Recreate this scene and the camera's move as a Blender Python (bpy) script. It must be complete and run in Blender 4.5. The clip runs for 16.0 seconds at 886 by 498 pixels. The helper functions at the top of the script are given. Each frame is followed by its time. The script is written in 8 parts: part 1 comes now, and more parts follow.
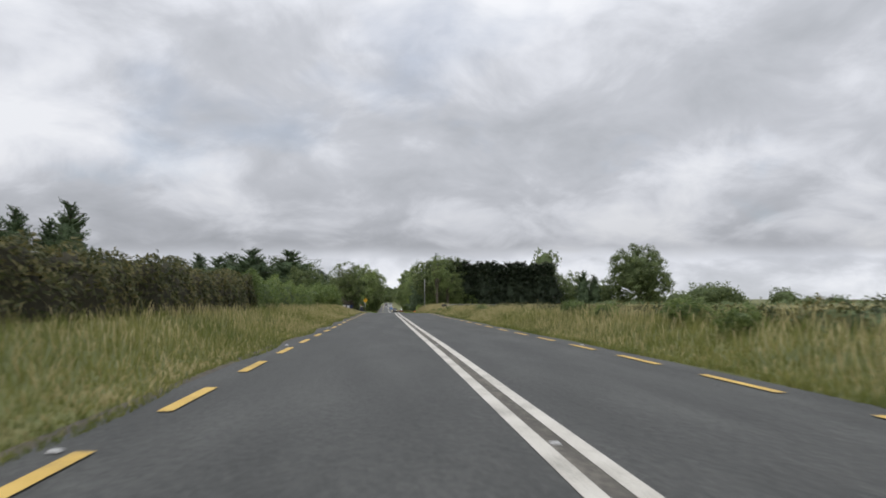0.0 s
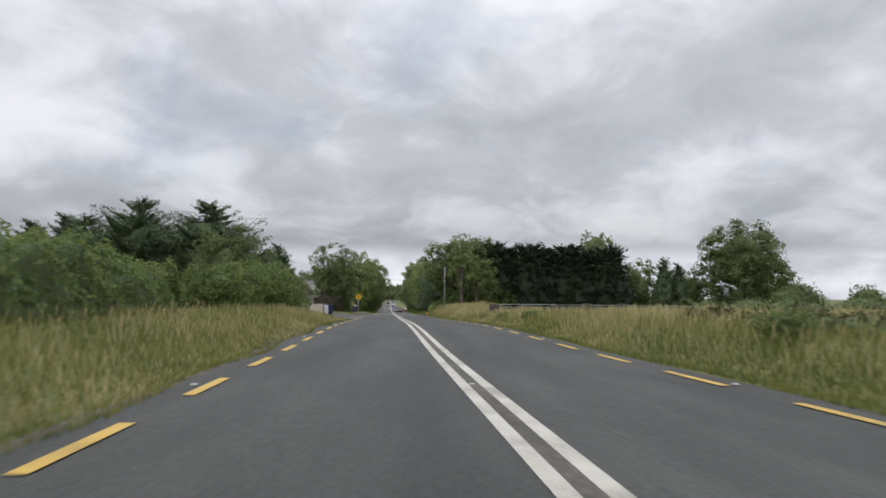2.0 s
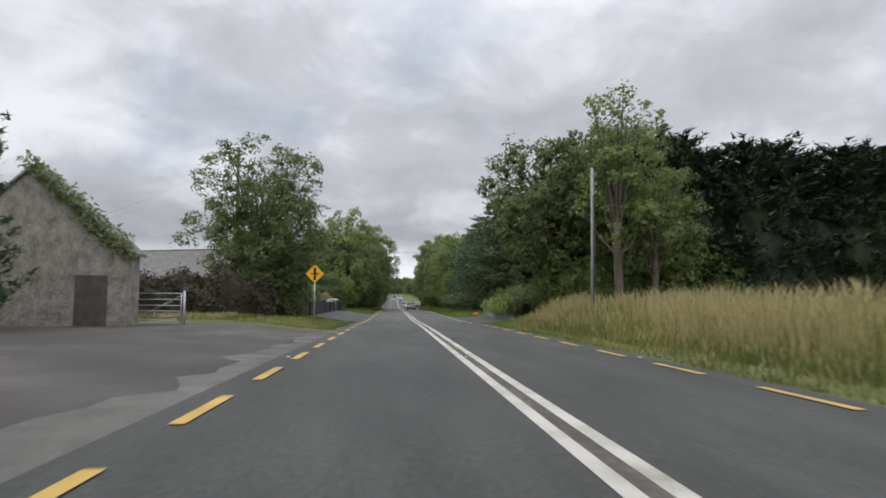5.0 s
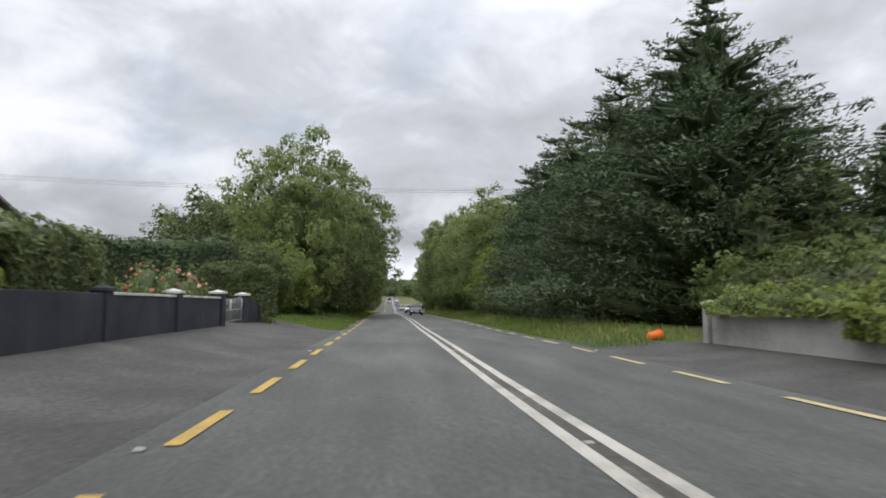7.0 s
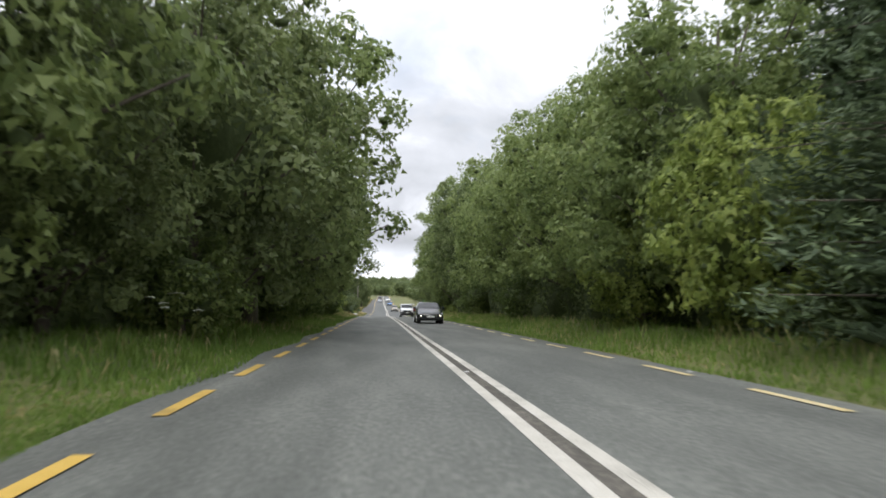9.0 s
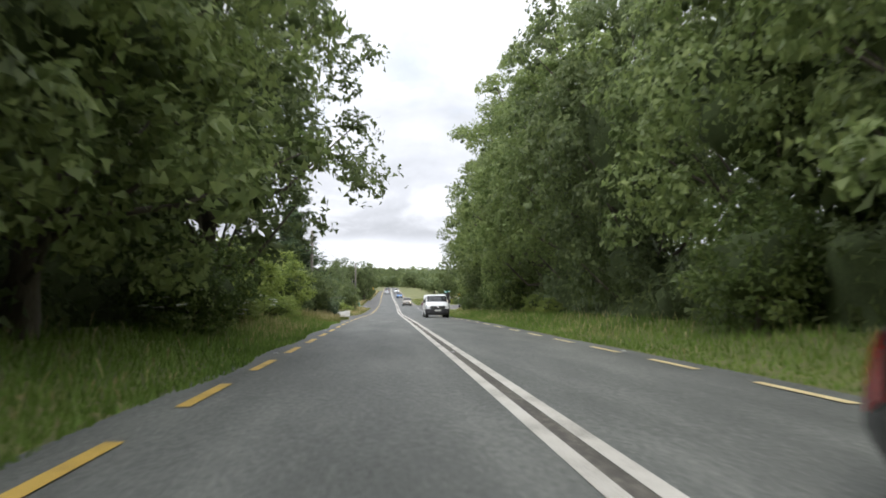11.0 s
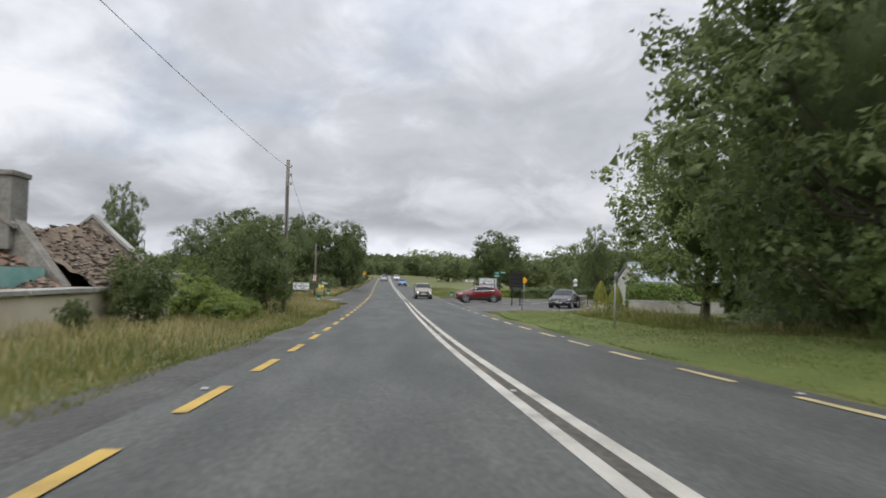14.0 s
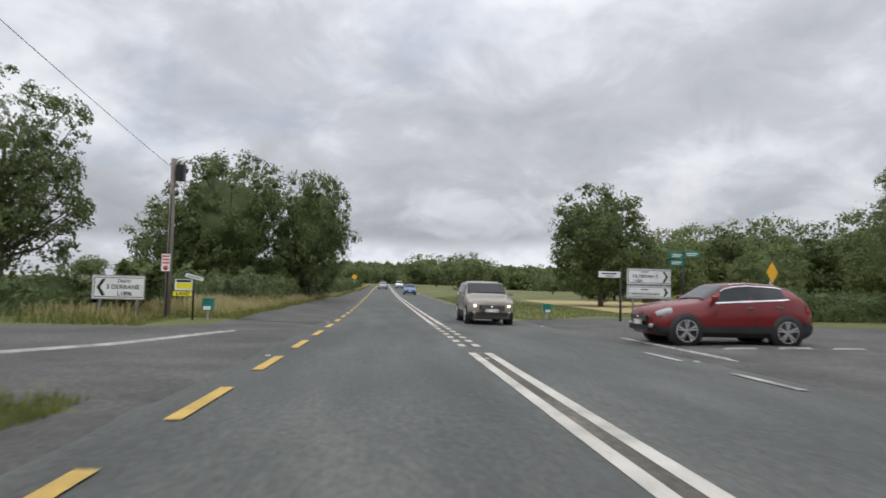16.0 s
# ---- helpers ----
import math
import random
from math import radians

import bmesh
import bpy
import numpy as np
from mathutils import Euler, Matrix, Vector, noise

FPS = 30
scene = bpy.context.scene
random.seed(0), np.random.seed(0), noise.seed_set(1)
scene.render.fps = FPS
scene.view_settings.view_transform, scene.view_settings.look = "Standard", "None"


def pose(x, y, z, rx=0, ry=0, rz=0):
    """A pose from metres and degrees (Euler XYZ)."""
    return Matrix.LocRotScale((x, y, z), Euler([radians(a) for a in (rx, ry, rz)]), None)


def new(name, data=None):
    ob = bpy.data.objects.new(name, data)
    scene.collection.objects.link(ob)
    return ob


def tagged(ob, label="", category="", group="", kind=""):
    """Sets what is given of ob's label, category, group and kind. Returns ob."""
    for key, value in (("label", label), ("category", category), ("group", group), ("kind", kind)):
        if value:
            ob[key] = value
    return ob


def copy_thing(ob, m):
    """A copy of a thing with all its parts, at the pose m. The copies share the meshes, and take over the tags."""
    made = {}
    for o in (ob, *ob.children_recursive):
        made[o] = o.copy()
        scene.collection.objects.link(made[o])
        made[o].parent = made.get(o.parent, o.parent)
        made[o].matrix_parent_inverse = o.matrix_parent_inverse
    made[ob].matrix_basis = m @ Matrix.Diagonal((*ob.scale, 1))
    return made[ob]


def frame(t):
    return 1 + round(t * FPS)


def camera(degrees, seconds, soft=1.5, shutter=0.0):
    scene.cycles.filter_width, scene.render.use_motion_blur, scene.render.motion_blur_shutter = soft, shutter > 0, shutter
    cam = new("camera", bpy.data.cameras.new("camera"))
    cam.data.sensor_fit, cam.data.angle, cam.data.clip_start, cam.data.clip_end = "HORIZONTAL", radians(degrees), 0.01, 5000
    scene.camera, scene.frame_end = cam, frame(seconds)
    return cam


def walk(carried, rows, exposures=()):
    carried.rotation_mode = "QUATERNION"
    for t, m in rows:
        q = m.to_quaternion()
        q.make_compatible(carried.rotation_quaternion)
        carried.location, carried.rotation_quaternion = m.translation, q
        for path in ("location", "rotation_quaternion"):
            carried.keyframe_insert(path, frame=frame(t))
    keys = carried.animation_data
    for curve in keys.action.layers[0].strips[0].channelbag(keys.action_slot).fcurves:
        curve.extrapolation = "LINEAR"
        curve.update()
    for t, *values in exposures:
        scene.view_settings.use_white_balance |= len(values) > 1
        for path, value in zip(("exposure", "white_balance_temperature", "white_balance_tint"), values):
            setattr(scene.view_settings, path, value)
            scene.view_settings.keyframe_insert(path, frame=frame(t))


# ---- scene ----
cam = camera(68.0, 16.0, soft=1.7, shutter=0.14)
# seconds, x, y, z, tilt up, lean, turn
PATH = [
    (0.0, -1.251, -0.00, 1.176, 4.19, -0.32, -5.17),
    (0.5, -1.259, 11.06, 1.113, 4.11, -0.87, -5.10),
    (1.0, -1.222, 22.20, 1.013, 4.08, -0.64, -5.11),
    (1.5, -1.163, 33.37, 0.897, 4.07, -1.51, -5.05),
    (2.0, -1.057, 44.64, 0.787, 4.03, -0.64, -4.99),
    (2.5, -0.911, 55.84, 0.645, 4.05, 0.13, -4.93),
    (3.0, -0.847, 66.81, 0.543, 3.90, 0.04, -4.80),
    (3.5, -0.875, 78.10, 0.415, 3.72, 0.00, -4.92),
    (4.5, -1.083, 101.13, -0.145, 3.42, 0.00, -4.57),
    (5.5, -1.204, 124.20, -0.688, 3.70, -0.96, -4.57),
    (6.0, -1.147, 135.54, -0.950, 3.69, -0.16, -4.55),
    (6.5, -1.140, 146.78, -1.214, 3.84, -0.38, -4.80),
    (7.0, -1.135, 158.10, -1.536, 3.83, -0.31, -4.95),
    (7.5, -1.120, 168.76, -1.817, 3.78, -1.05, -5.53),
    (8.0, -0.947, 179.55, -2.020, 3.89, -0.36, -5.73),
    (8.5, -0.778, 190.46, -2.245, 3.99, -0.89, -5.88),
    (9.0, -0.654, 201.54, -2.436, 3.84, -0.63, -5.73),
    (9.5, -0.577, 212.72, -2.622, 3.62, 0.00, -5.45),
    (10.5, -0.493, 235.34, -3.115, 3.20, 0.00, -5.07),
    (11.5, -0.523, 258.13, -3.628, 3.15, -0.43, -5.18),
    (12.0, -0.673, 269.51, -3.930, 3.23, -1.02, -5.02),
    (12.5, -0.656, 280.71, -4.230, 3.06, -0.46, -4.99),
    (13.0, -0.623, 291.79, -4.573, 2.80, -0.91, -5.00),
    (13.5, -0.470, 302.82, -4.943, 2.59, -0.72, -5.25),
    (14.0, -0.323, 314.07, -5.322, 2.45, -1.42, -5.40),
    (14.5, -0.204, 325.35, -5.705, 2.55, -1.11, -5.44),
    (15.0, -0.020, 336.75, -6.001, 2.64, -1.36, -5.32),
    (15.5, 0.027, 348.08, -6.212, 2.91, -1.77, -5.41),
    (16.0, 0.065, 359.47, -6.366, 3.40, -1.40, -5.44),
]
EXPOSURES = [(0.0, -0.12), (4.0, -0.1), (5.5, -0.04), (6.5, 0.06), (7.0, 0.10), (8.0, 0.22), (9.0, 0.52), (11.5, 0.72), (12.0, 0.58), (12.5, 0.44), (13.2, 0.14), (14.0, 0.02), (16.0, -0.07)]
walk(cam, [(t, pose(x, y, z, 90 + tilt, lean, turn)) for t, x, y, z, tilt, lean, turn in PATH], EXPOSURES)

# ---- world and sun ----
SUN_AZ, SUN_EL = 200.0, 48.0


def make_world():
    w = bpy.data.worlds.new("overcast_sky")
    scene.world = w
    w.use_nodes = True
    nt = w.node_tree
    nt.nodes.clear()
    N, L = nt.nodes.new, nt.links.new
    out, bg = N("ShaderNodeOutputWorld"), N("ShaderNodeBackground")
    sky = N("ShaderNodeTexSky")
    sky.sky_type, sky.sun_disc = "NISHITA", False
    sky.sun_elevation, sky.sun_rotation = radians(SUN_EL), radians(SUN_AZ)
    tc, sep = N("ShaderNodeTexCoord"), N("ShaderNodeSeparateXYZ")
    L(tc.outputs["Generated"], sep.inputs[0])

    def math(op, a, b=None, c=None):
        n = N("ShaderNodeMath")
        n.operation = op
        for i, v in enumerate((a, b, c)):
            if v is None:
                continue
            if isinstance(v, (int, float)):
                n.inputs[i].default_value = v
            else:
                L(v, n.inputs[i])
        return n.outputs[0]

    comb = N("ShaderNodeCombineXYZ")
    # a flat cloud deck, seen in perspective
    near = math("ADD", math("MAXIMUM", sep.outputs[2], 0.0), 0.42)
    L(math("DIVIDE", sep.outputs[0], near), comb.inputs[0])
    L(math("DIVIDE", sep.outputs[1], near), comb.inputs[1])

    def cloud(scale, detail, rough, offset, distort=0.0):
        mp = N("ShaderNodeMapping")
        mp.inputs["Location"].default_value = offset
        L(comb.outputs[0], mp.inputs[0])
        n = N("ShaderNodeTexNoise")
        n.inputs["Scale"].default_value = scale
        n.inputs["Detail"].default_value = detail
        n.inputs["Roughness"].default_value = rough
        n.inputs["Distortion"].default_value = distort
        L(mp.outputs[0], n.inputs["Vector"])
        return n.outputs[0]

    big = cloud(1.5, 4, 0.5, (3.1, 7.4, 0), 0.2)
    small = cloud(4.6, 6, 0.56, (11.3, 2.2, 1), 0.35)
    mixv = math("ADD", math("MULTIPLY", big, 0.55), math("MULTIPLY", small, 0.45))
    ramp = N("ShaderNodeValToRGB")
    L(mixv, ramp.inputs[0])
    cr = ramp.color_ramp
    cr.elements[0].position, cr.elements[0].color = 0.36, (0.44, 0.46, 0.49, 1)
    cr.elements[1].position, cr.elements[1].color = 0.62, (0.80, 0.815, 0.84, 1)
    e = cr.elements.new(0.47)
    e.color = (0.535, 0.554, 0.59, 1)
    e = cr.elements.new(0.545)
    e.color = (0.685, 0.705, 0.745, 1)
    deck = N("ShaderNodeValToRGB")
    # the deck ends in a ragged edge above a pale band along the horizon
    L(math("ADD", sep.outputs[2], math("MULTIPLY", math("SUBTRACT", small, 0.5), 0.05)), deck.inputs[0])
    dr = deck.color_ramp
    dr.elements[0].position, dr.elements[0].color = 0.0, (1.02, 1.02, 1.02, 1)
    dr.elements[1].position, dr.elements[1].color = 1.0, (2.5, 2.48, 2.44, 1)
    # an overcast sky grows brighter towards the zenith
    for at_, c_ in ((0.055, 1.0), (0.072, 0.68), (0.11, 0.78), (0.2, 0.94), (0.34, 0.97), (0.48, 1.08), (0.7, 1.9)):
        e = dr.elements.new(at_)
        e.color = (c_, c_, c_ * 1.02, 1)
    shade = N("ShaderNodeMix")
    shade.data_type, shade.blend_type = "RGBA", "MULTIPLY"
    shade.inputs[0].default_value = 1.0
    L(ramp.outputs[0], shade.inputs[6])
    L(deck.outputs[0], shade.inputs[7])
    # thin breaks where the blue shows through
    gap = N("ShaderNodeMapRange")
    L(cloud(1.2, 5, 0.55, (21.0, 5.0, 2), 0.1), gap.inputs[0])
    gap.inputs[1].default_value, gap.inputs[2].default_value = 0.66, 0.80
    gap.inputs[3].default_value, gap.inputs[4].default_value = 0.0, 0.5
    skys = N("ShaderNodeMix")
    skys.data_type, skys.blend_type = "RGBA", "MULTIPLY"
    skys.inputs[0].default_value = 1.0
    L(sky.outputs[0], skys.inputs[6])
    skys.inputs[7].default_value = (0.10, 0.10, 0.10, 1)
    mix = N("ShaderNodeMix")
    mix.data_type = "RGBA"
    L(gap.outputs[0], mix.inputs[0])
    L(shade.outputs[2], mix.inputs[6])
    L(skys.outputs[2], mix.inputs[7])
    L(mix.outputs[2], bg.inputs[0])
    bg.inputs[1].default_value = 1.2
    L(bg.outputs[0], out.inputs[0])


make_world()
sun = new("sun", bpy.data.lights.new("sun", "SUN"))
sun.data.energy, sun.data.angle, sun.data.color = 0.7, radians(25), (1.0, 0.96, 0.9)
sun.matrix_world = pose(0, 0, 60, 90 - SUN_EL, 0, 180 - SUN_AZ)

# ---- materials ----


def material(name, base, dark=None, light=None, rough=0.85, scale=3.0, fine=40.0, bump=0.3, spec=0.3, island=0.0, metal=0.0, obj=0.0, stretch=(1, 1, 1), fac=1.0, subsurf=0.0, even=False):
    """Base colour varied at two scales, with grain and relief."""
    m = bpy.data.materials.new(name)
    m.use_nodes = True
    nt = m.node_tree
    N, L = nt.nodes.new, nt.links.new
    b = nt.nodes["Principled BSDF"]
    b.inputs["Roughness"].default_value = rough
    b.inputs["Specular IOR Level"].default_value = spec
    b.inputs["Metallic"].default_value = metal
    dark = dark or tuple(c * 0.6 for c in base)
    light = light or tuple(min(1, c * 1.35) for c in base)
    tc, mp = N("ShaderNodeTexCoord"), N("ShaderNodeMapping")
    mp.inputs["Scale"].default_value = stretch
    L(tc.outputs["Object"], mp.inputs[0])
    n1, n2 = N("ShaderNodeTexNoise"), N("ShaderNodeTexNoise")
    for n, s in ((n1, scale), (n2, fine)):
        n.inputs["Scale"].default_value = s
        n.inputs["Detail"].default_value = 5
        L(tc.outputs["Object"] if even and n is n2 else mp.outputs[0], n.inputs["Vector"])
    avg = N("ShaderNodeMix")
    avg.data_type = "FLOAT"
    avg.inputs[0].default_value = 0.55 if even else 0.4
    L(n1.outputs[0], avg.inputs[2])
    L(n2.outputs[0], avg.inputs[3])
    val = avg.outputs[0]
    for amount, node, socket in ((island, "ShaderNodeNewGeometry", "Random Per Island"), (obj, "ShaderNodeObjectInfo", "Random")):
        if amount:
            src = N(node)
            ma = N("ShaderNodeMath")
            ma.operation = "MULTIPLY_ADD"
            L(src.outputs[socket], ma.inputs[0])
            ma.inputs[1].default_value = amount
            L(val, ma.inputs[2])
            sb = N("ShaderNodeMath")
            sb.operation = "SUBTRACT"
            L(ma.outputs[0], sb.inputs[0])
            sb.inputs[1].default_value = amount / 2
            val = sb.outputs[0]
    ramp = N("ShaderNodeValToRGB")
    cr = ramp.color_ramp
    cr.elements[0].position, cr.elements[0].color = 0.5 - 0.2 * fac, (*dark, 1)
    cr.elements[1].position, cr.elements[1].color = 0.5 + 0.2 * fac, (*light, 1)
    e = cr.elements.new(0.5)
    e.color = (*base, 1)
    L(val, ramp.inputs[0])
    L(ramp.outputs[0], b.inputs["Base Color"])
    if bump:
        bp = N("ShaderNodeBump")
        bp.inputs["Strength"].default_value = bump
        bp.inputs["Distance"].default_value = 0.02
        L(n2.outputs[0], bp.inputs["Height"])
        L(bp.outputs[0], b.inputs["Normal"])
    if subsurf:
        tr, mx = N("ShaderNodeBsdfTranslucent"), N("ShaderNodeMixShader")
        L(ramp.outputs[0], tr.inputs[0])
        mx.inputs[0].default_value = subsurf
        out = nt.nodes["Material Output"]
        L(b.outputs[0], mx.inputs[1])
        L(tr.outputs[0], mx.inputs[2])
        L(mx.outputs[0], out.inputs[0])
    return m


M_ASPHALT = material("asphalt", (0.051, 0.052, 0.049), (0.024, 0.025, 0.023), (0.098, 0.099, 0.092), rough=0.72, scale=0.7, fine=16, bump=1.0, spec=0.35, stretch=(1.6, 0.3, 1), even=True, fac=1.1)


def brightness_along(m, y0, y1, gain):
    """Brightness put into the road's colour: multiplied by gain, eased in from y0 to y1."""
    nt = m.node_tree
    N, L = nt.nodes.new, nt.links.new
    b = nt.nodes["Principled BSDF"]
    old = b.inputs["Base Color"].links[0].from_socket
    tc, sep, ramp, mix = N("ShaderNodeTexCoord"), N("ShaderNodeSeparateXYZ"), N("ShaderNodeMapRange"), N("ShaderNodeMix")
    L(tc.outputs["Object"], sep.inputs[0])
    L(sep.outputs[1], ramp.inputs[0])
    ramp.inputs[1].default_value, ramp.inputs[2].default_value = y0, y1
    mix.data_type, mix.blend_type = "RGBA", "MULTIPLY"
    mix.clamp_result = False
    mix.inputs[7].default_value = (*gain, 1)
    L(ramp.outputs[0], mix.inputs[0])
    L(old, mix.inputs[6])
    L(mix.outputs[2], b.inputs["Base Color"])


# road colour painted lighter through the wood, offsetting the trees' shade, then partly dimmed again
brightness_along(M_ASPHALT, 125, 195, (2.15, 2.2, 2.1))
brightness_along(M_ASPHALT, 278, 325, (0.73, 0.73, 0.75))
M_SEAM = material("dirty_road_seam", (0.098, 0.090, 0.076), (0.05, 0.047, 0.042), (0.21, 0.19, 0.16), rough=0.85, scale=1.2, fine=12, bump=0.8, stretch=(2, 0.5, 1), even=True)
M_WHITE_LINE = material("white_road_paint", (0.50, 0.475, 0.42), (0.27, 0.255, 0.22), (0.60, 0.575, 0.52), rough=0.6, scale=1.2, fine=45, fac=0.8)
M_WORN_LINE = material("worn_white_paint", (0.30, 0.295, 0.28), (0.14, 0.14, 0.135), (0.5, 0.49, 0.46), rough=0.7, scale=2.5, fine=30, fac=0.8)
M_YELLOW_LINE = material("yellow_road_paint", (0.54, 0.355, 0.08), (0.30, 0.21, 0.075), (0.62, 0.43, 0.12), rough=0.6, scale=1.5, fine=60, fac=0.9)
M_FADED_LINE = material("faded_road_paint", (0.58, 0.47, 0.24), (0.36, 0.31, 0.20), (0.66, 0.58, 0.40), rough=0.6, scale=1.5, fine=60, fac=0.9)
M_GROUND = material("meadow_ground", (0.115, 0.125, 0.042), (0.065, 0.082, 0.027), (0.21, 0.185, 0.078), scale=0.15, fine=6, bump=1.0)
M_LEAF = material("broad_leaves", (0.148, 0.188, 0.074), (0.082, 0.112, 0.043), (0.225, 0.27, 0.106), rough=0.5, scale=0.4, fine=3, bump=0, island=0.24, obj=0.14, subsurf=0.5)
M_LEAF_PALE = material("pale_leaves", (0.215, 0.275, 0.1), (0.128, 0.178, 0.062), (0.31, 0.37, 0.135), rough=0.5, scale=0.4, fine=3, bump=0, island=0.24, obj=0.14, subsurf=0.5)
M_CONIFER = material("conifer_needles", (0.092, 0.132, 0.066), (0.05, 0.078, 0.042), (0.145, 0.195, 0.088), rough=0.6, scale=0.5, fine=4, bump=0, island=0.3, obj=0.12, subsurf=0.2)
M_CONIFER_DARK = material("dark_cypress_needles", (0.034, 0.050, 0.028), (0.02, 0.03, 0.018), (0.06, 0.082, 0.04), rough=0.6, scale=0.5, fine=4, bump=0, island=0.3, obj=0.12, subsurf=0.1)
# leaf green dimmed in the colour itself, for the shade inside crowns and hedges
M_CORE = material("shaded_inner_foliage", (0.09, 0.118, 0.05), rough=0.9, scale=1, fine=9, bump=0.6)
M_LEAF_BRIGHT = material("bright_leaves", (0.265, 0.33, 0.085), (0.16, 0.215, 0.055), (0.37, 0.43, 0.12), rough=0.5, scale=0.4, fine=3, bump=0, island=0.35, obj=0.1, subsurf=0.5)
M_LEAF_FRESH = material("fresh_leaves", (0.150, 0.205, 0.062), (0.085, 0.125, 0.038), (0.235, 0.285, 0.092), rough=0.5, scale=0.4, fine=3, bump=0, island=0.28, obj=0.14, subsurf=0.5)
M_LEAF_BROWN = material("browning_hedge_leaves", (0.10, 0.108, 0.042), (0.042, 0.052, 0.02), (0.19, 0.165, 0.066), rough=0.6, scale=0.5, fine=3, bump=0, island=0.4, subsurf=0.4)
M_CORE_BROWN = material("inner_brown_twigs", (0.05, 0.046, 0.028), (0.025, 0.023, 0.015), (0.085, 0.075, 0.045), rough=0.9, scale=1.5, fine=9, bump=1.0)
# needle colours darkened to carry the shade deep between conifer boughs
M_CORE_DARK = material("shaded_inner_needles", (0.022, 0.032, 0.018), rough=0.9, scale=1, fine=9, bump=0.6)
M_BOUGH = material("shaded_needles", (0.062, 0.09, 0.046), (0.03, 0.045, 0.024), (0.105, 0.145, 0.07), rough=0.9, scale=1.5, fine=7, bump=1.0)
M_BARK = material("bark", (0.12, 0.10, 0.08), (0.05, 0.042, 0.035), (0.20, 0.18, 0.15), scale=2, fine=25, bump=1.0, stretch=(1, 1, 0.25))
M_WOOD_POLE = material("weathered_pole_wood", (0.22, 0.195, 0.17), (0.12, 0.105, 0.09), (0.34, 0.31, 0.28), scale=1.5, fine=30, stretch=(1, 1, 0.08))

# ---- the road's line ----
ROAD_Y = [
    -2000, -60, 0, 15, 30, 45, 60, 75, 90, 105, 120, 135, 150, 165, 180, 195, 210, 225, 240, 255, 270, 285, 300, 315, 330, 345, 360, 375, 390, 405, 420, 435, 450, 465, 480, 495, 510, 525, 540, 555, 570, 585, 600, 615, 630, 645, 800, 1100, 5000
]
ROAD_Z = [
    1.20, 1.20, 0.00, -0.09, -0.25, -0.39, -0.58, -0.69, -1.02, -1.43, -1.77, -2.11, -2.47, -2.92, -3.20, -3.51, -3.74, -4.07, -4.39, -4.72, -5.12, -5.52, -6.02, -6.53, -7.04, -7.35, -7.55, -7.67, -7.74, -7.73, -7.67, -7.59, -7.46, -7.32, -7.15, -6.99, -6.82, -6.65, -6.48, -6.32, -6.15, -5.98, -5.81, -5.64, -5.47, -5.30, -5.80, -4.30, -4.30
]
ROAD_X = [
    0.00, 0.00, -0.00, 0.00, 0.01, 0.03, 0.06, 0.11, 0.18, 0.25, 0.32, 0.39, 0.47, 0.54, 0.60, 0.67, 0.72, 0.77, 0.82, 0.86, 0.91, 0.95, 1.06, 1.20, 1.35, 1.53, 1.72, 1.91, 2.01, 2.05, 2.06, 2.07, 2.08, 2.11, 2.16, 2.23, 2.32, 2.42, 2.54, 2.66, 2.80, 2.94, 3.08, 3.23, 3.37, 3.52, -6.00, -25.00, -300.00
]


def spline(ys, vs):
    ys, vs = np.array(ys, float), np.array(vs, float)
    g = np.gradient(vs, ys)

    def f(y):
        y = np.clip(np.asarray(y, float), ys[0], ys[-1])
        i = np.clip(np.searchsorted(ys, y) - 1, 0, len(ys) - 2)
        h = ys[i + 1] - ys[i]
        s = (y - ys[i]) / h
        return ((2 * s**3 - 3 * s**2 + 1) * vs[i] + (s**3 - 2 * s**2 + s) * h * g[i] + (3 * s**2 - 2 * s**3) * vs[i + 1] + (s**3 - s**2) * h * g[i + 1])

    return f


road_z, road_x = spline(ROAD_Y, ROAD_Z), spline(ROAD_Y, ROAD_X)
LEFT_EDGE, RIGHT_EDGE = -4.1, 4.45


def smooth(a, b, x):
    t = np.clip((np.asarray(x, float) - a) / (b - a), 0, 1)
    return t * t * (3 - 2 * t)


def rise(y, *steps):
    """A height that goes from step to step: (y, value), eased over twelve metres."""
    h = np.full(np.shape(y), float(steps[0][1]))
    for (_, v0), (y1, v1) in zip(steps, steps[1:]):
        h = h + (v1 - v0) * smooth(y1 - 6, y1 + 6, y)
    return h


def bank(u, y):
    """Height of the land over the road, u metres right of the line's middle."""
    u, y = np.asarray(u, float), np.asarray(y, float)
    left = np.clip(LEFT_EDGE - u, 0, 400)
    right = np.clip(u - RIGHT_EDGE, 0, 400)
    lb = rise(y, (-9, 0.72), (96, 0.35), (128, 0.25), (144, 0.45), (164, 0.5), (196, 0.55), (286, 0.25), (302, -0.35), (322, 0.2), (346, 0.4), (364, 0.0), (380, 0.14)) * smooth(0.2, 4.2, left)
    rb = rise(y, (-9, 0.5), (108, 0.8), (136, 0.9), (156, 0.3), (182, 0.5), (333, 0.12), (358, 0.05), (384, 0.25)) * smooth(0.2, 4.0, right)
    return lb + rb


def land(x, y):
    y = np.asarray(y, float)
    u = np.asarray(x, float) - road_x(y)
    return road_z(y) + bank(u, y)


# ---- mesh helpers ----


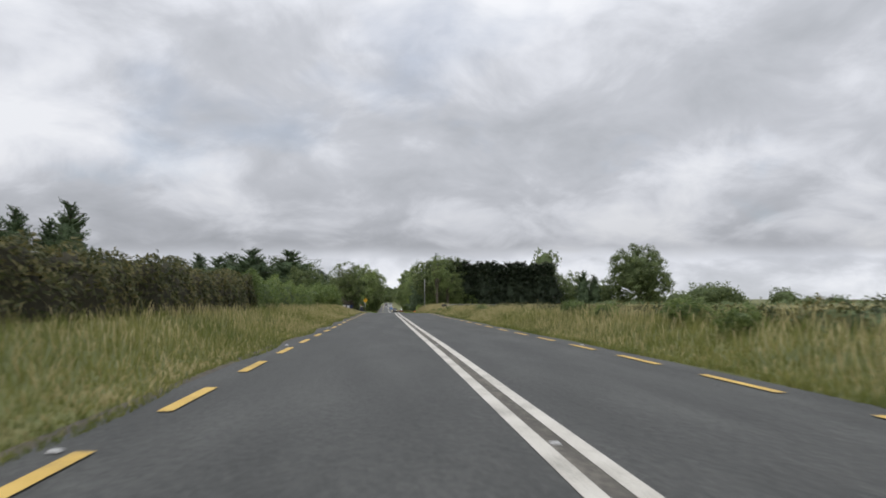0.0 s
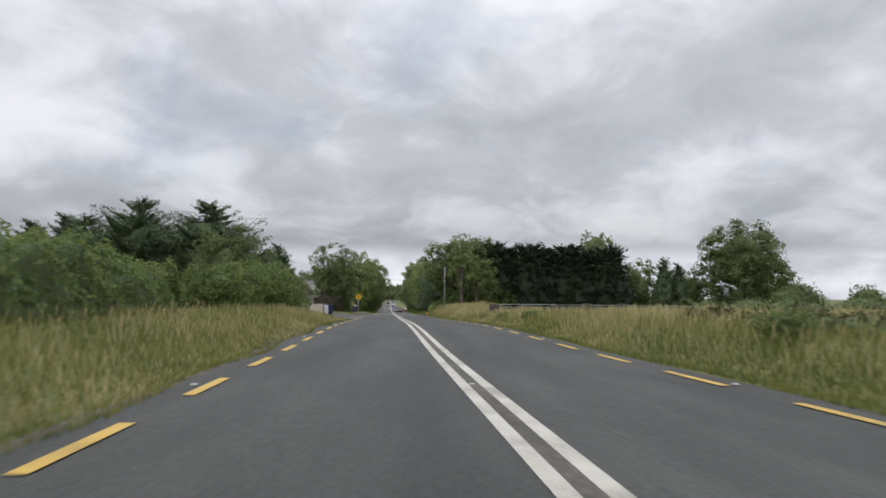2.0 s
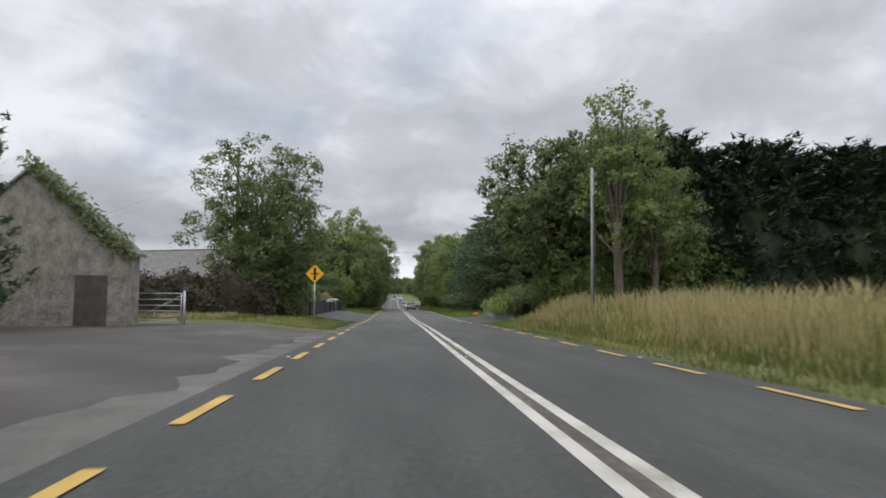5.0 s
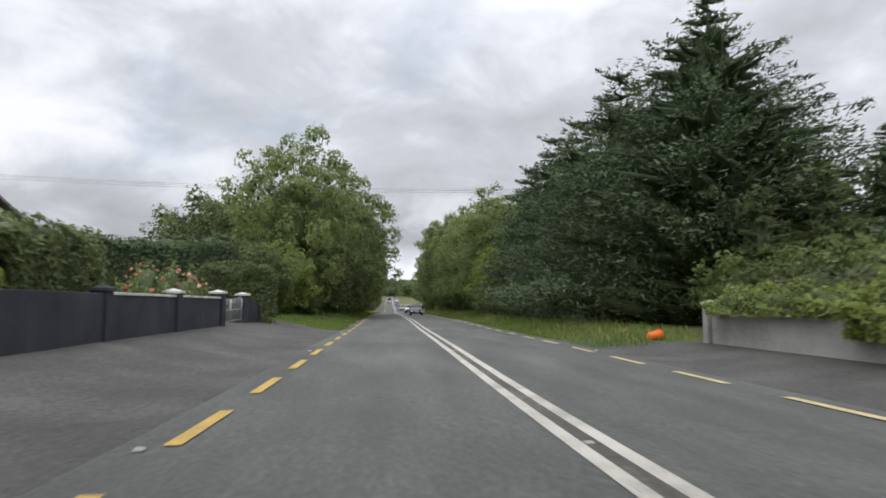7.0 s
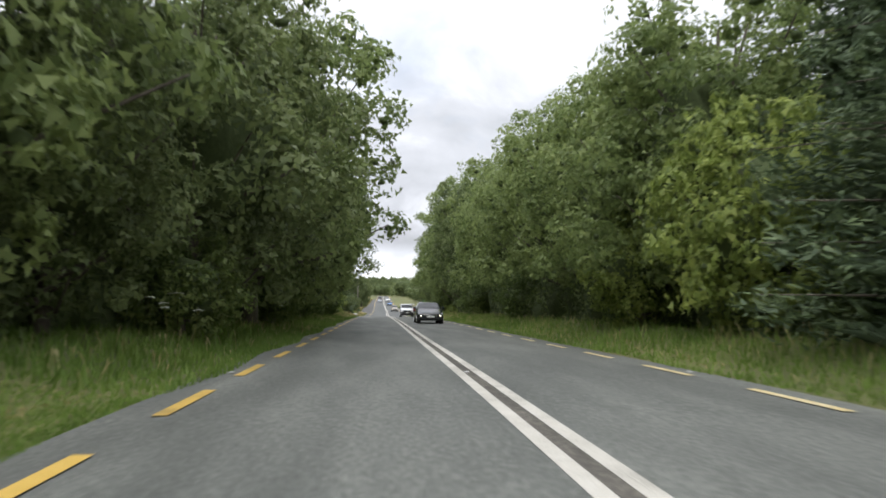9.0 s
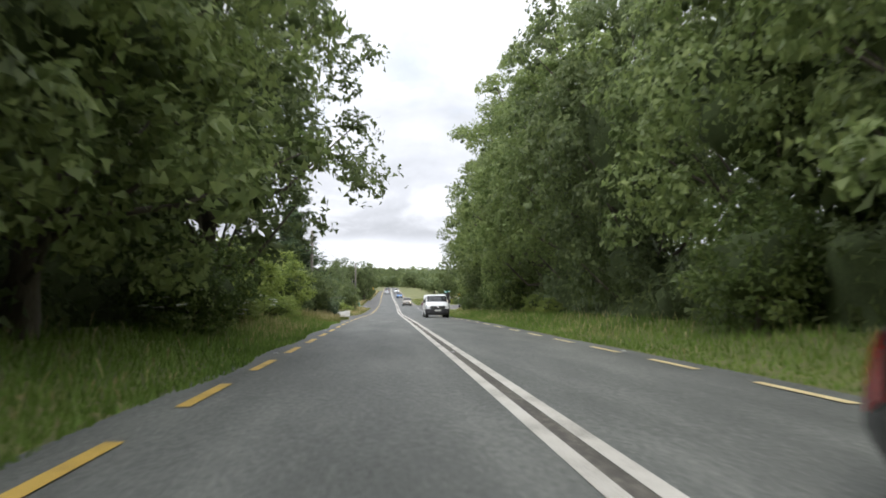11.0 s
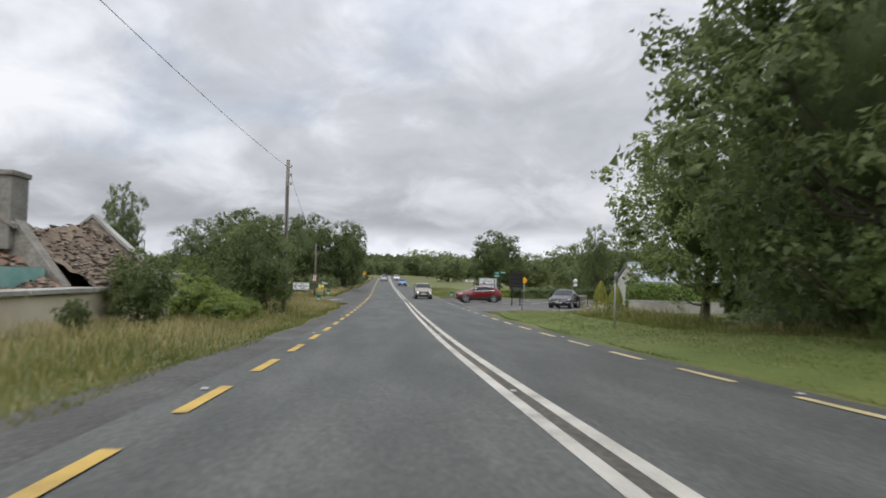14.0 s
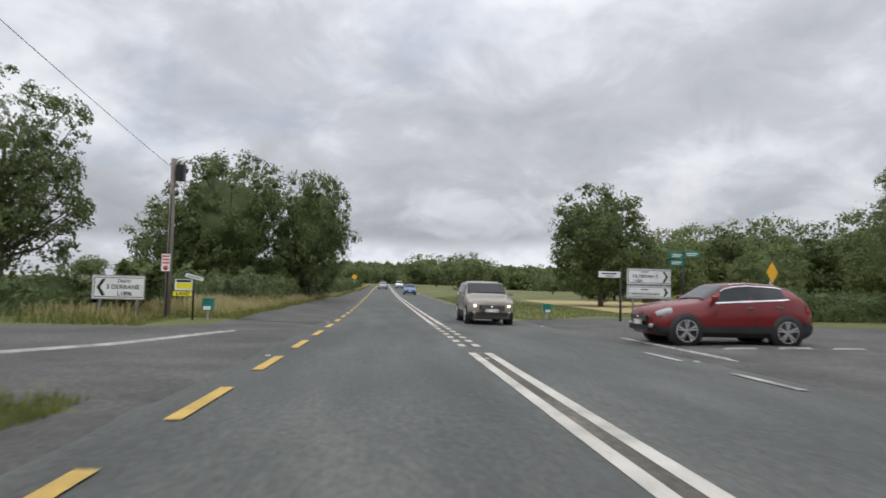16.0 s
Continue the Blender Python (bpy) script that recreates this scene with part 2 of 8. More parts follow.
def mesh_from(name, verts, faces, mats, index=None, smooth_faces=False):
    """faces: one array (n, k), or a list of arrays."""
    me = bpy.data.meshes.new(name)
    verts = np.asarray(verts, np.float32)
    if isinstance(faces, np.ndarray):
        faces = [faces]
    loops = np.concatenate([f.reshape(-1) for f in faces]).astype(np.int32)
    sizes = np.concatenate([np.full(len(f), f.shape[1]) for f in faces])
    starts = np.concatenate([[0], np.cumsum(sizes)[:-1]]).astype(np.int32)
    me.vertices.add(len(verts))
    me.vertices.foreach_set("co", verts.reshape(-1))
    me.loops.add(len(loops))
    me.loops.foreach_set("vertex_index", loops)
    me.polygons.add(len(sizes))
    me.polygons.foreach_set("loop_start", starts)
    for m in mats if isinstance(mats, (list, tuple)) else [mats]:
        me.materials.append(m)
    if index is not None:
        me.polygons.foreach_set("material_index", np.asarray(index, np.int32))
    if smooth_faces:
        me.polygons.foreach_set("use_smooth", np.ones(len(sizes), bool))
    me.update(calc_edges=True)
    return me


def strip(name, us, dzs, ys, mat, base=None):
    """A ribbon along the road: us are the offsets across, dzs their heights over the road."""
    ys = np.asarray(ys, float)
    us, dzs = np.asarray(us, float), np.asarray(dzs, float)
    rx, rz = road_x(ys), road_z(ys)
    v = np.stack([rx[:, None] + us[None], np.broadcast_to(ys[:, None], (len(ys), len(us))), rz[:, None] + dzs[None]], -1).reshape(-1, 3)
    k = len(us)
    i = np.arange(len(ys) - 1)[:, None] * k + np.arange(k - 1)[None]
    f = np.stack([i, i + 1, i + 1 + k, i + k], -1).reshape(-1, 4)
    return mesh_from(name, v, f, mat, smooth_faces=True)


def part(name, me, parent, label="", mats=None):
    if isinstance(me, bmesh.types.BMesh):
        data = bpy.data.meshes.new(name)
        me.to_mesh(data)
        me.free()
        for m in mats if isinstance(mats, (list, tuple)) else [mats]:
            data.materials.append(m)
        me = data
    ob = new(name, me)
    ob.parent = parent
    if label:
        ob["label"] = label
    return ob


def thing(name, label, category, m=None, group="", kind=""):
    ob = tagged(new(name), label, category, group, kind)
    ob.empty_display_size = 0.2
    if m is not None:
        ob.matrix_basis = m
    return ob


def unit(v):
    return v / np.maximum(np.linalg.norm(v, axis=-1, keepdims=True), 1e-9)


def leaves(centres, out, size, rng, droop=0.25, aspect=0.55, scatter=0.65):
    """Small pointed leaves, one triangle each, looking roughly outward."""
    n = len(centres)
    nrm = unit(out + rng.normal(0, scatter, (n, 3)) + np.array([0, 0, 0.35]))
    d = unit(np.cross(nrm, rng.normal(0, 1, (n, 3))) + np.array([0, 0, -droop]))
    s = np.cross(nrm, d)
    L = (size * rng.uniform(0.6, 1.35, (n, 1)))
    a, b = centres - d * L * 0.45, centres + d * L * 0.6
    v = np.stack([a + s * L * aspect * 0.5, b, a - s * L * aspect * 0.5], 1).reshape(-1, 3)
    return v, np.arange(n * 3).reshape(n, 3)


def tube(points, radii, sides=7):
    """A round limb through points."""
    P, R = np.asarray(points, float), np.asarray(radii, float)
    d = unit(np.gradient(P, axis=0))
    ref = np.where(np.abs(d[:, 2:3]) > 0.9, np.array([[1.0, 0, 0]]), np.array([[0, 0, 1.0]]))
    s = unit(np.cross(d, ref))
    q = np.cross(d, s)
    a = np.linspace(0, 2 * math.pi, sides, endpoint=False)
    v = P[:, None] + R[:, None, None] * (np.cos(a)[None, :, None] * s[:, None] + np.sin(a)[None, :, None] * q[:, None])
    n = len(P)
    i = np.arange(n - 1)[:, None] * sides + np.arange(sides)[None]
    j = np.arange(n - 1)[:, None] * sides + (np.arange(sides)[None] + 1) % sides
    f = np.stack([i, j, j + sides, i + sides], -1).reshape(-1, 4)
    return v.reshape(-1, 3), f


def merge(pieces):
    vs, fs, o = [], [], 0
    for v, f in pieces:
        vs.append(v)
        fs.append(f + o)
        o += len(v)
    return np.concatenate(vs), np.concatenate(fs)


def ball(sub):
    bm = bmesh.new()
    bmesh.ops.create_icosphere(bm, subdivisions=sub, radius=1)
    bm.verts.ensure_lookup_table()
    r = np.array([v.co[:] for v in bm.verts]), np.array([[v.index for v in f.verts] for f in bm.faces])
    bm.free()
    return r


def crown_mesh(name, clumps, radii, outward, n_leaves, size, rng, mat, squash=0.8, droop=0.25, aspect=0.78, core=None, filled=0.3, fullest=None):
    """Billowing clumps on the crown's envelope, each of a dozen leafy sprigs round a heart coloured dim for the inner
    shade.
    """
    k, m = len(clumps), 14
    w = radii**2
    if fullest is not None:
        w = w * (0.3 + 0.7 * np.clip(0.75 + 1.2 * outward @ unit(np.array(fullest)), 0, 1))
    sprig = unit(rng.normal(0, 1, (k, m, 3)) + outward[:, None] * 0.45 + np.array([0, 0, 0.3]))
    reach = rng.normal(0.85, 0.2, (k, m)) + 0.3 * (rng.random((k, m)) < 0.14)
    which = rng.choice(k, n_leaves, p=w / w.sum())
    twig = rng.integers(0, m, n_leaves)
    d = unit(sprig[which, twig] + rng.normal(0, 0.27, (n_leaves, 3)))
    r = (radii[which] * reach[which, twig] * (1 - np.abs(rng.normal(0, 0.16, n_leaves))))[:, None] * np.array([1, 1, squash])
    v1, f1 = leaves(clumps[which] + d * r, d, size, rng, droop, aspect, 0.5)
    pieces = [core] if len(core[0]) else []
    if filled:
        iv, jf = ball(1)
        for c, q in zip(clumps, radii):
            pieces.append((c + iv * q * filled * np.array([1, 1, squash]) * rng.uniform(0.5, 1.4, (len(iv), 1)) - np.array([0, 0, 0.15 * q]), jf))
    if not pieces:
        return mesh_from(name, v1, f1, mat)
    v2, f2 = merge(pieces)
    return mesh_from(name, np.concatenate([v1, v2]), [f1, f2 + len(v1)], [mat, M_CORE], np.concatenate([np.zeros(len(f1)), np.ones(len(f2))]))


def broadleaf(seed, height=10.0, width=8.0, low=0.12, n_clumps=110, n_leaves=12000, size=0.22, mat=None, name="tree", label="", open_=0.0, limbs_n=26, lumpy=0.14, core=0.42, top=0.6, inside=0.55, filled=0.3, fullest=None):
    """A tapered trunk with limbs, and a crown of leafy clumps on an uneven dome. low: where the leaves begin; fullest: the side that gets the most light and leaves."""
    rng = np.random.default_rng(seed)
    base = height * low
    ph = rng.uniform(0, 6.28, 8)

    def envelope(d, k=1.0):
        """From directions to places on the crown, as a dome with broad lobes."""
        a = np.arctan2(d[:, 1], d[:, 0])
        lob = 1 + lumpy * (np.sin(2 * a + ph[0] + 2.2 * d[:, 2]) * 0.7 + np.sin(3 * a + ph[1] - 3.4 * d[:, 2]) + 0.6 * np.sin(5 * a + ph[2] + 5 * d[:, 2]) + 0.5 * np.sin(7 * d[:, 2] + ph[3] + a))
        mid = base + (height - base) * 0.46
        z = np.where(d[:, 2] > 0, d[:, 2] * (height - mid) * (0.80 + 0.2 * lob), d[:, 2] * (mid - base))
        flat = np.sqrt(np.clip(1 - d[:, 2] ** 2, 0, 1)) ** top
        hor = unit(np.stack([d[:, 0], d[:, 1]], -1)) * (flat * width / 2 * lob)[:, None]
        return np.stack([hor[:, 0] * k, hor[:, 1] * k, mid + z * k], -1)

    q = (np.arange(n_clumps) + 0.5) / n_clumps
    fz = 1 - 2 * q
    fa = np.arange(n_clumps) * 2.39996
    d = unit(np.stack([np.sqrt(1 - fz**2) * np.cos(fa), np.sqrt(1 - fz**2) * np.sin(fa), fz], -1) + rng.normal(0, 0.07, (n_clumps, 3)))
    depth = rng.uniform(inside, 0.95, n_clumps)
    c = np.array([envelope(d[i:i + 1], depth[i])[0] for i in range(n_clumps)])
    rad = width * rng.uniform(0.085, 0.14, n_clumps) * (110 / n_clumps) ** 0.45
    ob = thing(name, label, "tree")
    top_p = np.array([rng.normal(0, 0.03) * width, rng.normal(0, 0.03) * width, height * 0.82])
    s = np.linspace(0, 1, 8)
    tp = np.stack([top_p[0] * s**2 + 0.12 * np.sin(s * 5 + seed), top_p[1] * s**2 + 0.12 * np.cos(s * 4 + seed) - 0.12, top_p[2] * s - 0.3], -1)
    tr = 0.019 * height * (1 - s) ** 0.8 + 0.03
    tr[0] *= 1.35
    limbs = [tube(tp, tr, 9)]
    for i in range(0, n_clumps, max(1, n_clumps // limbs_n)):
        a = min(0.75, max(0.12, c[i][2] / top_p[2] * 0.6))
        j = np.array([np.interp(a, s, tp[:, q]) for q in range(3)])
        mid = (j + c[i]) / 2 + np.array([0, 0, -0.06 * height * rng.uniform(0, 1)])
        r0 = 0.0075 * height
        limbs.append(tube([j, mid, c[i]], [r0, r0 * 0.6, r0 * 0.2], 5))
    v, f = merge(limbs)
    part("trunk", mesh_from("trunk", v, f, M_BARK, smooth_faces=True), ob)
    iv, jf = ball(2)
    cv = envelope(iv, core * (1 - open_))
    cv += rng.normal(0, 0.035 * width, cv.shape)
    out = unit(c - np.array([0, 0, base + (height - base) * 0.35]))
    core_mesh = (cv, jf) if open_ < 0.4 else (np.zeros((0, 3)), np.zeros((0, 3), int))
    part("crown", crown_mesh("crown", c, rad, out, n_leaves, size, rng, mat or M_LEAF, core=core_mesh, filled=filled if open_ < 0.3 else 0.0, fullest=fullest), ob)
    return ob


def conifer(seed, height=12.0, width=7.0, low=0.03, n_leaves=12000, size=0.3, name="conifer", label="", power=0.85, mat=None, ragged=0.25, dense=1.0, core=0.6, lift=-0.16, fan=0.24, profile=None, body=0.0, heart=None):
    """A straight trunk with tiers of boughs, each a tapering feathery fan. lift: how far the tips rise or hang, as a
    share of the reach; profile: its half-width by height, as shares; body: how thick the heart of each bough is, as a
    share of its fan; heart: its material, coloured dark for the shade within.
    """
    rng = np.random.default_rng(seed)
    ob = thing(name, label, "tree")
    pieces = [tube([[0, 0, -0.3], [0.05, 0, height * 0.5], [0, 0.03, height * 0.92]], [0.018 * height, 0.011 * height, 0.015], 8)]
    tiers = int(height * 1.3 * dense)
    roots, tips = [], []
    for i in range(tiers):
        h = low + (1 - low) * (i + 0.5) / tiers
        shape = (1 - h) ** power if profile is None else float(np.interp(h, *zip(*profile)))
        reach = width / 2 * shape * (1 - ragged / 2 + ragged * rng.random()) + 0.12
        m = max(4, int(4 + reach * 2.0))
        a0 = rng.uniform(0, 6.3)
        for q in range(m):
            a = a0 + q * 6.283 / m + rng.normal(0, 0.25)
            rr = reach * rng.uniform(1 - ragged, 1 + 0.6 * ragged)
            z = min(0.975, h + rng.normal(0, 0.6) / tiers) * height
            tip = np.array([math.cos(a) * rr, math.sin(a) * rr, z + lift * rr])
            if q % 3 == 0:
                pieces.append(tube([[0, 0, z - 0.1 * rr], tip * np.array([0.5, 0.5, 1]), tip], [0.04, 0.025, 0.01], 4))
            roots.append((0, 0, z - 0.1 * rr))
            tips.append(tip)
    roots, tips = np.array(roots), np.array(tips)
    v, f = merge(pieces)
    part("trunk", mesh_from("trunk", v, f, M_BARK, smooth_faces=True), ob)
    span = np.linalg.norm(tips - roots, axis=1)
    w = span**1.5 + 0.15
    which = rng.choice(len(tips), n_leaves, p=w / w.sum())
    g = rng.beta(1.7, 1.15, n_leaves)[:, None]
    along = unit(tips - roots)[which]
    across = unit(np.cross(along, np.array([0, 0, 1.0])))
    spread = (fan * span[which][:, None] + 0.1) * (1.15 - g)
    off = rng.normal(0, 1, (n_leaves, 1)) * spread
    at = roots[which] + (tips - roots)[which] * g + across * off + np.array([0, 0, 1.0]) * (rng.normal(0, 0.45, (n_leaves, 1)) * spread - 0.25 * np.abs(off))
    d = unit(along + across * np.sign(off) * 0.7 + rng.normal(0, 0.55, (n_leaves, 3)))
    side = unit(np.cross(d, np.array([0, 0, 1.0]) + along * 0.5 + rng.normal(0, 0.5, (n_leaves, 3))))
    L = size * rng.uniform(0.6, 1.4, (n_leaves, 1))
    v1 = np.stack([at - d * L * 0.4 + side * L * 0.17, at + d * L * 0.6, at - d * L * 0.4 - side * L * 0.17], 1).reshape(-1, 3)
    f1 = np.arange(n_leaves * 3).reshape(-1, 3)
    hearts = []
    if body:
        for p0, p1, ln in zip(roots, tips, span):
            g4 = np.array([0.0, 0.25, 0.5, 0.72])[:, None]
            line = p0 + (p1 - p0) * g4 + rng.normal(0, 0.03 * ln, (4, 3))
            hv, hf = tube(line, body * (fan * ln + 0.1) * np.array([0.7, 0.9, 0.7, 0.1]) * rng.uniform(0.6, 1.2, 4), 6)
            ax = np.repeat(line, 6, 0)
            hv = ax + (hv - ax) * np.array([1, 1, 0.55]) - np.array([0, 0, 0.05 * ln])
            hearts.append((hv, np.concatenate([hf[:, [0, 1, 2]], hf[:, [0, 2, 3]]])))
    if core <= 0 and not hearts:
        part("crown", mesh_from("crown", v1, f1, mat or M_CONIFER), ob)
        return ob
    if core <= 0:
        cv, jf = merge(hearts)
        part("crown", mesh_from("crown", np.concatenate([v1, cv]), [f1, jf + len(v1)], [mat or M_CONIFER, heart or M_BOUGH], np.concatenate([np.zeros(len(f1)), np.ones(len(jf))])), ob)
        return ob
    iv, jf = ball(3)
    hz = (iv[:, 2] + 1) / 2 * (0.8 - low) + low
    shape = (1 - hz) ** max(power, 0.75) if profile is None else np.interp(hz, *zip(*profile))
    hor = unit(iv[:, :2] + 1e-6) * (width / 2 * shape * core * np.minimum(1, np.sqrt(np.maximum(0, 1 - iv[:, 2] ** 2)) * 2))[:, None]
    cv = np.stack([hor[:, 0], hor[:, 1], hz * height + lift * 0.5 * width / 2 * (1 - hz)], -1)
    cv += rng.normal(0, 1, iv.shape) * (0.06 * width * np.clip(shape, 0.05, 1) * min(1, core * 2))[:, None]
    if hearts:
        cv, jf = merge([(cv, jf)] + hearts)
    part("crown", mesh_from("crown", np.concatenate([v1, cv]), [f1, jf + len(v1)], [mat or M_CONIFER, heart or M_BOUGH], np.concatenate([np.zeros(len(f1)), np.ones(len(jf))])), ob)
    return ob


def hedge(name, line, width, label, seed, per_m2=60, size=0.12, mat=None, rough=0.08, square=0.35, category="hedge", wave=0.0, kind="", base=0.0, inner=None):
    """Foliage along a line of (u, y, height): a leafy shell round a core in the dimmed inner colour. square: 0 boxy, 1
    round.
    """
    rng = np.random.default_rng(seed)
    P = np.array([[*spot(u, y, base)[:], h] for u, y, h in line])
    seg = np.concatenate([[0], np.cumsum(np.linalg.norm(np.diff(P[:, :2], axis=0), axis=1))])
    total = seg[-1]
    ob = thing(name, label, category, kind=kind)

    def surface(s, a, k=1.0):
        """s along, a round from one foot over the top to the other."""
        c = np.stack([np.interp(s, seg, P[:, i]) for i in range(4)], -1)
        d = np.stack([np.interp(np.clip(s + 0.1, 0, total), seg, P[:, i]) - np.interp(np.clip(s - 0.1, 0, total), seg, P[:, i]) for i in range(2)], -1)
        d = unit(d)
        side = np.stack([d[:, 1], -d[:, 0]], -1)
        e = 0.2 + 0.8 * square
        ca, sa = np.cos(a), np.sin(a)
        px = np.sign(ca) * np.abs(ca) ** e
        pz = np.abs(sa) ** e
        end = np.minimum(np.minimum(s, total - s) / (width * 0.5), 1)
        shrink = np.sqrt(np.clip(1 - (1 - end) ** (2 / e), 0.04, 1))
        lump = 1 + rough * 2.2 * (np.sin(s * 1.7 + 3 * np.sin(a * 2 + seed) + seed) * np.sin(a * 3 + s * 0.9)) + wave * np.sin(s * 0.55 + seed) + wave * 0.6 * np.sin(s * 1.31 + 2 * seed)
        h = c[:, 3] * lump * (0.55 + 0.45 * shrink) * k
        w = width / 2 * lump * shrink * k
        pos = np.stack([c[:, 0] + side[:, 0] * px * w, c[:, 1] + side[:, 1] * px * w, c[:, 2] + pz * h], -1)
        out = np.stack([side[:, 0] * px, side[:, 1] * px, pz], -1)
        return pos, out

    hmean = P[:, 3].mean()
    n = int(total * (2 * hmean + width) * per_m2 * 1.05)
    s = np.where(rng.random(n) < 0.82, rng.uniform(0, total, n), np.where(rng.random(n) < 0.5, 0.0, 1.0) * (total - 0.6 * min(width, total / 2)) + rng.uniform(0, 0.6, n) * min(width, total / 2))
    across = rng.uniform(0, 2 * hmean + width, n)
    a = np.where(across < hmean, across / hmean * 0.9, np.where(across < hmean + width, 0.9 + (across - hmean) / width * (math.pi - 1.8), math.pi - 0.9 + (across - hmean - width) / hmean * 0.9))
    pos, out = surface(s, a)
    pos += out * (rng.normal(-0.03, rough * 0.22 + 0.012, (n, 1)) + 0.35 * rough * (np.sin(s * 9.1 + 3 * a) * np.sin(a * 7 + s * 4.3))[:, None]) * max(0.5, min(width, 1.6)) + rng.normal(0, 0.02, (n, 3))
    v, f = leaves(pos, out, size * 1.3, rng, 0.15)
    part("foliage", mesh_from("foliage", v, f, mat or M_LEAF), ob)
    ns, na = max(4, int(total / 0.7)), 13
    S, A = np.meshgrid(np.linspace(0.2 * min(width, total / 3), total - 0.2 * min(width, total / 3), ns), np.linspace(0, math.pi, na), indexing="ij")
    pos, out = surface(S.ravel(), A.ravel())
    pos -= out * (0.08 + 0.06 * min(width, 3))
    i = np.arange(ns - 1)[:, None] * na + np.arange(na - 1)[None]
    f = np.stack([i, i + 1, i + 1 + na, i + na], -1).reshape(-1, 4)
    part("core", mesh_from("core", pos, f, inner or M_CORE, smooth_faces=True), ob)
    return ob


def spot(u, y, h=0.0):
    """World place u metres right of the road's line, h over the land."""
    x = u + float(road_x(y))
    return Vector((x, y, float(land(x, y)) + h))


def place(u, y, s=1.0, turn=0.0, dz=0.0, sz=None):
    return Matrix.Translation(spot(u, y, dz)) @ Matrix.Rotation(radians(turn), 4, "Z") @ Matrix.Diagonal((s, s, sz or s, 1))


# ---- ground, road and markings ----
def build_ground():
    us = np.concatenate([-np.geomspace(3500, 14, 34), np.arange(-12, LEFT_EDGE - 0.1, 0.5), [LEFT_EDGE - 0.05, LEFT_EDGE + 0.1, 0, RIGHT_EDGE - 0.1, RIGHT_EDGE + 0.05], np.arange(RIGHT_EDGE + 0.4, 12, 0.5), np.geomspace(14, 3500, 34)])
    ys = np.concatenate([-np.geomspace(1500, 20, 10), np.arange(-15, 480, 2.5), np.geomspace(482, 4500, 40)])
    U, Y = np.meshgrid(us, ys)
    X = U + road_x(Y)
    far = smooth(15, 120, np.abs(U))
    hill = 2.0 * np.sin(U * 0.004 + 1) * np.cos(Y * 0.003) * far
    Z = road_z(Y) + bank(U, Y) + hill - np.where((U > LEFT_EDGE - 0.06) & (U < RIGHT_EDGE + 0.06), 0.10, 0.012)
    k = len(us)
    i = np.arange(len(ys) - 1)[:, None] * k + np.arange(k - 1)[None]
    f = np.stack([i, i + 1, i + 1 + k, i + k], -1).reshape(-1, 4)
    ob = new("ground", mesh_from("ground", np.stack([X, Y, Z], -1).reshape(-1, 3), f, M_GROUND, smooth_faces=True))
    tagged(ob, "rough grassy verges and meadows beside the road", "ground", kind="structure")


build_ground()
ROAD_YS = np.concatenate([np.arange(-30, 520, 2.5), np.arange(525, 900, 10)])
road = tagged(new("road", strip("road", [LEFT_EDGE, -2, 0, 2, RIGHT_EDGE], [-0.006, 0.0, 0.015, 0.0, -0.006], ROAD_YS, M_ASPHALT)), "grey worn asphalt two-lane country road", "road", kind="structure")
for y0 in range(-30, 700, 73):
    part("road_seam", strip("road_seam", [0.105, 0.19, 0.28], [0.0165, 0.0165, 0.0165], np.linspace(y0, y0 + 73, 30), M_SEAM), road, "dirty worn strip between two white lines")
for u in (0.03, 0.355):
    for y0, y1 in ((-30, 372.5), (383.0, 700)):
        n = int((y1 - y0) / 2.5) + 2
        part("white_line", strip("white_line", [u - 0.08, u, u + 0.08], [0.020, 0.021, 0.020], np.linspace(y0, y1, n), M_WHITE_LINE), road)
    for k in range(7):
        y0 = 374.0 + k * 1.3
        part("white_dash", strip("white_dash", [u - 0.08, u + 0.08], [0.021, 0.021], [y0, y0 + 0.65], M_WHITE_LINE), road)


def edge_dashes(u, marks, long, mat, name="yellow_dash"):
    """Dashes at an even beat between marks: (which dash, where it starts)."""
    k0, k1 = marks[0][0], marks[-1][0]
    for y in np.interp(np.arange(k0, k1 + 1), *zip(*marks)):
        part(name, strip(name, [u - 0.08, u + 0.08], [0.010, 0.010], [y, y + long / 2, y + long], mat), road)


edge_dashes(-3.53, ((-5, -11.5), (0, 7.25), (17, 72.3), (26, 105.2)), 1.9, M_YELLOW_LINE)
edge_dashes(-3.54, ((-5, 111.8), (0, 130.6), (6, 153.37), (12, 175.0), (15, 186.03), (21, 208.54), (36, 265.6), (45, 298.9), (48, 310.0), (51, 320.87), (57, 343.52), (63, 365.6), (88, 460)), 2.02, M_YELLOW_LINE)
edge_dashes(3.93, ((-5, -10.8), (0, 8.26), (17, 73.16), (32, 131.67), (35, 142.98), (38, 153.97)), 2.1, M_YELLOW_LINE)
edge_dashes(3.9, ((39, 157.7), (43, 172.14)), 2.0, M_FADED_LINE)
edge_dashes(3.92, ((44, 175.75), (45, 179.5), (47, 186.63), (53, 208.49), (68, 265.04), (77, 298.87), (84, 323.9), (90, 346.05)), 2.0, M_FADED_LINE)
edge_dashes(3.92, ((91, 349.6), (97, 371.5)), 1.8, M_WORN_LINE, "worn_dash")
edge_dashes(3.95, ((0, 388), (19, 460)), 2.0, M_YELLOW_LINE)
for u in (-3.55, 3.95):
    part("yellow_line", strip("yellow_line", [u - 0.07, u + 0.07], [0.010, 0.010], np.arange(461, 700, 3.0), M_YELLOW_LINE), road)

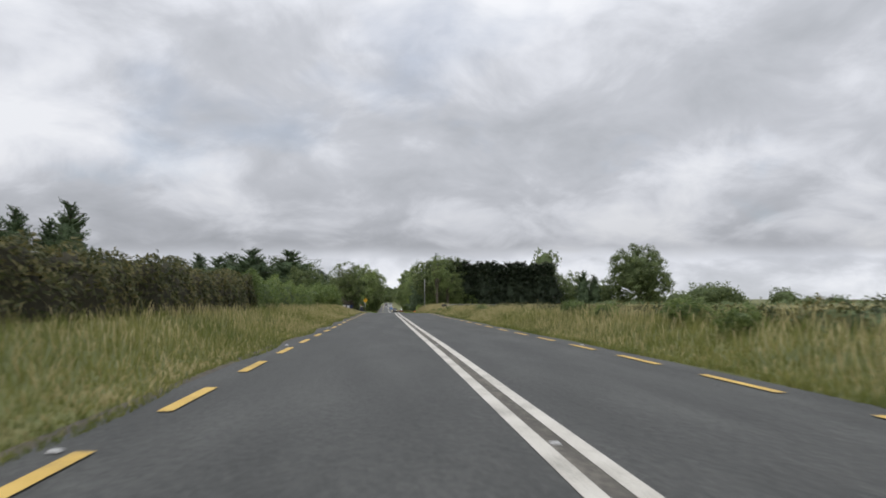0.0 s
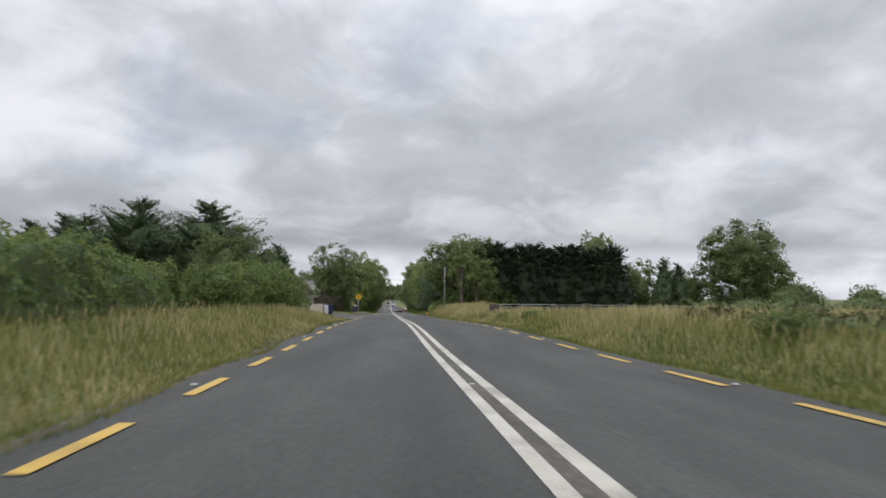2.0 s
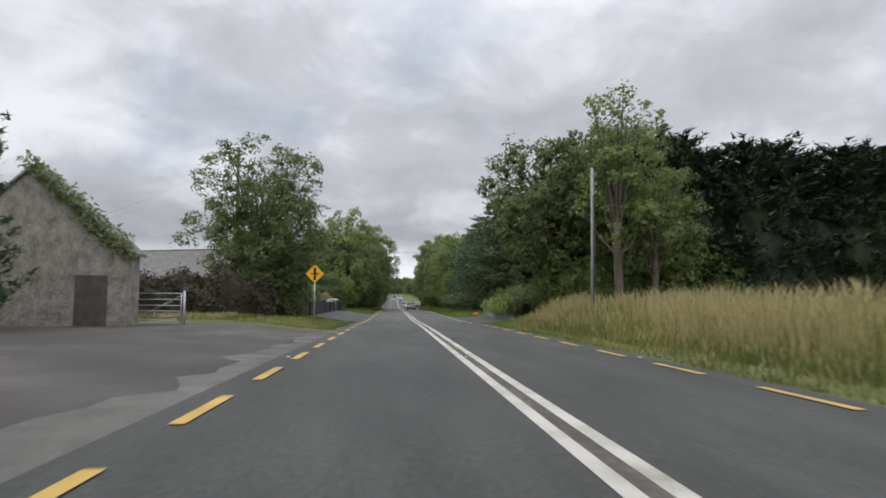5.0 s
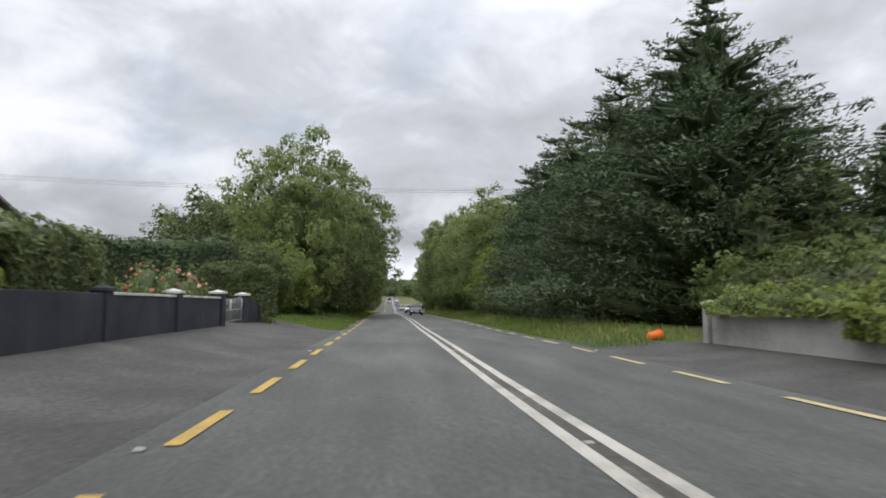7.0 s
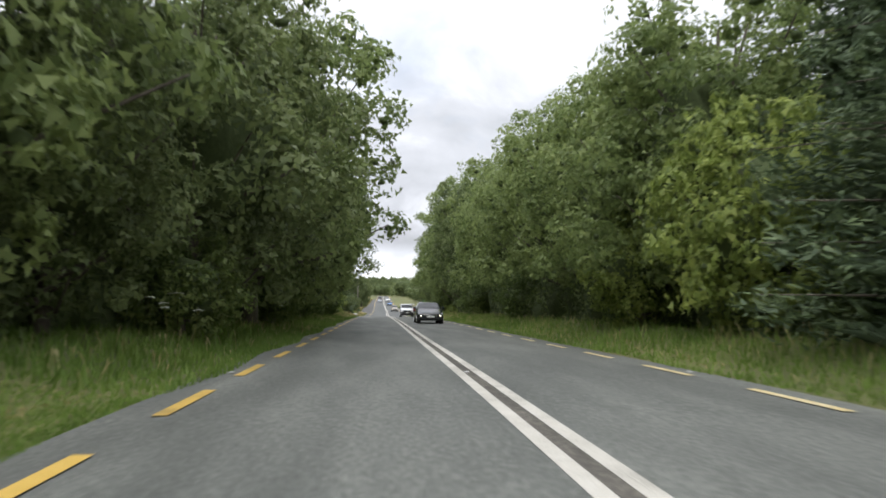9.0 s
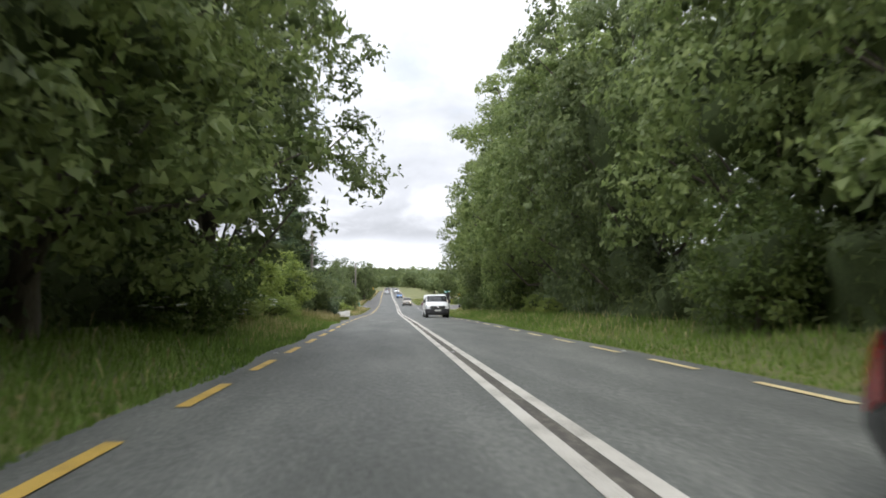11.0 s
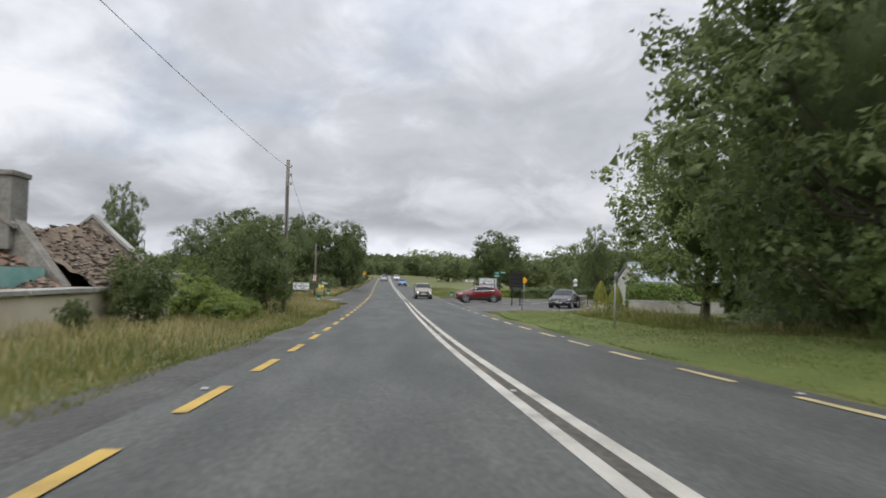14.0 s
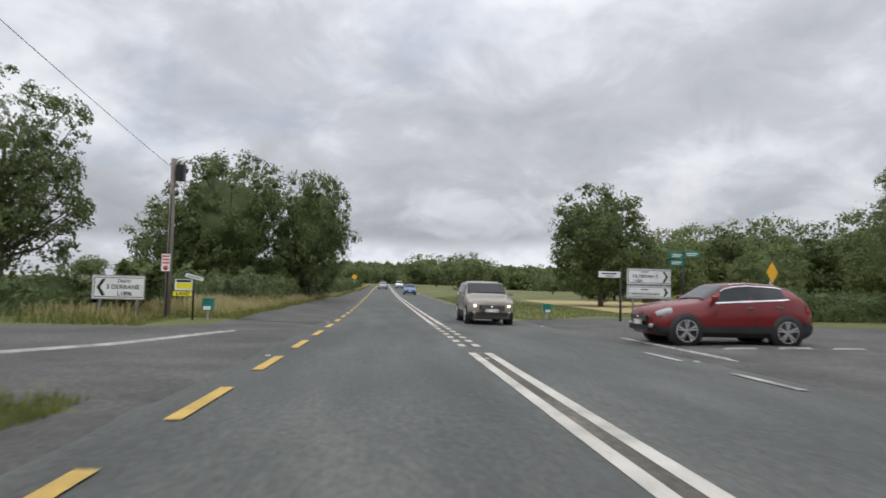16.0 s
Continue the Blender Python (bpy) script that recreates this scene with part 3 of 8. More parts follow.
M_STUD = material("stud_reflector", (0.34, 0.34, 0.33), rough=0.3, spec=0.6)


def road_stud():
    bm = bmesh.new()
    bmesh.ops.create_cube(bm, size=1)
    bmesh.ops.scale(bm, vec=(0.095, 0.09, 0.02), verts=bm.verts)
    for v in bm.verts:
        if v.co.z > 0:
            v.co.x *= 0.75
            v.co.y *= 0.6
    return part("road_stud", bm, road, mats=M_STUD)


stud = road_stud()
for k in range(-1, 32):
    for u in (-3.75, 0.17, 4.15):
        y = 5.4 + 12.2 * k
        o = stud if (k == -1 and u < -3) else new("road_stud", stud.data)
        o.parent = road
        o.location = (u + float(road_x(y)), y, float(road_z(y)) + 0.02)


def patch(name, ys, lo, hi, mat, label, dz=0.010, cols=14, parent=None):
    """A surface laid on the land between the offsets lo(y) and hi(y)."""
    ys = np.asarray(ys, float)
    a, b = np.interp(ys, *zip(*lo)), np.interp(ys, *zip(*hi))
    k = np.linspace(0, 1, cols)[None]
    w = np.maximum(b - a, 0.3)[:, None]
    k = np.concatenate([k[:, :1] + 0 * w, 0.1 / w, k[:, 1:-1] * (1 - 0.3 / w) + 0.15 / w, 1 - 0.1 / w, k[:, -1:] + 0 * w], 1)
    cols += 2
    U = a[:, None] + (b - a)[:, None] * k
    Y = np.broadcast_to(ys[:, None], U.shape)
    X = U + road_x(Y)
    Z = land(X, Y) + dz
    Z[:, 0] -= 0.035
    Z[:, -1] -= 0.035
    Z[0] -= 0.03
    Z[-1] -= 0.03
    i = np.arange(len(ys) - 1)[:, None] * cols + np.arange(cols - 1)[None]
    f = np.stack([i, i + 1, i + 1 + cols, i + cols], -1).reshape(-1, 4)
    ob = new(name, mesh_from(name, np.stack([X, Y, Z], -1).reshape(-1, 3), f, mat, smooth_faces=True))
    if parent is None:
        tagged(ob, label, name.split("_")[-1], kind="structure")
    else:
        ob.parent = parent
    return ob


M_APRON = material("worn_tarmac", (0.086, 0.083, 0.078), (0.045, 0.044, 0.042), (0.16, 0.155, 0.147), rough=0.85, scale=0.6, fine=14, bump=0.8, even=True)
M_FORECOURT = material("dark_worn_tarmac", (0.078, 0.071, 0.066), (0.045, 0.041, 0.038), (0.17, 0.16, 0.15), rough=0.85, scale=0.35, fine=40, bump=0.7, stretch=(1, 0.5, 1))
M_GRAVEL = material("loose_gravel", (0.115, 0.11, 0.102), (0.045, 0.043, 0.04), (0.24, 0.23, 0.215), scale=0.9, fine=9, bump=1.6, fac=1.2)
M_DIRT = material("dusty_edge", (0.088, 0.076, 0.058), (0.045, 0.04, 0.032), (0.15, 0.135, 0.105), scale=2.0, fine=40, bump=0.8)
E_IN = LEFT_EDGE + 0.14
patch("verge_dirt", np.arange(-20, 101, 2), [(-20, -4.25), (60, -4.25), (68, -5.2), (75, -5.0), (79, -4.3), (101, -4.7)], [(-20, E_IN), (101, E_IN)], M_DIRT, "dusty gravel strip at the road's edge", cols=3)
patch("cottage_forecourt", np.arange(96, 143, 1.5), [(96, -4.4), (102, -6.5), (106, -8.2), (122, -8.4), (125, -16), (139, -17), (143, -9)], [(96, E_IN), (143, E_IN)], M_FORECOURT, "worn tarmac forecourt beside the road", cols=18)
M_PALE_DIRT = material("pale_gravel_dirt", (0.125, 0.12, 0.11), (0.07, 0.067, 0.062), (0.21, 0.20, 0.185), scale=0.9, fine=30, bump=1.0)
patch("gravel_margin", np.arange(100, 143, 0.75), [(100 + 0.75 * i, -4.75 - 0.35 * math.sin(i * 0.9) * math.sin(i * 0.37 + 1) - 0.2 * math.sin(i * 2.3)) for i in range(58)], [(100, E_IN), (143, E_IN)], M_PALE_DIRT, "pale gravel margin between road and forecourt", dz=0.016, cols=5)
patch("drive_apron", np.concatenate([np.arange(160, 190, 1.5), np.arange(190, 193.5, 0.3)]), [(160, -4.5), (165, -7.4), (190, -8.6), (193.5, -8.9)], [(160, E_IN), (191.5, E_IN), (193.4, -8.7)], M_APRON, "dark tarmac apron before the garden wall", cols=12)
patch("house_forecourt", np.arange(286, 321, 1), [(286, -4.6), (292, -5.1), (299, -5.6), (303, -8.6), (312, -8.6), (314, -5.5), (321, -5.2)], [(286, E_IN), (321, E_IN)], M_APRON, "patched tarmac before the white cottage", cols=12)
patch("left_shoulder", np.arange(317, 367, 1.5), [(321, -5.2), (340, -4.75), (358, -4.7), (366, -5.6)], [(321, E_IN), (366, E_IN)], M_APRON, "narrow tarmac shoulder", cols=4)
patch("left_side_road", np.arange(366, 384, 0.75), [(366, -6), (367, -40), (377, -40), (378.3, -9), (380, -7.1), (384, -6.9)], [(366, E_IN), (384, E_IN)], M_APRON, "side road joining at the crossroads", cols=30)
patch("left_margin", np.concatenate([np.arange(383.25, 402, 0.75), np.arange(402, 561, 3.0)]), [(383, -6.9), (388, -7.1), (400, -7.3), (425, -6.8), (450, -6.1), (495, -5.7), (561, -5.6)], [(383, E_IN), (561, E_IN)], M_APRON, "wide tarmac margin past a junction", dz=0.03, cols=12)
patch("entrance_apron", np.arange(157, 184, 1.5), [(157, RIGHT_EDGE - 0.14), (184, RIGHT_EDGE - 0.14)], [(157, 5.0), (158, 16), (161, 16), (162, 7.5), (176, 7.5), (184, 4.6)], M_APRON, "tarmac house entrance beside the road", cols=12)
patch("right_side_road", np.arange(364, 390, 0.75), [(364, RIGHT_EDGE - 0.14), (390, RIGHT_EDGE - 0.14)], [(364, 7), (369, 12), (371, 60), (382, 60), (384, 12), (390, 4.6)], M_APRON, "side road joining at the crossroads", cols=34)
patch("gravel_yard", np.arange(355, 371.4, 0.6), [(355, 4.33), (366, 4.33), (368, 6.5), (371, 12)], [(355, 5.8), (359, 12), (361, 22), (371, 26)], M_GRAVEL, "loose grey gravel yard beside the junction", dz=0.012, cols=24)
M_TURF = material("lawn_turf", (0.118, 0.150, 0.038), (0.075, 0.105, 0.026), (0.165, 0.185, 0.055), scale=0.3, fine=14, bump=1.0)
patch("lawn", np.arange(316, 359, 1.5), [(316, 4.75), (350, 4.85), (356, 5.6), (358, 7.0), (359, 11)], [(316, 20), (359, 20)], M_TURF, "mown lawn beside the junction", cols=14)
M_HAY = material("cut_hay_field", (0.36, 0.29, 0.13), (0.25, 0.21, 0.09), (0.46, 0.38, 0.19), scale=0.2, fine=8, bump=0.8)
patch("hay_field", np.arange(394, 428, 2.0), [(394, 11), (428, 12)], [(394, 75), (428, 80)], M_HAY, "pale stubble of a mown hay field", dz=0.06, cols=24)
# give-way lines of the side roads
for nm, ys_, lo, hi in (("stop_line", (369.5, 378), [(369.5, -9.3), (373, -7.3), (378, -5.9)], [(369.5, -9.0), (373, -7.05), (378, -5.7)]), ("stop_line", (371.5, 378), [(370, 4.98), (380, 4.98)], [(370, 5.10), (380, 5.10)])):
    patch(nm, np.linspace(*ys_, 12), lo, hi, M_WORN_LINE, "white give-way line", dz=0.045, cols=4, parent=road)
for k in range(5):
    patch("white_dash", np.linspace(374.2 + k * 0.05, 374.4 + k * 0.05, 3), [(360, 6.2 + k * 1.4), (390, 6.2 + k * 1.4)], [(360, 7.1 + k * 1.4), (390, 7.1 + k * 1.4)], M_WORN_LINE, "", dz=0.045, cols=4, parent=road)

# ---- grass ----
M_GRASS = material("green_grass", (0.175, 0.192, 0.052), (0.095, 0.125, 0.034), (0.30, 0.285, 0.095), rough=0.6, scale=0.25, fine=2, bump=0, island=0.22, subsurf=0.4)
M_STRAW = material("seeding_grass", (0.43, 0.365, 0.18), (0.29, 0.265, 0.115), (0.56, 0.48, 0.27), rough=0.7, scale=0.25, fine=2, bump=0, island=0.25, subsurf=0.4)
M_MOWN = material("short_mown_grass", (0.145, 0.188, 0.045), (0.085, 0.125, 0.030), (0.215, 0.24, 0.07), rough=0.6, scale=0.3, fine=3, bump=0, island=0.2, subsurf=0.4)
M_LAWN = material("mown_grass", (0.15, 0.235, 0.045), (0.10, 0.17, 0.032), (0.21, 0.30, 0.07), rough=0.6, scale=0.4, fine=3, bump=0, island=0.3, subsurf=0.3)
GRASS_RNG = np.random.default_rng(77)


def grass(name, label, y0, y1, u0, u1, per_m2, tall, dry, mat=None, width=0.02, edge=0.22):
    """Blades from u0 (by the road) to u1; dry: the share of straw-coloured seeding stems. Lower towards the road's edge."""
    rng = GRASS_RNG
    n = int(abs(u1 - u0) * (y1 - y0) * per_m2 * 1.45)
    k = rng.beta(0.85, 1.5, n)
    u, y = u0 + (u1 - u0) * k, rng.uniform(y0, y1, n)
    u = u + 0.12 * np.sin(y * 0.7) * np.sign(u1 - u0) * (k < 0.12)
    x = u + road_x(y)
    z = land(x, y) - 0.02
    clump = 0.55 + 0.45 * np.sin(x * 1.9 + 2.1 * np.sin(y * 0.83)) * np.sin(y * 1.37 + 1.3 * np.sin(x * 1.1))
    is_dry = rng.random(n) < dry * (0.15 + 1.7 * np.clip(clump * (0.75 + 0.5 * np.sin(y * 0.31 + 1.3 * np.sin(x * 0.5))), 0, 1)) * smooth(0.0, 0.18, k)
    h = tall * rng.uniform(0.45, 1.0, n) * (0.75 + 0.35 * clump) * (edge + (1 - edge) * smooth(0, 1.8, k * abs(u1 - u0))) * np.where(is_dry, 1.15, 0.9)
    a = rng.uniform(0, 6.283, n)
    w = width * rng.uniform(0.7, 1.7, n) * np.where(is_dry, 0.38, 0.75)
    lean = h * rng.uniform(0.08, 0.6, n)
    b = rng.uniform(0, 6.283, n)
    base = np.stack([x, y, z], -1)
    side = np.stack([np.cos(a) * w, np.sin(a) * w, 0 * w], -1)
    bend = np.stack([np.cos(b) * lean, np.sin(b) * lean, 0 * w], -1)
    up = np.stack([0 * w, 0 * w, h], -1)
    g, q = ~is_dry, is_dry
    blade = np.stack([base - side * 0.8, base + up + bend, base + side * 0.8], 1)[g].reshape(-1, 3)
    # stems of seeding grass widen to a head near the tip
    mid = base + up * 0.84 + bend * 0.66
    stem = np.stack([base, mid + side, base + up + bend, mid - side], 1)[q].reshape(-1, 3)
    f1, f2 = np.arange(len(blade)).reshape(-1, 3), np.arange(len(stem)).reshape(-1, 4) + len(blade)
    me = mesh_from(name, np.concatenate([blade, stem]), [f1, f2], [mat or M_GRASS, M_STRAW], np.concatenate([np.zeros(len(f1)), np.ones(len(f2))]))
    return tagged(new(name, me), label, "grass", kind="stuff")


L0, R0 = LEFT_EDGE + 0.12, RIGHT_EDGE + 0.05
LONG = "long seeding roadside grass, green below and straw-coloured above"
grass("verge_grass", LONG, -6, 97, L0, -8.4, 80, 0.46, 0.27, width=0.018)
grass("verge_grass", "short mown grass at a gateway beside the road", 143, 161, LEFT_EDGE - 0.05, -9, 150, 0.12, 0.14, M_MOWN, width=0.016, edge=0.6)
grass("verge_grass", "short bright green grass at the end of a drive", 191.9, 193.2, LEFT_EDGE + 0.1, -5.9, 200, 0.1, 0.05, M_LAWN, width=0.02, edge=0.7)
grass("verge_grass", "short bright green grass at the end of a drive", 193.2, 210, LEFT_EDGE + 0.1, -10.0, 190, 0.12, 0.06, M_LAWN, width=0.02, edge=0.7)
grass("verge_grass", "lush green grass and weeds under roadside trees", 210, 266, LEFT_EDGE + 0.15, -8, 62, 0.42, 0.05, M_LAWN, width=0.026, edge=0.5)
grass("verge_grass", LONG, 284, 296, LEFT_EDGE - 0.05, -8.5, 95, 0.66, 0.26, width=0.022, edge=0.45)
grass("verge_grass", LONG, 266, 284, LEFT_EDGE + 0.1, -8, 75, 0.5, 0.16, M_LAWN, width=0.02, edge=0.45)
grass("verge_grass", LONG, 319, 366, -4.75, -9.5, 95, 0.44, 0.42, width=0.016, edge=0.3)
grass("verge_grass", "rough weeds and long grass before a garden hedge", 322, 353, 9.2, 13.2, 60, 0.85, 0.12, width=0.026, edge=0.3)
grass("verge_grass", LONG, 379, 383, -8.6, -13, 90, 0.55, 0.5, width=0.02)
grass("verge_grass", LONG, 383, 425, -6.95, -11, 85, 0.72, 0.75, width=0.024, edge=0.5)
grass("verge_grass", LONG, 425, 470, -6.3, -9, 60, 0.6, 0.62, width=0.035, edge=0.5)
grass("verge_grass", LONG, 470, 555, -5.7, -7.6, 45, 0.6, 0.65, width=0.05, edge=0.5)
grass("verge_grass", "short rough grass at a road corner", 361.5, 366.6, -4.8, -9.5, 160, 0.34, 0.3, width=0.02, edge=0.6)
grass("verge_grass", LONG, -6, 149, R0, 10.5, 48, 0.62, 0.34, width=0.021)
grass("verge_grass", "short green grass and weeds at the edge of a road", -6, 100, R0, R0 + 1.5, 85, 0.26, 0.3, M_GRASS, width=0.018, edge=0.7)
grass("verge_grass", "short green grass and weeds at the edge of a road", -6, 97, L0, L0 - 1.3, 75, 0.22, 0.3, M_GRASS, width=0.018, edge=0.7)
grass("verge_grass", "rough rise of pale seeding grass", 109, 148, 5.4, 10.4, 50, 1.0, 0.75, width=0.024, edge=0.4)
grass("verge_grass", "rough weeds and dry grass below a thicket", 145, 151.5, -9, -17, 75, 0.32, 0.35, width=0.018, edge=0.8)
grass("verge_grass", "short green grass beside a house entrance", 149, 157.2, R0, 12, 55, 0.22, 0.15, M_LAWN, width=0.024, edge=0.6)
grass("field_grass", "tall meadow grass going to seed", 0, 105, 10.5, 26, 7, 0.7, 0.45, width=0.035)
grass("verge_grass", "green roadside grass below a wood", 177, 318, R0, 8.6, 46, 0.40, 0.10, M_LAWN, width=0.024, edge=0.4)
grass("lawn_grass", "mown green grass beside the road", 317, 357.5, R0 + 0.3, 10.5, 110, 0.12, 0.08, M_MOWN, width=0.016, edge=0.7)
grass("lawn_grass", "mown green grass before a garden wall", 330, 357.8, 10.5, 19, 55, 0.13, 0.06, M_MOWN, width=0.024, edge=1.0)
grass("verge_grass", "mown green strip beside the road past a junction", 389, 440, R0 + 0.3, 11, 60, 0.12, 0.12, M_MOWN, width=0.024, edge=0.7)

# ---- trees and hedges ----
def set_at(ob, m):
    ob.matrix_basis = m
    return ob


BROAD = "large broadleaf tree in full green leaf beside the road"
ASH = broadleaf(1, 13, 9.6, low=0.08, name="ash_tree", label="tall airy ash tree in green leaf", open_=0.5, n_clumps=210, n_leaves=32000, size=0.172, mat=M_LEAF, lumpy=0.13, inside=0.3, limbs_n=44)
SUNNY = (-1.0, -0.8, 0.15)
OAK = broadleaf(2, 12, 10, low=0.02, name="broadleaf_tree", label=BROAD, n_clumps=150, n_leaves=23000, size=0.188, fullest=SUNNY, filled=0.17)
SYC = broadleaf(6, 12, 9.5, low=0.05, name="broadleaf_tree", label=BROAD, n_clumps=160, n_leaves=23000, size=0.186, mat=M_LEAF_PALE, fullest=SUNNY, filled=0.17)
TALL = broadleaf(52, 19, 13.5, low=0.04, name="broadleaf_tree", label="very tall broadleaf tree in full green leaf beside the road", n_clumps=230, n_leaves=46000, size=0.2, mat=M_LEAF_PALE, fullest=SUNNY, limbs_n=40, core=0.25, filled=0.15)
ELM = broadleaf(37, 12, 10, low=0.03, name="broadleaf_tree", label="broadleaf tree in full green leaf", n_clumps=130, n_leaves=11000, size=0.28, filled=0.18)
ELDER = broadleaf(43, 4.2, 4.0, low=0.0, name="elder_bush", label="tall dense elder bush beside the road", n_clumps=90, n_leaves=10000, size=0.13, limbs_n=10, core=0.5, filled=0.15)
ELDER["category"] = "bush"
SALLOW = broadleaf(47, 4.2, 4.4, low=0.0, name="bush", label="bright yellow-green bush beside the road", n_clumps=90, n_leaves=11000, size=0.14, limbs_n=10, core=0.5, filled=0.15, mat=M_LEAF_BRIGHT)
SALLOW["category"] = "bush"
SLIM = broadleaf(41, 12, 4.6, low=0.28, name="slender_tree", label="slender young tree with a bare lower trunk", open_=0.5, n_clumps=70, n_leaves=5200, size=0.19, mat=M_LEAF_PALE, lumpy=0.2, inside=0.1, limbs_n=30)
BUSH = broadleaf(8, 4.2, 5.0, low=0.0, name="bush", label="dense green bush beside the road", n_clumps=80, n_leaves=5800, size=0.18, limbs_n=10, mat=M_LEAF_FRESH, core=0.55, filled=0)
BUSH["category"] = "bush"
BACK = broadleaf(12, 12, 10, low=0.02, name="broadleaf_tree", label="broadleaf tree deep in a green wood", n_clumps=70, n_leaves=4200, size=0.48, limbs_n=8, core=0.4)
FAR = broadleaf(9, 10, 11, low=0.0, name="broadleaf_tree", label="distant round green tree", n_clumps=45, n_leaves=1700, size=0.6, limbs_n=6, core=0.7, filled=0)
FAR2 = broadleaf(10, 12, 9, low=0.02, name="broadleaf_tree", label="distant tall green tree", n_clumps=45, n_leaves=2200, size=0.5, limbs_n=6, core=0.7, filled=0)
MID = broadleaf(61, 9, 8.6, low=0.0, name="broadleaf_tree", label="round green tree beyond a side road", n_clumps=90, n_leaves=8000, size=0.27, limbs_n=8, core=0.6, filled=0.15)
BEECH = broadleaf(31, 12, 9.6, low=0.2, name="broadleaf_tree", label="tall broadleaf tree with a clear trunk", n_clumps=150, n_leaves=20000, size=0.235, core=0.4)
LIME = broadleaf(21, 11, 9.6, low=0.06, name="broadleaf_tree", label="dense round broadleaf tree in full leaf", n_clumps=120, n_leaves=21000, size=0.2, lumpy=0.10, core=0.6, inside=0.6, top=0.72, filled=0.3)
CON = conifer(3, 16, 10, label="large dark conifer with sweeping branches", n_leaves=20000, size=0.34, core=0.3, ragged=0.3, body=0.7)
SPIRE = conifer(33, 17, 15, label="broad dark conifer with a thin bare spire", n_leaves=60000, size=0.28, core=0.26, ragged=0.26, lift=0.1, fan=0.2, dense=1.25, body=0.5, profile=((0, 0.9), (0.35, 0.92), (0.58, 0.66), (0.70, 0.40), (0.77, 0.22), (0.84, 0.15), (0.93, 0.08), (1, 0.02)))
YOUNG = conifer(35, 6, 4.2, power=0.75, label="young green conifer behind a wall", name="spruce", n_leaves=8000, size=0.2, core=0.3, mat=M_LEAF, lift=0.12, ragged=0.2, dense=1.6, body=0.6)
LARCH = conifer(39, 12, 8.4, low=0.36, power=0.55, label="thin larch with drooping, half-bare branches", name="larch_tree", n_leaves=5200, size=0.2, core=0, lift=-0.22, ragged=0.5, fan=0.16, dense=1.1)
CED = conifer(23, 10, 9, label="spreading dark conifer with ragged top branches", name="cypress_tree", n_leaves=22000, size=0.27, core=0.55, lift=0.3, ragged=0.45, fan=0.2, dense=1.2, body=0.7, profile=((0, 0.8), (0.4, 1.0), (0.65, 0.85), (0.8, 0.55), (0.92, 0.3), (1, 0.12)))
LEY = conifer(27, 13, 9, label="broad dark conifer with feathery boughs beside the road", n_leaves=33000, size=0.245, core=0.42, power=0.5, ragged=0.3, lift=0.06, fan=0.27, dense=1.2, body=0.38)
SPR = conifer(4, 10, 5.8, power=0.74, label="narrow dark green spruce", name="spruce", n_leaves=20000, size=0.21, core=0.4, dense=1.9, body=0.55, lift=0.0, ragged=0.3, fan=0.3)
CYP = conifer(5, 9, 4.6, power=0.38, label="dense dark cypress tree", name="cypress_tree", n_leaves=5500, size=0.3, ragged=0.25, dense=1.4, core=0.8, lift=0.55, body=0.7)
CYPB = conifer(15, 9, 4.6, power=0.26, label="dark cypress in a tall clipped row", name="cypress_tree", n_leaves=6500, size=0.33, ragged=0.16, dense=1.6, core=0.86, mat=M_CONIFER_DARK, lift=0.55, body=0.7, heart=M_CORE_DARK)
used = set()


def plant(src, u, y, height, turn=0.0, wide=1.0, label="", group=""):
    h0 = {ASH: 13, MID: 9, TALL: 19, ELM: 12, ELDER: 4.2, SALLOW: 4.2, SLIM: 12, SPIRE: 17, YOUNG: 6, LARCH: 12, OAK: 12, SYC: 12, BUSH: 4.2, BACK: 12, BEECH: 12, LIME: 11, FAR: 10, FAR2: 12, CON: 16, CED: 10, LEY: 13, SPR: 10, CYP: 9, CYPB: 9}[src]
    s = height / h0
    m = Matrix.Translation(spot(u, y, -0.05)) @ Matrix.Rotation(radians(turn), 4, "Z") @ Matrix.Diagonal((s * wide, s * wide, s, 1))
    if src in used:
        ob = copy_thing(src, m @ Matrix.Diagonal((*src.scale, 1)).inverted())
    else:
        used.add(src)
        ob = set_at(src, m)
    if label:
        ob["label"] = label
    if group:
        ob["group"] = group
    return ob


# first field, behind the hedge
for u, y, h in ((-44, 93, 14.4), (-47.5, 95, 12.2), (-50.5, 92, 13.4), (-54, 94, 12.5), (-58, 92, 13)):
    plant(CYP, u, y, h, y * 37 + u, 0.95, "dark conifer in a far row", group="conifer row")

for u, y, h, w in ((-35, 110, 7.6, 1), (-31, 108, 8, 0.9), (-26.5, 111, 8.2, 1), (-22, 109, 7.2, 1)):
    plant(CYP, u, y, h + 1.2, y * 13 + u * 7, w * 1.25, "dark conifer behind a hedge")
plant(CED, -15.0, 97, 8.7, 20, 1.05, "spreading dark conifer with ragged top branches")
plant(CED, -20.5, 98, 9.0, 140, 0.95, "spreading dark conifer with ragged top branches")
plant(CED, -26, 101, 8.2, 250, 0.95, "spreading dark conifer with ragged top branches")
plant(CYP, -14.6, 105, 7.2, 33, 1.2, "dark conifer behind a hedge")
plant(CYP, -11.4, 107, 6.6, 133, 1.0, "dark conifer behind a hedge")
plant(ELM, -12.6, 92, 6.2, 70, 0.9)
plant(ELM, -19.5, 104, 6.4, 170, 1.2)
plant(ELM, -12, 101, 6.0, 250, 0.9)
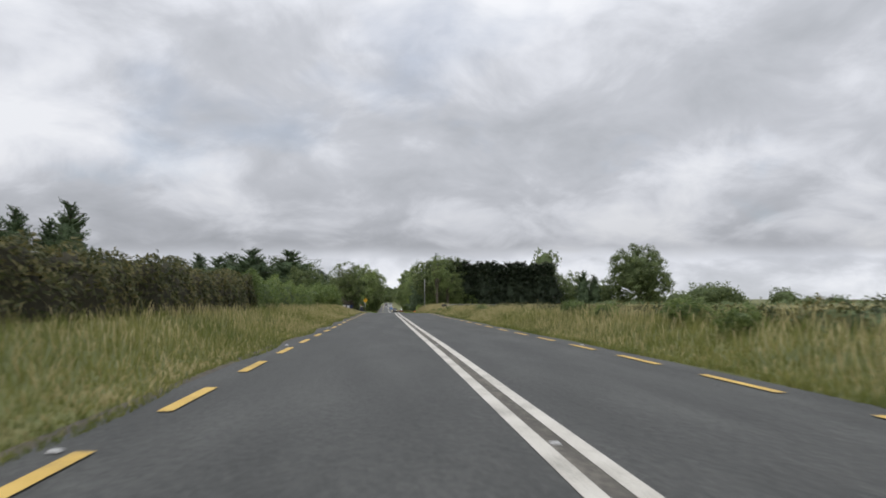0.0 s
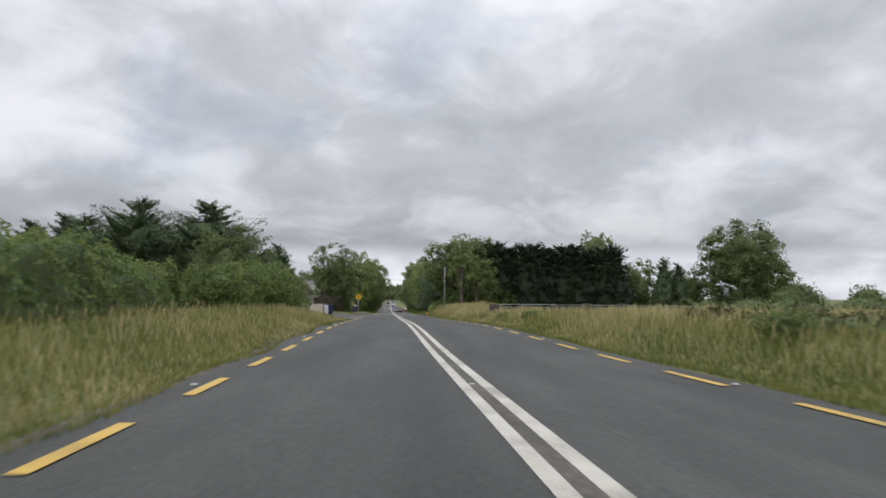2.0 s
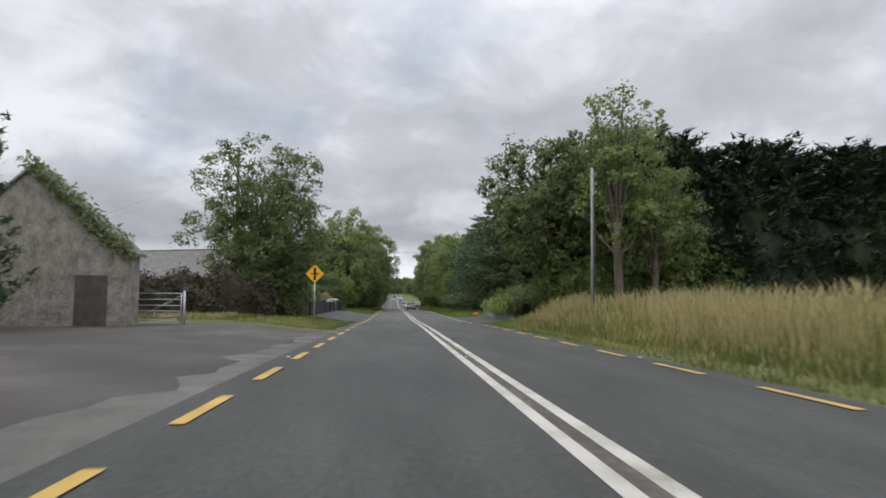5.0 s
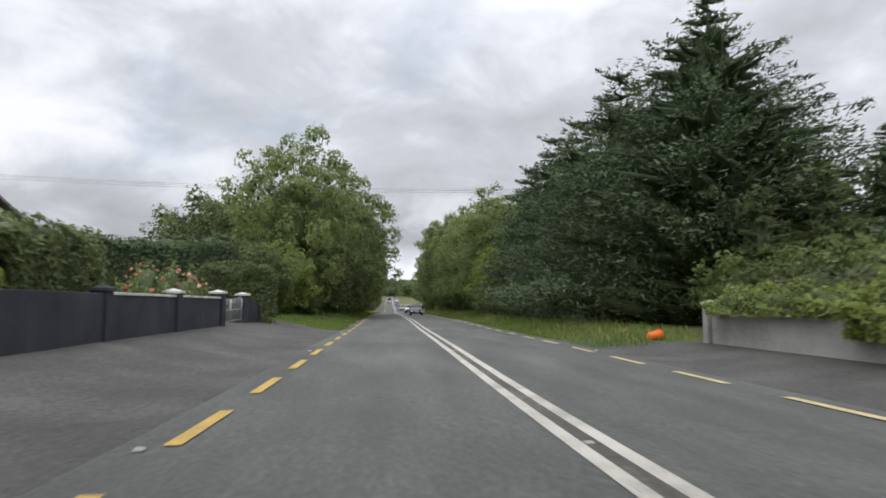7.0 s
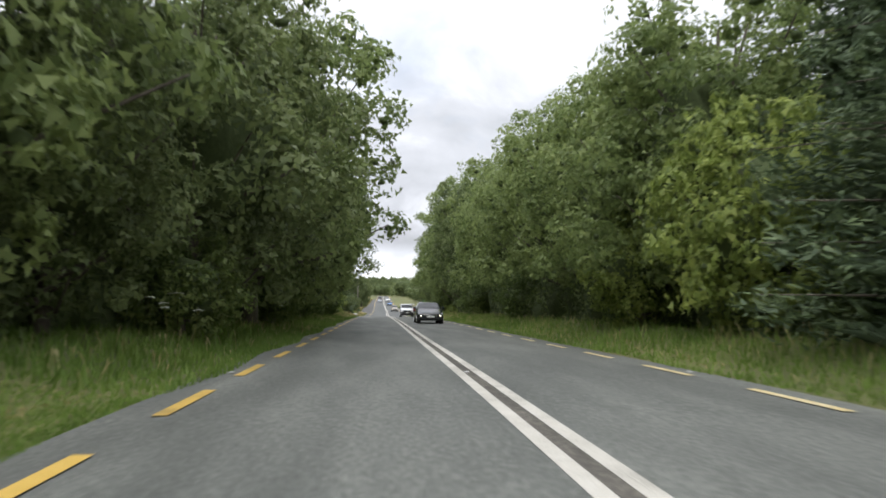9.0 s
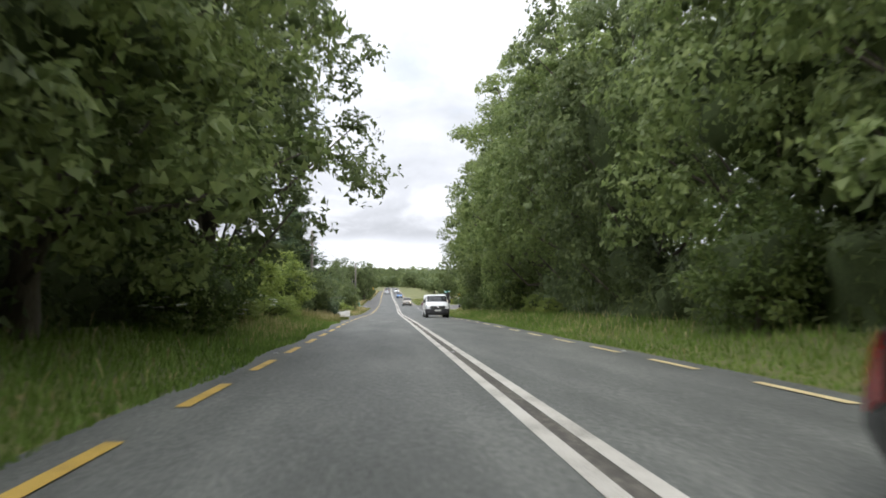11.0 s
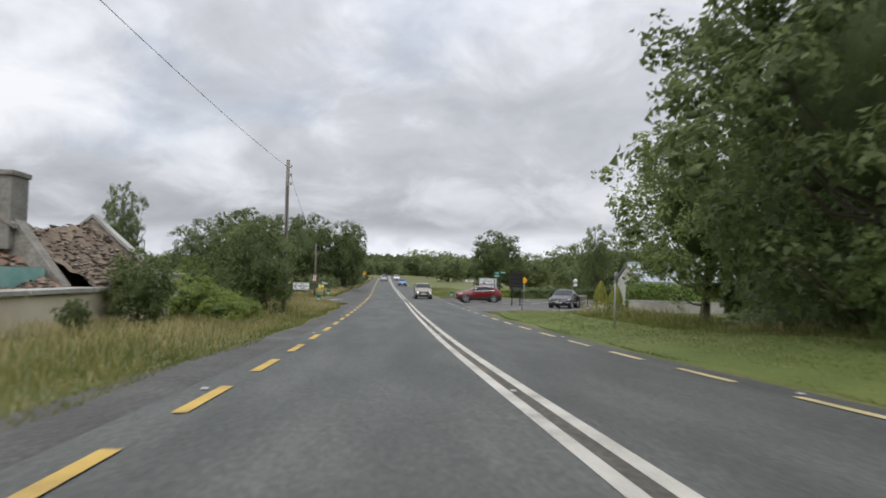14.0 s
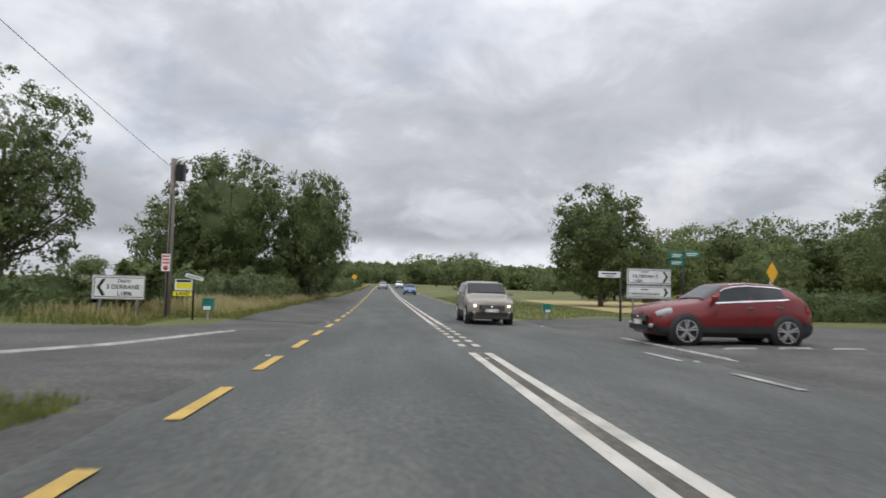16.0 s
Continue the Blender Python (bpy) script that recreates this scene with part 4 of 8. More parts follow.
for u, y, h in ((-17.0, 131, 8.5), (-19.6, 130, 8.7), (-22.4, 133, 8.2), (-15.0, 133.5, 7.8)):
    plant(CYP, u, y, h, y * 11, 1.05)
for k, (u, y, h) in enumerate(((-9.8, 79, 2.4), (-9.6, 83, 2.8), (-9.4, 87, 3.2), (-9.8, 91, 3.3), (-9.3, 95, 3.0), (-9.6, 99, 2.7), (-9.5, 103, 2.4))):
    plant(BUSH, u, y, h, k * 77, 1.15)
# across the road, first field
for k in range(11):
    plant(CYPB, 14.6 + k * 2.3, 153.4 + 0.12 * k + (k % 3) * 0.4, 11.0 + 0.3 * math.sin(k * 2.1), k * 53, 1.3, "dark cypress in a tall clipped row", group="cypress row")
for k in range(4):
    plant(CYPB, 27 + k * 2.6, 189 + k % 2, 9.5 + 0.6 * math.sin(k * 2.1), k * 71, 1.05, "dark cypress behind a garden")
for u, y, h in ((20.5, 187, 7.6), (24, 186, 7.4), (27.5, 187, 8), (31, 186, 7.8), (34.5, 187.5, 8.2), (38, 186.5, 7.8)):
    plant(BACK, u, y, h, u * 29, 1.0, "broadleaf tree behind a garden")
plant(BACK, 46, 164, 10.4, 60, 0.72, "broadleaf tree among dark conifers")
plant(CYP, 45.6, 153, 9.4, 10, 0.95, "dark conifer beside a field")
plant(CYP, 48.4, 153.5, 8.6, 80, 1.0, "dark conifer beside a field")
plant(BACK, 41.5, 160, 9.2, 160, 0.75, "broadleaf tree among dark conifers")
plant(FAR2, 45, 188, 20.0, 10, 0.62, "tall poplar above a dark row")
plant(LIME, 58, 150, 15.6, 40, 1.1, "round broadleaf tree standing in a field")
for u, y, h in ((51.5, 158, 8), (76, 170, 6), (80, 172, 6), (124, 250, 11.5), (131, 252, 12), (136, 250, 9), (157, 250, 10), (68, 165, 6), (100, 240, 6), (112, 245, 7), (175, 260, 7), (195, 270, 8)):
    plant(FAR, u, y, h, u * 31, 1.1)
# trees by the signpost, and before the drive
plant(ASH, -10.2, 156.5, 11.9, 15, 1.0)
plant(LARCH, -9.0, 158.6, 12.0, 30, 1.0)
plant(ELDER, -9.45, 161.3, 3.8, 250, 0.86, "dark overgrown bush below a larch")
plant(ELDER, -9.7, 159.0, 4.1, 70, 0.9, "dark overgrown bush below a larch")
plant(ELDER, -9.6, 155.6, 3.9, 170, 1.0, "dark overgrown bush below a larch")
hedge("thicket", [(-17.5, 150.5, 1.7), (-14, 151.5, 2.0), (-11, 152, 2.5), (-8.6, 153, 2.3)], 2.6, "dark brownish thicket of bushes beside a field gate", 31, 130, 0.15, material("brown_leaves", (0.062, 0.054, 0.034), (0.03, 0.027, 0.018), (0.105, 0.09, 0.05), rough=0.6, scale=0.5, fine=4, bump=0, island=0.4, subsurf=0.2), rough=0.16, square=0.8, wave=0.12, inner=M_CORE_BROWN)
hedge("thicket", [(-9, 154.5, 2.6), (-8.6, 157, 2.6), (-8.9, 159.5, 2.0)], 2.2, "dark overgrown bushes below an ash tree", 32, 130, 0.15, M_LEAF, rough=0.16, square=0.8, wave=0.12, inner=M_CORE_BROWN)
# right: wood from the rails to the entrance
for u, y, h, src, w in ((9.6, 157.5, 12.4, BEECH, 0.98), (13.2, 154.5, 13.0, BEECH, 0.95), (13.5, 150.5, 9, ELM, 0.9), (10.3, 146.5, 12.6, SLIM, 1.0), (12.6, 147.5, 9.2, SLIM, 1.0)):
    plant(src, u, y, h, u * 57 + y, w)
for k, (u, y, h) in enumerate(((10.6, 154.2, 4.3), (12.6, 155.4, 4.6), (9.3, 155.8, 3.0), (11.2, 151.8, 3.4), (14.2, 150.6, 4.0), (17.4, 152.5, 4.2), (21.5, 154, 4.0))):
    plant(BUSH, u, y, h, k * 83, 1.05, "dark green bush below roadside trees")
plant(SPIRE, 12.9, 186.5, 16.9, 45, 1.0)
plant(SPR, 19.5, 184, 9.0, 200, 0.95)
plant(YOUNG, 11.0, 179.4, 5.2, 120, 1.0)
plant(YOUNG, 13.9, 180, 6.1, 20, 1.05)
plant(YOUNG, 14.6, 181.5, 6.8, 60, 1.0)
plant(CYP, 19.5, 176, 7.0, 20, 0.6)
plant(CYP, 21.6, 175, 6.4, 120, 0.6)
rng = np.random.default_rng(11)
WOOD = ((10.2, 191.5, 13.4, LEY), (14, 187, 12, OAK), (13, 195, 12, CON), (10.0, 198, 12.6, LEY), (13, 201, 12.5, SYC), (10.0, 204.5, 13.2, LEY), (13, 209, 12.5, CON), (9.8, 211.5, 12.4, LEY), (11.6, 217.8, 14.5, CON), (9.6, 222.5, 12.6, SYC), (13, 226, 13, LEY), (9.4, 229, 12.5, SYC), (12.5, 233, 13, OAK), (9.2, 238, 13.5, SYC), (12.5, 242, 13, OAK), (9.4, 247, 14.5, SYC), (12.8, 252, 15, OAK), (9.2, 257, 15, SYC), (9.6, 266, 15.5, SYC), (12.8, 262, 15, OAK), (9.2, 275, 17, OAK), (12.5, 271, 15, SYC), (9.6, 284, 19, TALL), (12.8, 281, 15, OAK), (9.6, 293, 20, TALL), (12.4, 289, 14.5, SYC), (9.6, 302, 18.5, TALL), (12.5, 298, 14, OAK), (9.4, 311, 14.8, OAK), (12.6, 307, 13, ASH), (9.8, 320, 12.4, SYC), (13, 316, 13, OAK), (10.2, 329.5, 13.6, OAK), (14.5, 325, 13.5, ASH), (14.6, 340, 12, SYC), (16.5, 334, 13, OAK))
for u, y, h, src in WOOD:
    if u > 12 and src not in (CON, LEY) and y < 320:
        if int(y) % 2:
            continue
        src = BACK
    elif u > 12 and src in (OAK, SYC):
        src = ELM
    u += (0.35 if y < 240 else 1.1) if u < 12 else 2.0
    plant(src, u, y, h, rng.uniform(-35, 35), rng.uniform(0.92, 1.06) * (1 if src is TALL else min(1, 13.8 / h)), group="trees of the roadside wood")
for k, (u, y, h) in enumerate(((10.2, 178.5, 2.9), (10.6, 174.8, 3.0), (11.2, 171.2, 2.9), (12.2, 167.6, 2.2), (12.9, 164.2, 1.8), (15.6, 183.5, 4.4), (18.6, 182.2, 4.2), (21.6, 183, 4.5), (25, 184, 4.4))):
    plant(BUSH, u, y, h, k * 67, 1.0, "garden shrub behind an ivy-grown wall")
hedge("undergrowth", [(9.8, 187, 2.2), (10.2, 215, 2.4), (9.8, 245, 2.6), (10, 280, 2.4), (10.6, 318, 2.2), (12.2, 338, 1.9)], 2.6, "dark undergrowth of bramble and ivy below a wood", 41, 40, 0.2, M_LEAF, rough=0.2, square=0.8, wave=0.22, kind="stuff")
hedge("undergrowth", [(17, 186, 3.2), (18, 220, 3.4), (18, 260, 3.2), (18, 300, 3), (18, 330, 2.6)], 4, "dark dense undergrowth deep in a wood", 42, 12, 0.34, M_LEAF, rough=0.2, square=0.8, wave=0.2, kind="stuff")
for k, (u, y, h) in enumerate(((7.9, 243, 3.2), (8.4, 206, 3.0), (7.8, 262, 3.4), (8.2, 296, 3.4), (8.4, 325, 2.6), (8.6, 306, 3))):
    plant(BUSH, u, y, h, k * 91, 0.9)
plant(SALLOW, 8.5, 217.4, 6.2, 40, 0.8, "tall yellow-green bush before dark conifers")
plant(SALLOW, 8.2, 225, 4.4, 140, 0.9, "tall yellow-green bush below roadside trees")
# left: garden trees to the spruce
plant(SYC, -9.2, 211, 14.8, 80, 0.86)
plant(OAK, -8.0, 215, 9, 110, 0.85)
for u, y, h, src in ((-18, 226, 13.2, ELM), (-22, 228, 11.5, ELM), (-14, 222, 12.5, ELM), (-6.9, 222, 12.8, OAK), (-6.2, 229, 14.5, SYC), (-7.6, 236, 14, OAK), (-7.2, 243, 14, SYC), (-8.2, 251, 14, OAK), (-7.4, 259, 13, SYC), (-6.9, 268.5, 14.5, ASH), (-12, 240, 14, ELM), (-13, 256, 14, ELM), (-12.6, 270, 13, ELM), (-9.8, 265.5, 13.5, ELM)):
    plant(src, u - 0.4, y, h, 103 + rng.uniform(-35, 35), rng.uniform(0.95, 1.08), group="trees above the verge")
for k, (u, y, h) in enumerate(((-6.3, 219, 2.8), (-6.2, 232, 3), (-6.6, 248, 2.6), (-6.4, 264, 2.8), (-8.4, 298, 2.4))):
    plant(BUSH, u, y, h, k * 67, 0.95)
for k, (u, y, h) in enumerate(((-8.2, 279, 3.9), (-7.6, 284.5, 3.7), (-9.8, 288, 4.8), (-11.8, 285, 4.6))):
    plant(SALLOW, u, y, h, k * 67, 1.0)
for k, (u, y, h) in enumerate(((-7.6, 289.2, 3.2), (-7.0, 292.4, 3.6), (-7.4, 295.4, 3.0))):
    plant(ELDER, u, y, h, k * 67, 1.05, "dense dark bush at the end of a verge")
for k, (u, y, h) in enumerate(((-10.9, 199.9, 4.4), (-10.3, 201.8, 5.0), (-9.2, 208, 4.3))):
    plant(ELDER, u, y, h, k * 67, 1.0, "dense green bush beside a drive")
plant(SALLOW, -9.4, 204.8, 5.0, 200, 0.95, "tall bush with yellow-green upper leaves beside a drive")
plant(ELDER, -9.2, 199.2, 1.2, 30, 1.3, "low bramble at the foot of tall bushes")
plant(ELDER, -7.6, 207.5, 1.4, 130, 1.3, "low bramble at the foot of tall bushes")
hedge("undergrowth", [(-9, 206, 2.4), (-9.5, 240, 2.4), (-9.6, 276, 2.4)], 3, "dark undergrowth of ivy and bramble below trees", 43, 40, 0.2, M_LEAF, rough=0.2, square=0.8, wave=0.2, kind="stuff")
plant(SPR, -8.2, 295.1, 10.1, 75, 1.1)
plant(BUSH, -9.0, 295.5, 4.4, 12, 0.7)
for u, y, h in ((-6.6, 271, 1.1), (-6.3, 276.5, 1.2), (-6.5, 281.5, 1.0)):
    plant(SALLOW, u, y, h, u * 91 + y, 1.4, "low pale green weeds in a roadside verge")
for u, y, h in ((7.8, 283, 1.0), (8.1, 288, 1.25)):
    plant(SALLOW, u, y, h, u * 91 + y, 1.2, "low pale green bush before tall trees")
for u, y, h, w in ((7.3, 15.2, 0.8, 1.2), (8.0, 19.5, 0.95, 1.3), (7.7, 26, 0.8, 1.2), (8.4, 33, 0.9, 1.3), (6.0, 84.6, 0.6, 1.2), (6.5, 79, 0.65, 1.3), (5.7, 90.5, 0.55, 1.2), (7.4, 58, 0.8, 1.3)):
    plant(BUSH, u, y, h, u * 91 + y, w, "low green nettles and dock in long grass")
# by the ruin and the crossroads
plant(ELDER, -7.2, 343, 4.3, 40, 0.78)
plant(ELDER, -8.5, 333.4, 2.3, 140, 0.85, "tangled elder and bramble against a ruin")
plant(SALLOW, -8.0, 336.8, 1.6, 77, 1.1, "lime-green bramble scrub before a ruin")
plant(SALLOW, -7.8, 339.4, 1.2, 177, 1.3, "lime-green bramble scrub before a ruin")
plant(ELDER, -8.4, 329.4, 0.9, 277, 0.8, "low bramble and elder scrub before a ruin")
plant(SALLOW, -6.9, 336.2, 0.95, 20, 1.6, "low lime-green weeds at the edge of a verge")
plant(SALLOW, -6.8, 339.0, 0.9, 120, 1.5, "low lime-green weeds at the edge of a verge")
plant(BUSH, -11.4, 350.5, 2.6, 220, 1.0)
elder = plant(ELDER, -9.4, 351.6, 5.4, 120, 0.9, "elder bush with flat cream blossom beside the road")
brng = np.random.default_rng(5)
bd = unit(brng.normal(0, 1, (130, 3)) + np.array([0, -0.3, 0.3]))
bv, bf = leaves(bd * np.array([2.0, 2.0, 1.9]) + np.array([0, 0, 2.1]), bd * 0.3 + np.array([0, 0, 1.0]), 0.13, brng, 0, 1.1, 0.2)
part("blossom", mesh_from("blossom", bv, bf, material("cream_blossom", (0.55, 0.54, 0.44), rough=0.8, bump=0, island=0.3)), elder, "flat heads of cream blossom")["kind"] = "stuff"
for k, (u, y, h) in enumerate(((-8.8, 347.4, 2.4), (-9.4, 356.2, 3.2), (-9.9, 360.3, 2.7), (-10.6, 364, 2.0))):
    plant(ELDER, u, y, h, k * 101 + 9, 1.1)
plant(SYC, 14.3, 345.6, 11.6, 20, 0.95)
plant(ASH, -16.5, 386, 9.4, 33, 0.95)
plant(ASH, -22, 388, 8.4, 133, 1.0)
plant(ASH, -23, 369, 9.6, 70, 0.5)
plant(LIME, -13.2, 409, 11.0, 200, 0.95)
plant(ELM, -17.5, 411, 8.0, 80, 1.0)
plant(LIME, -7.4, 412, 10.4, 310, 0.68)
plant(LIME, 13.8, 406, 9.0, 20, 0.95)
plant(ASH, 22, 386.5, 8.8, 20, 0.6)
for u, y, h in ((19.5, 408, 5.2), (31, 430, 7.4), (35, 432, 8), (40, 430, 8.6), (45.5, 433, 8.4), (51.5, 430, 9.3), (57, 431, 8.2), (64, 428, 8.8), (72, 430, 9), (26, 436, 6), (23, 400, 4), (36, 404, 7), (80, 425, 9)):
    plant(MID, u, y, h * 1.12, u * 41, 1.1)
for k in range(34):
    y = 470 + k * 15
    side = -1 if k % 2 else 1
    plant((FAR, FAR2)[k % 3 == 0], side * (11 + rng.uniform(0, 22)), y, rng.uniform(4, 8.5) * (1 + k * 0.015), k * 71, 1.15)
for k in range(30):
    plant(FAR, -160 + k * 11.5 + rng.uniform(-3, 3), 700 + 90 * math.sin(k * 0.7) + abs(k - 19) * 6, rng.uniform(9, 15), k * 37, 1.4)
for k, (y, h, u0, u1) in enumerate(((640, 8.0, -70, -9), (660, 8.5, 12, 110), (900, 17, -130, 160), (520, 5.0, 30, 120))):
    hedge("far_wood", [(u0, y, h), ((u0 + u1) / 2, y + 12, h * 1.1), (u1, y, h * 0.9)], 14, "distant green wood on the horizon", 100 + k, 2.2, 1.1, M_LEAF, rough=0.03, square=1.0, wave=0.05, category="wood", kind="stuff")
for k in range(18):
    y = 330 + k * 24
    plant(FAR, -95 - rng.uniform(0, 40), y, rng.uniform(6, 11), k * 19, 1.3)
for k in range(18):
    plant(FAR, 150 + rng.uniform(0, 160), 250 + k * 24, rng.uniform(5, 9), k * 29, 1.4)

hedge("wild_hedge", [(-9.4, 36, 1.75), (-9.4, 46, 1.9), (-9.5, 58, 1.75), (-9.6, 70, 1.6)], 2.5, "overgrown green hedge of mixed bushes on a grassy bank", 151, 130, 0.12, M_LEAF_FRESH, rough=0.13, square=0.75, wave=0.09)
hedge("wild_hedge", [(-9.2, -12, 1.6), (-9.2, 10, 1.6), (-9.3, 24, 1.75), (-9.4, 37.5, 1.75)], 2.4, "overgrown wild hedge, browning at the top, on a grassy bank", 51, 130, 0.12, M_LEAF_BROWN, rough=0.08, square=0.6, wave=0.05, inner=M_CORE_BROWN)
hedge("wild_hedge", [(9.6, -8, 0.45), (9.7, 14, 0.5), (9.9, 36, 0.45), (10.2, 58, 0.5), (10.4, 68, 0.4)], 1.6, "low weeds and bramble behind long grass", 71, 90, 0.12, M_LEAF_BROWN, rough=0.2, square=0.9, wave=0.10)
hedge("field_hedge", [(30, 112, 1.2), (60, 116, 1.3), (110, 130, 1.4), (180, 150, 1.4)], 2, "low hedge across a field", 52, 9, 0.3, M_LEAF, rough=0.2, square=0.8, wave=0.2)
M_GOLD = material("golden_leaves", (0.27, 0.32, 0.058), (0.16, 0.21, 0.038), (0.39, 0.42, 0.09), rough=0.5, scale=0.6, fine=5, bump=0, island=0.4, subsurf=0.4)
hedge("clipped_hedge", [(-8.75, 163.2, 2.35), (-8.75, 166.0, 2.35)], 1.5, "clipped green hedge behind a dark wall", 53, 190, 0.11, M_LEAF, rough=0.05, square=0.25)
hedge("clipped_hedge", [(-8.8, 165.9, 2.3), (-8.8, 169.9, 2.28)], 1.5, "clipped golden-green hedge behind a dark wall", 153, 190, 0.11, M_GOLD, rough=0.05, square=0.3)
hedge("clipped_hedge", [(-8.85, 169.8, 2.32), (-8.9, 174.4, 2.3)], 1.45, "clipped green hedge at the end of a row", 154, 190, 0.11, M_LEAF, rough=0.05, square=0.25)
hedge("clipped_hedge", [(-17, 190, 4.0), (-12, 190.5, 4.0), (-9.4, 191.5, 4.0)], 1.6, "tall clipped dark conifer hedge", 54, 130, 0.14, M_CONIFER, rough=0.03, square=0.25)
hedge("clipped_hedge", [(-10.4, 188.8, 2.8), (-7.0, 189.9, 2.75)], 1.7, "clipped rounded conifer hedge beside a gate", 55, 190, 0.12, M_LEAF, rough=0.03, square=0.35)
hedge("clipped_hedge", [(-10.2, 192.4, 4.0), (-10.6, 195, 4.0), (-11.2, 198.5, 3.9)], 1.6, "tall dark hedge beside the end of a drive", 56, 150, 0.13, M_LEAF, rough=0.06, square=0.4)
hedge("boundary_hedge", [(-11, 384, 1.5), (-9.6, 396, 1.5), (-8.6, 415, 1.4), (-7.6, 450, 1.5), (-7.4, 500, 1.6)], 1.8, "roadside hedge of mixed shrubs", 57, 60, 0.18, M_LEAF, rough=0.14, square=0.7, wave=0.12)
hedge("boundary_hedge", [(-32, 381, 1.4), (-18, 382, 1.4), (-11.5, 383.5, 1.4)], 1.6, "roadside hedge of mixed shrubs", 58, 60, 0.18, M_LEAF, rough=0.14, square=0.7, wave=0.12)
hedge("boundary_hedge", [(12.5, 388, 1.2), (20, 389, 1.3), (34, 388, 1.3), (60, 386, 1.4)], 1.6, "clipped roadside hedge behind a grass strip", 59, 70, 0.15, M_LEAF, rough=0.1, square=0.6, wave=0.05)
hedge("laurel_hedge", [(15.8, 360.7, 2.0), (19, 359.7, 2.05), (23, 358.4, 2.1)], 1.4, "bright green laurel hedge above a low wall", 60, 150, 0.12, material("laurel_leaves", (0.16, 0.24, 0.045), (0.08, 0.13, 0.03), (0.27, 0.36, 0.08), rough=0.4, scale=0.6, fine=5, bump=0, island=0.4, subsurf=0.25), rough=0.05, square=0.3)
hedge("box_hedge", [(-6.6, 294.8, 1.3), (-6.4, 296.8, 1.4), (-6.3, 299.0, 1.35)], 2.7, "dark rounded shrub at the end of a verge", 68, 160, 0.1, M_CONIFER, rough=0.08, square=0.8)
hedge("box_hedge", [(-7.4, 301.0, 1.15), (-7.4, 304.5, 1.2)], 2.0, "dark clipped shrub beside a cottage", 61, 150, 0.09, M_CONIFER, rough=0.06, square=0.6)
hedge("flower_border", [(-7.9, 313.6, 0.7), (-6, 314.2, 0.55), (-5.6, 317, 0.5)], 0.9, "low garden shrubs behind a white wall", 62, 150, 0.09, M_LEAF, rough=0.14, square=0.8)
hedge("yellow_hedge", [(11.6, 390, 1.0), (14.6, 390.4, 1.0)], 1.2, "low yellow-green shrub hedge", 63, 90, 0.12, M_GOLD, rough=0.1, square=0.7)
hedge("ivy", [(7.3, 175.4, 0.4), (7.27, 172.6, 0.46), (7.25, 169.4, 0.5)], 0.6, "yellow-green ivy hanging down a concrete wall", 69, 330, 0.09, M_LEAF_BRIGHT, rough=0.3, square=0.8, wave=0.25, base=0.8)
hedge("ivy", [(7.2, 170.0, 0.75), (7.18, 167.4, 0.85), (7.15, 160.8, 1.0)], 0.66, "thick yellow-green ivy over a concrete wall", 169, 330, 0.1, M_LEAF_BRIGHT, rough=0.3, square=0.8, wave=0.25, base=0.45)
hedge("ivy", [(8.6, 174.9, 1.45), (8.8, 170.5, 1.6), (9.2, 163.0, 1.5)], 1.7, "ivy and shrubs spilling over a concrete wall", 64, 150, 0.12, material("ivy_leaves", (0.092, 0.115, 0.036), (0.04, 0.055, 0.018), (0.165, 0.19, 0.06), rough=0.45, scale=0.7, fine=5, bump=0, island=0.5, subsurf=0.25), rough=0.11, square=0.75, wave=0.07, base=0.3)

def parsley(name, label, spots, seed):
    """Tall green stems, each under a flat head of tiny white flowers."""
    rng = np.random.default_rng(seed)
    stems, heads = [], []
    for u, y, n in spots:
        for _ in range(n):
            p = np.array(spot(u + rng.normal(0, 0.5), y + rng.normal(0, 1.6))[:])
            h = rng.uniform(0.75, 1.25)
            top = p + np.array([rng.normal(0, 0.12), rng.normal(0, 0.12), h])
            stems.append(tube([p, (p + top) / 2 + rng.normal(0, 0.03, 3), top], [0.008, 0.007, 0.005], 4))
            m = 34
            a, r = rng.uniform(0, 6.283, m), 0.13 * np.sqrt(rng.random(m)) * rng.uniform(0.6, 1.2)
            heads.append(top + np.stack([np.cos(a) * r, np.sin(a) * r, 0.03 - r * 0.25 + rng.normal(0, 0.008, m)], -1))
    ob = tagged(thing(name, label, "flowers"), kind="stuff")
    v, f = merge(stems)
    part("stem", mesh_from("stem", v, f, M_GRASS), ob)
    c = np.concatenate(heads)
    v, f = leaves(c, np.tile([0, 0, 1.0], (len(c), 1)), 0.045, rng, 0, 1.0, 0.3)
    part("flower", mesh_from("flower", v, f, material("white_umbel", (0.62, 0.63, 0.56), rough=0.8, bump=0, island=0.2)), ob)


parsley("cow_parsley", "white-flowered cow parsley in the verge under trees", ((-5.9, 266, 9), (-6.2, 262, 8), (-5.6, 271, 6), (-6.0, 217, 8), (-5.7, 224, 6)), 17)

# ---- built things ----
def slab(bm, x0, x1, y0, y1, z0, z1):
    vs = [bm.verts.new((x, y, z)) for z in (z0, z1) for y in (y0, y1) for x in (x0, x1)]
    for q in ((0, 2, 3, 1), (4, 5, 7, 6), (0, 1, 5, 4), (2, 6, 7, 3), (0, 4, 6, 2), (1, 3, 7, 5)):
        bm.faces.new([vs[i] for i in q])
    return vs


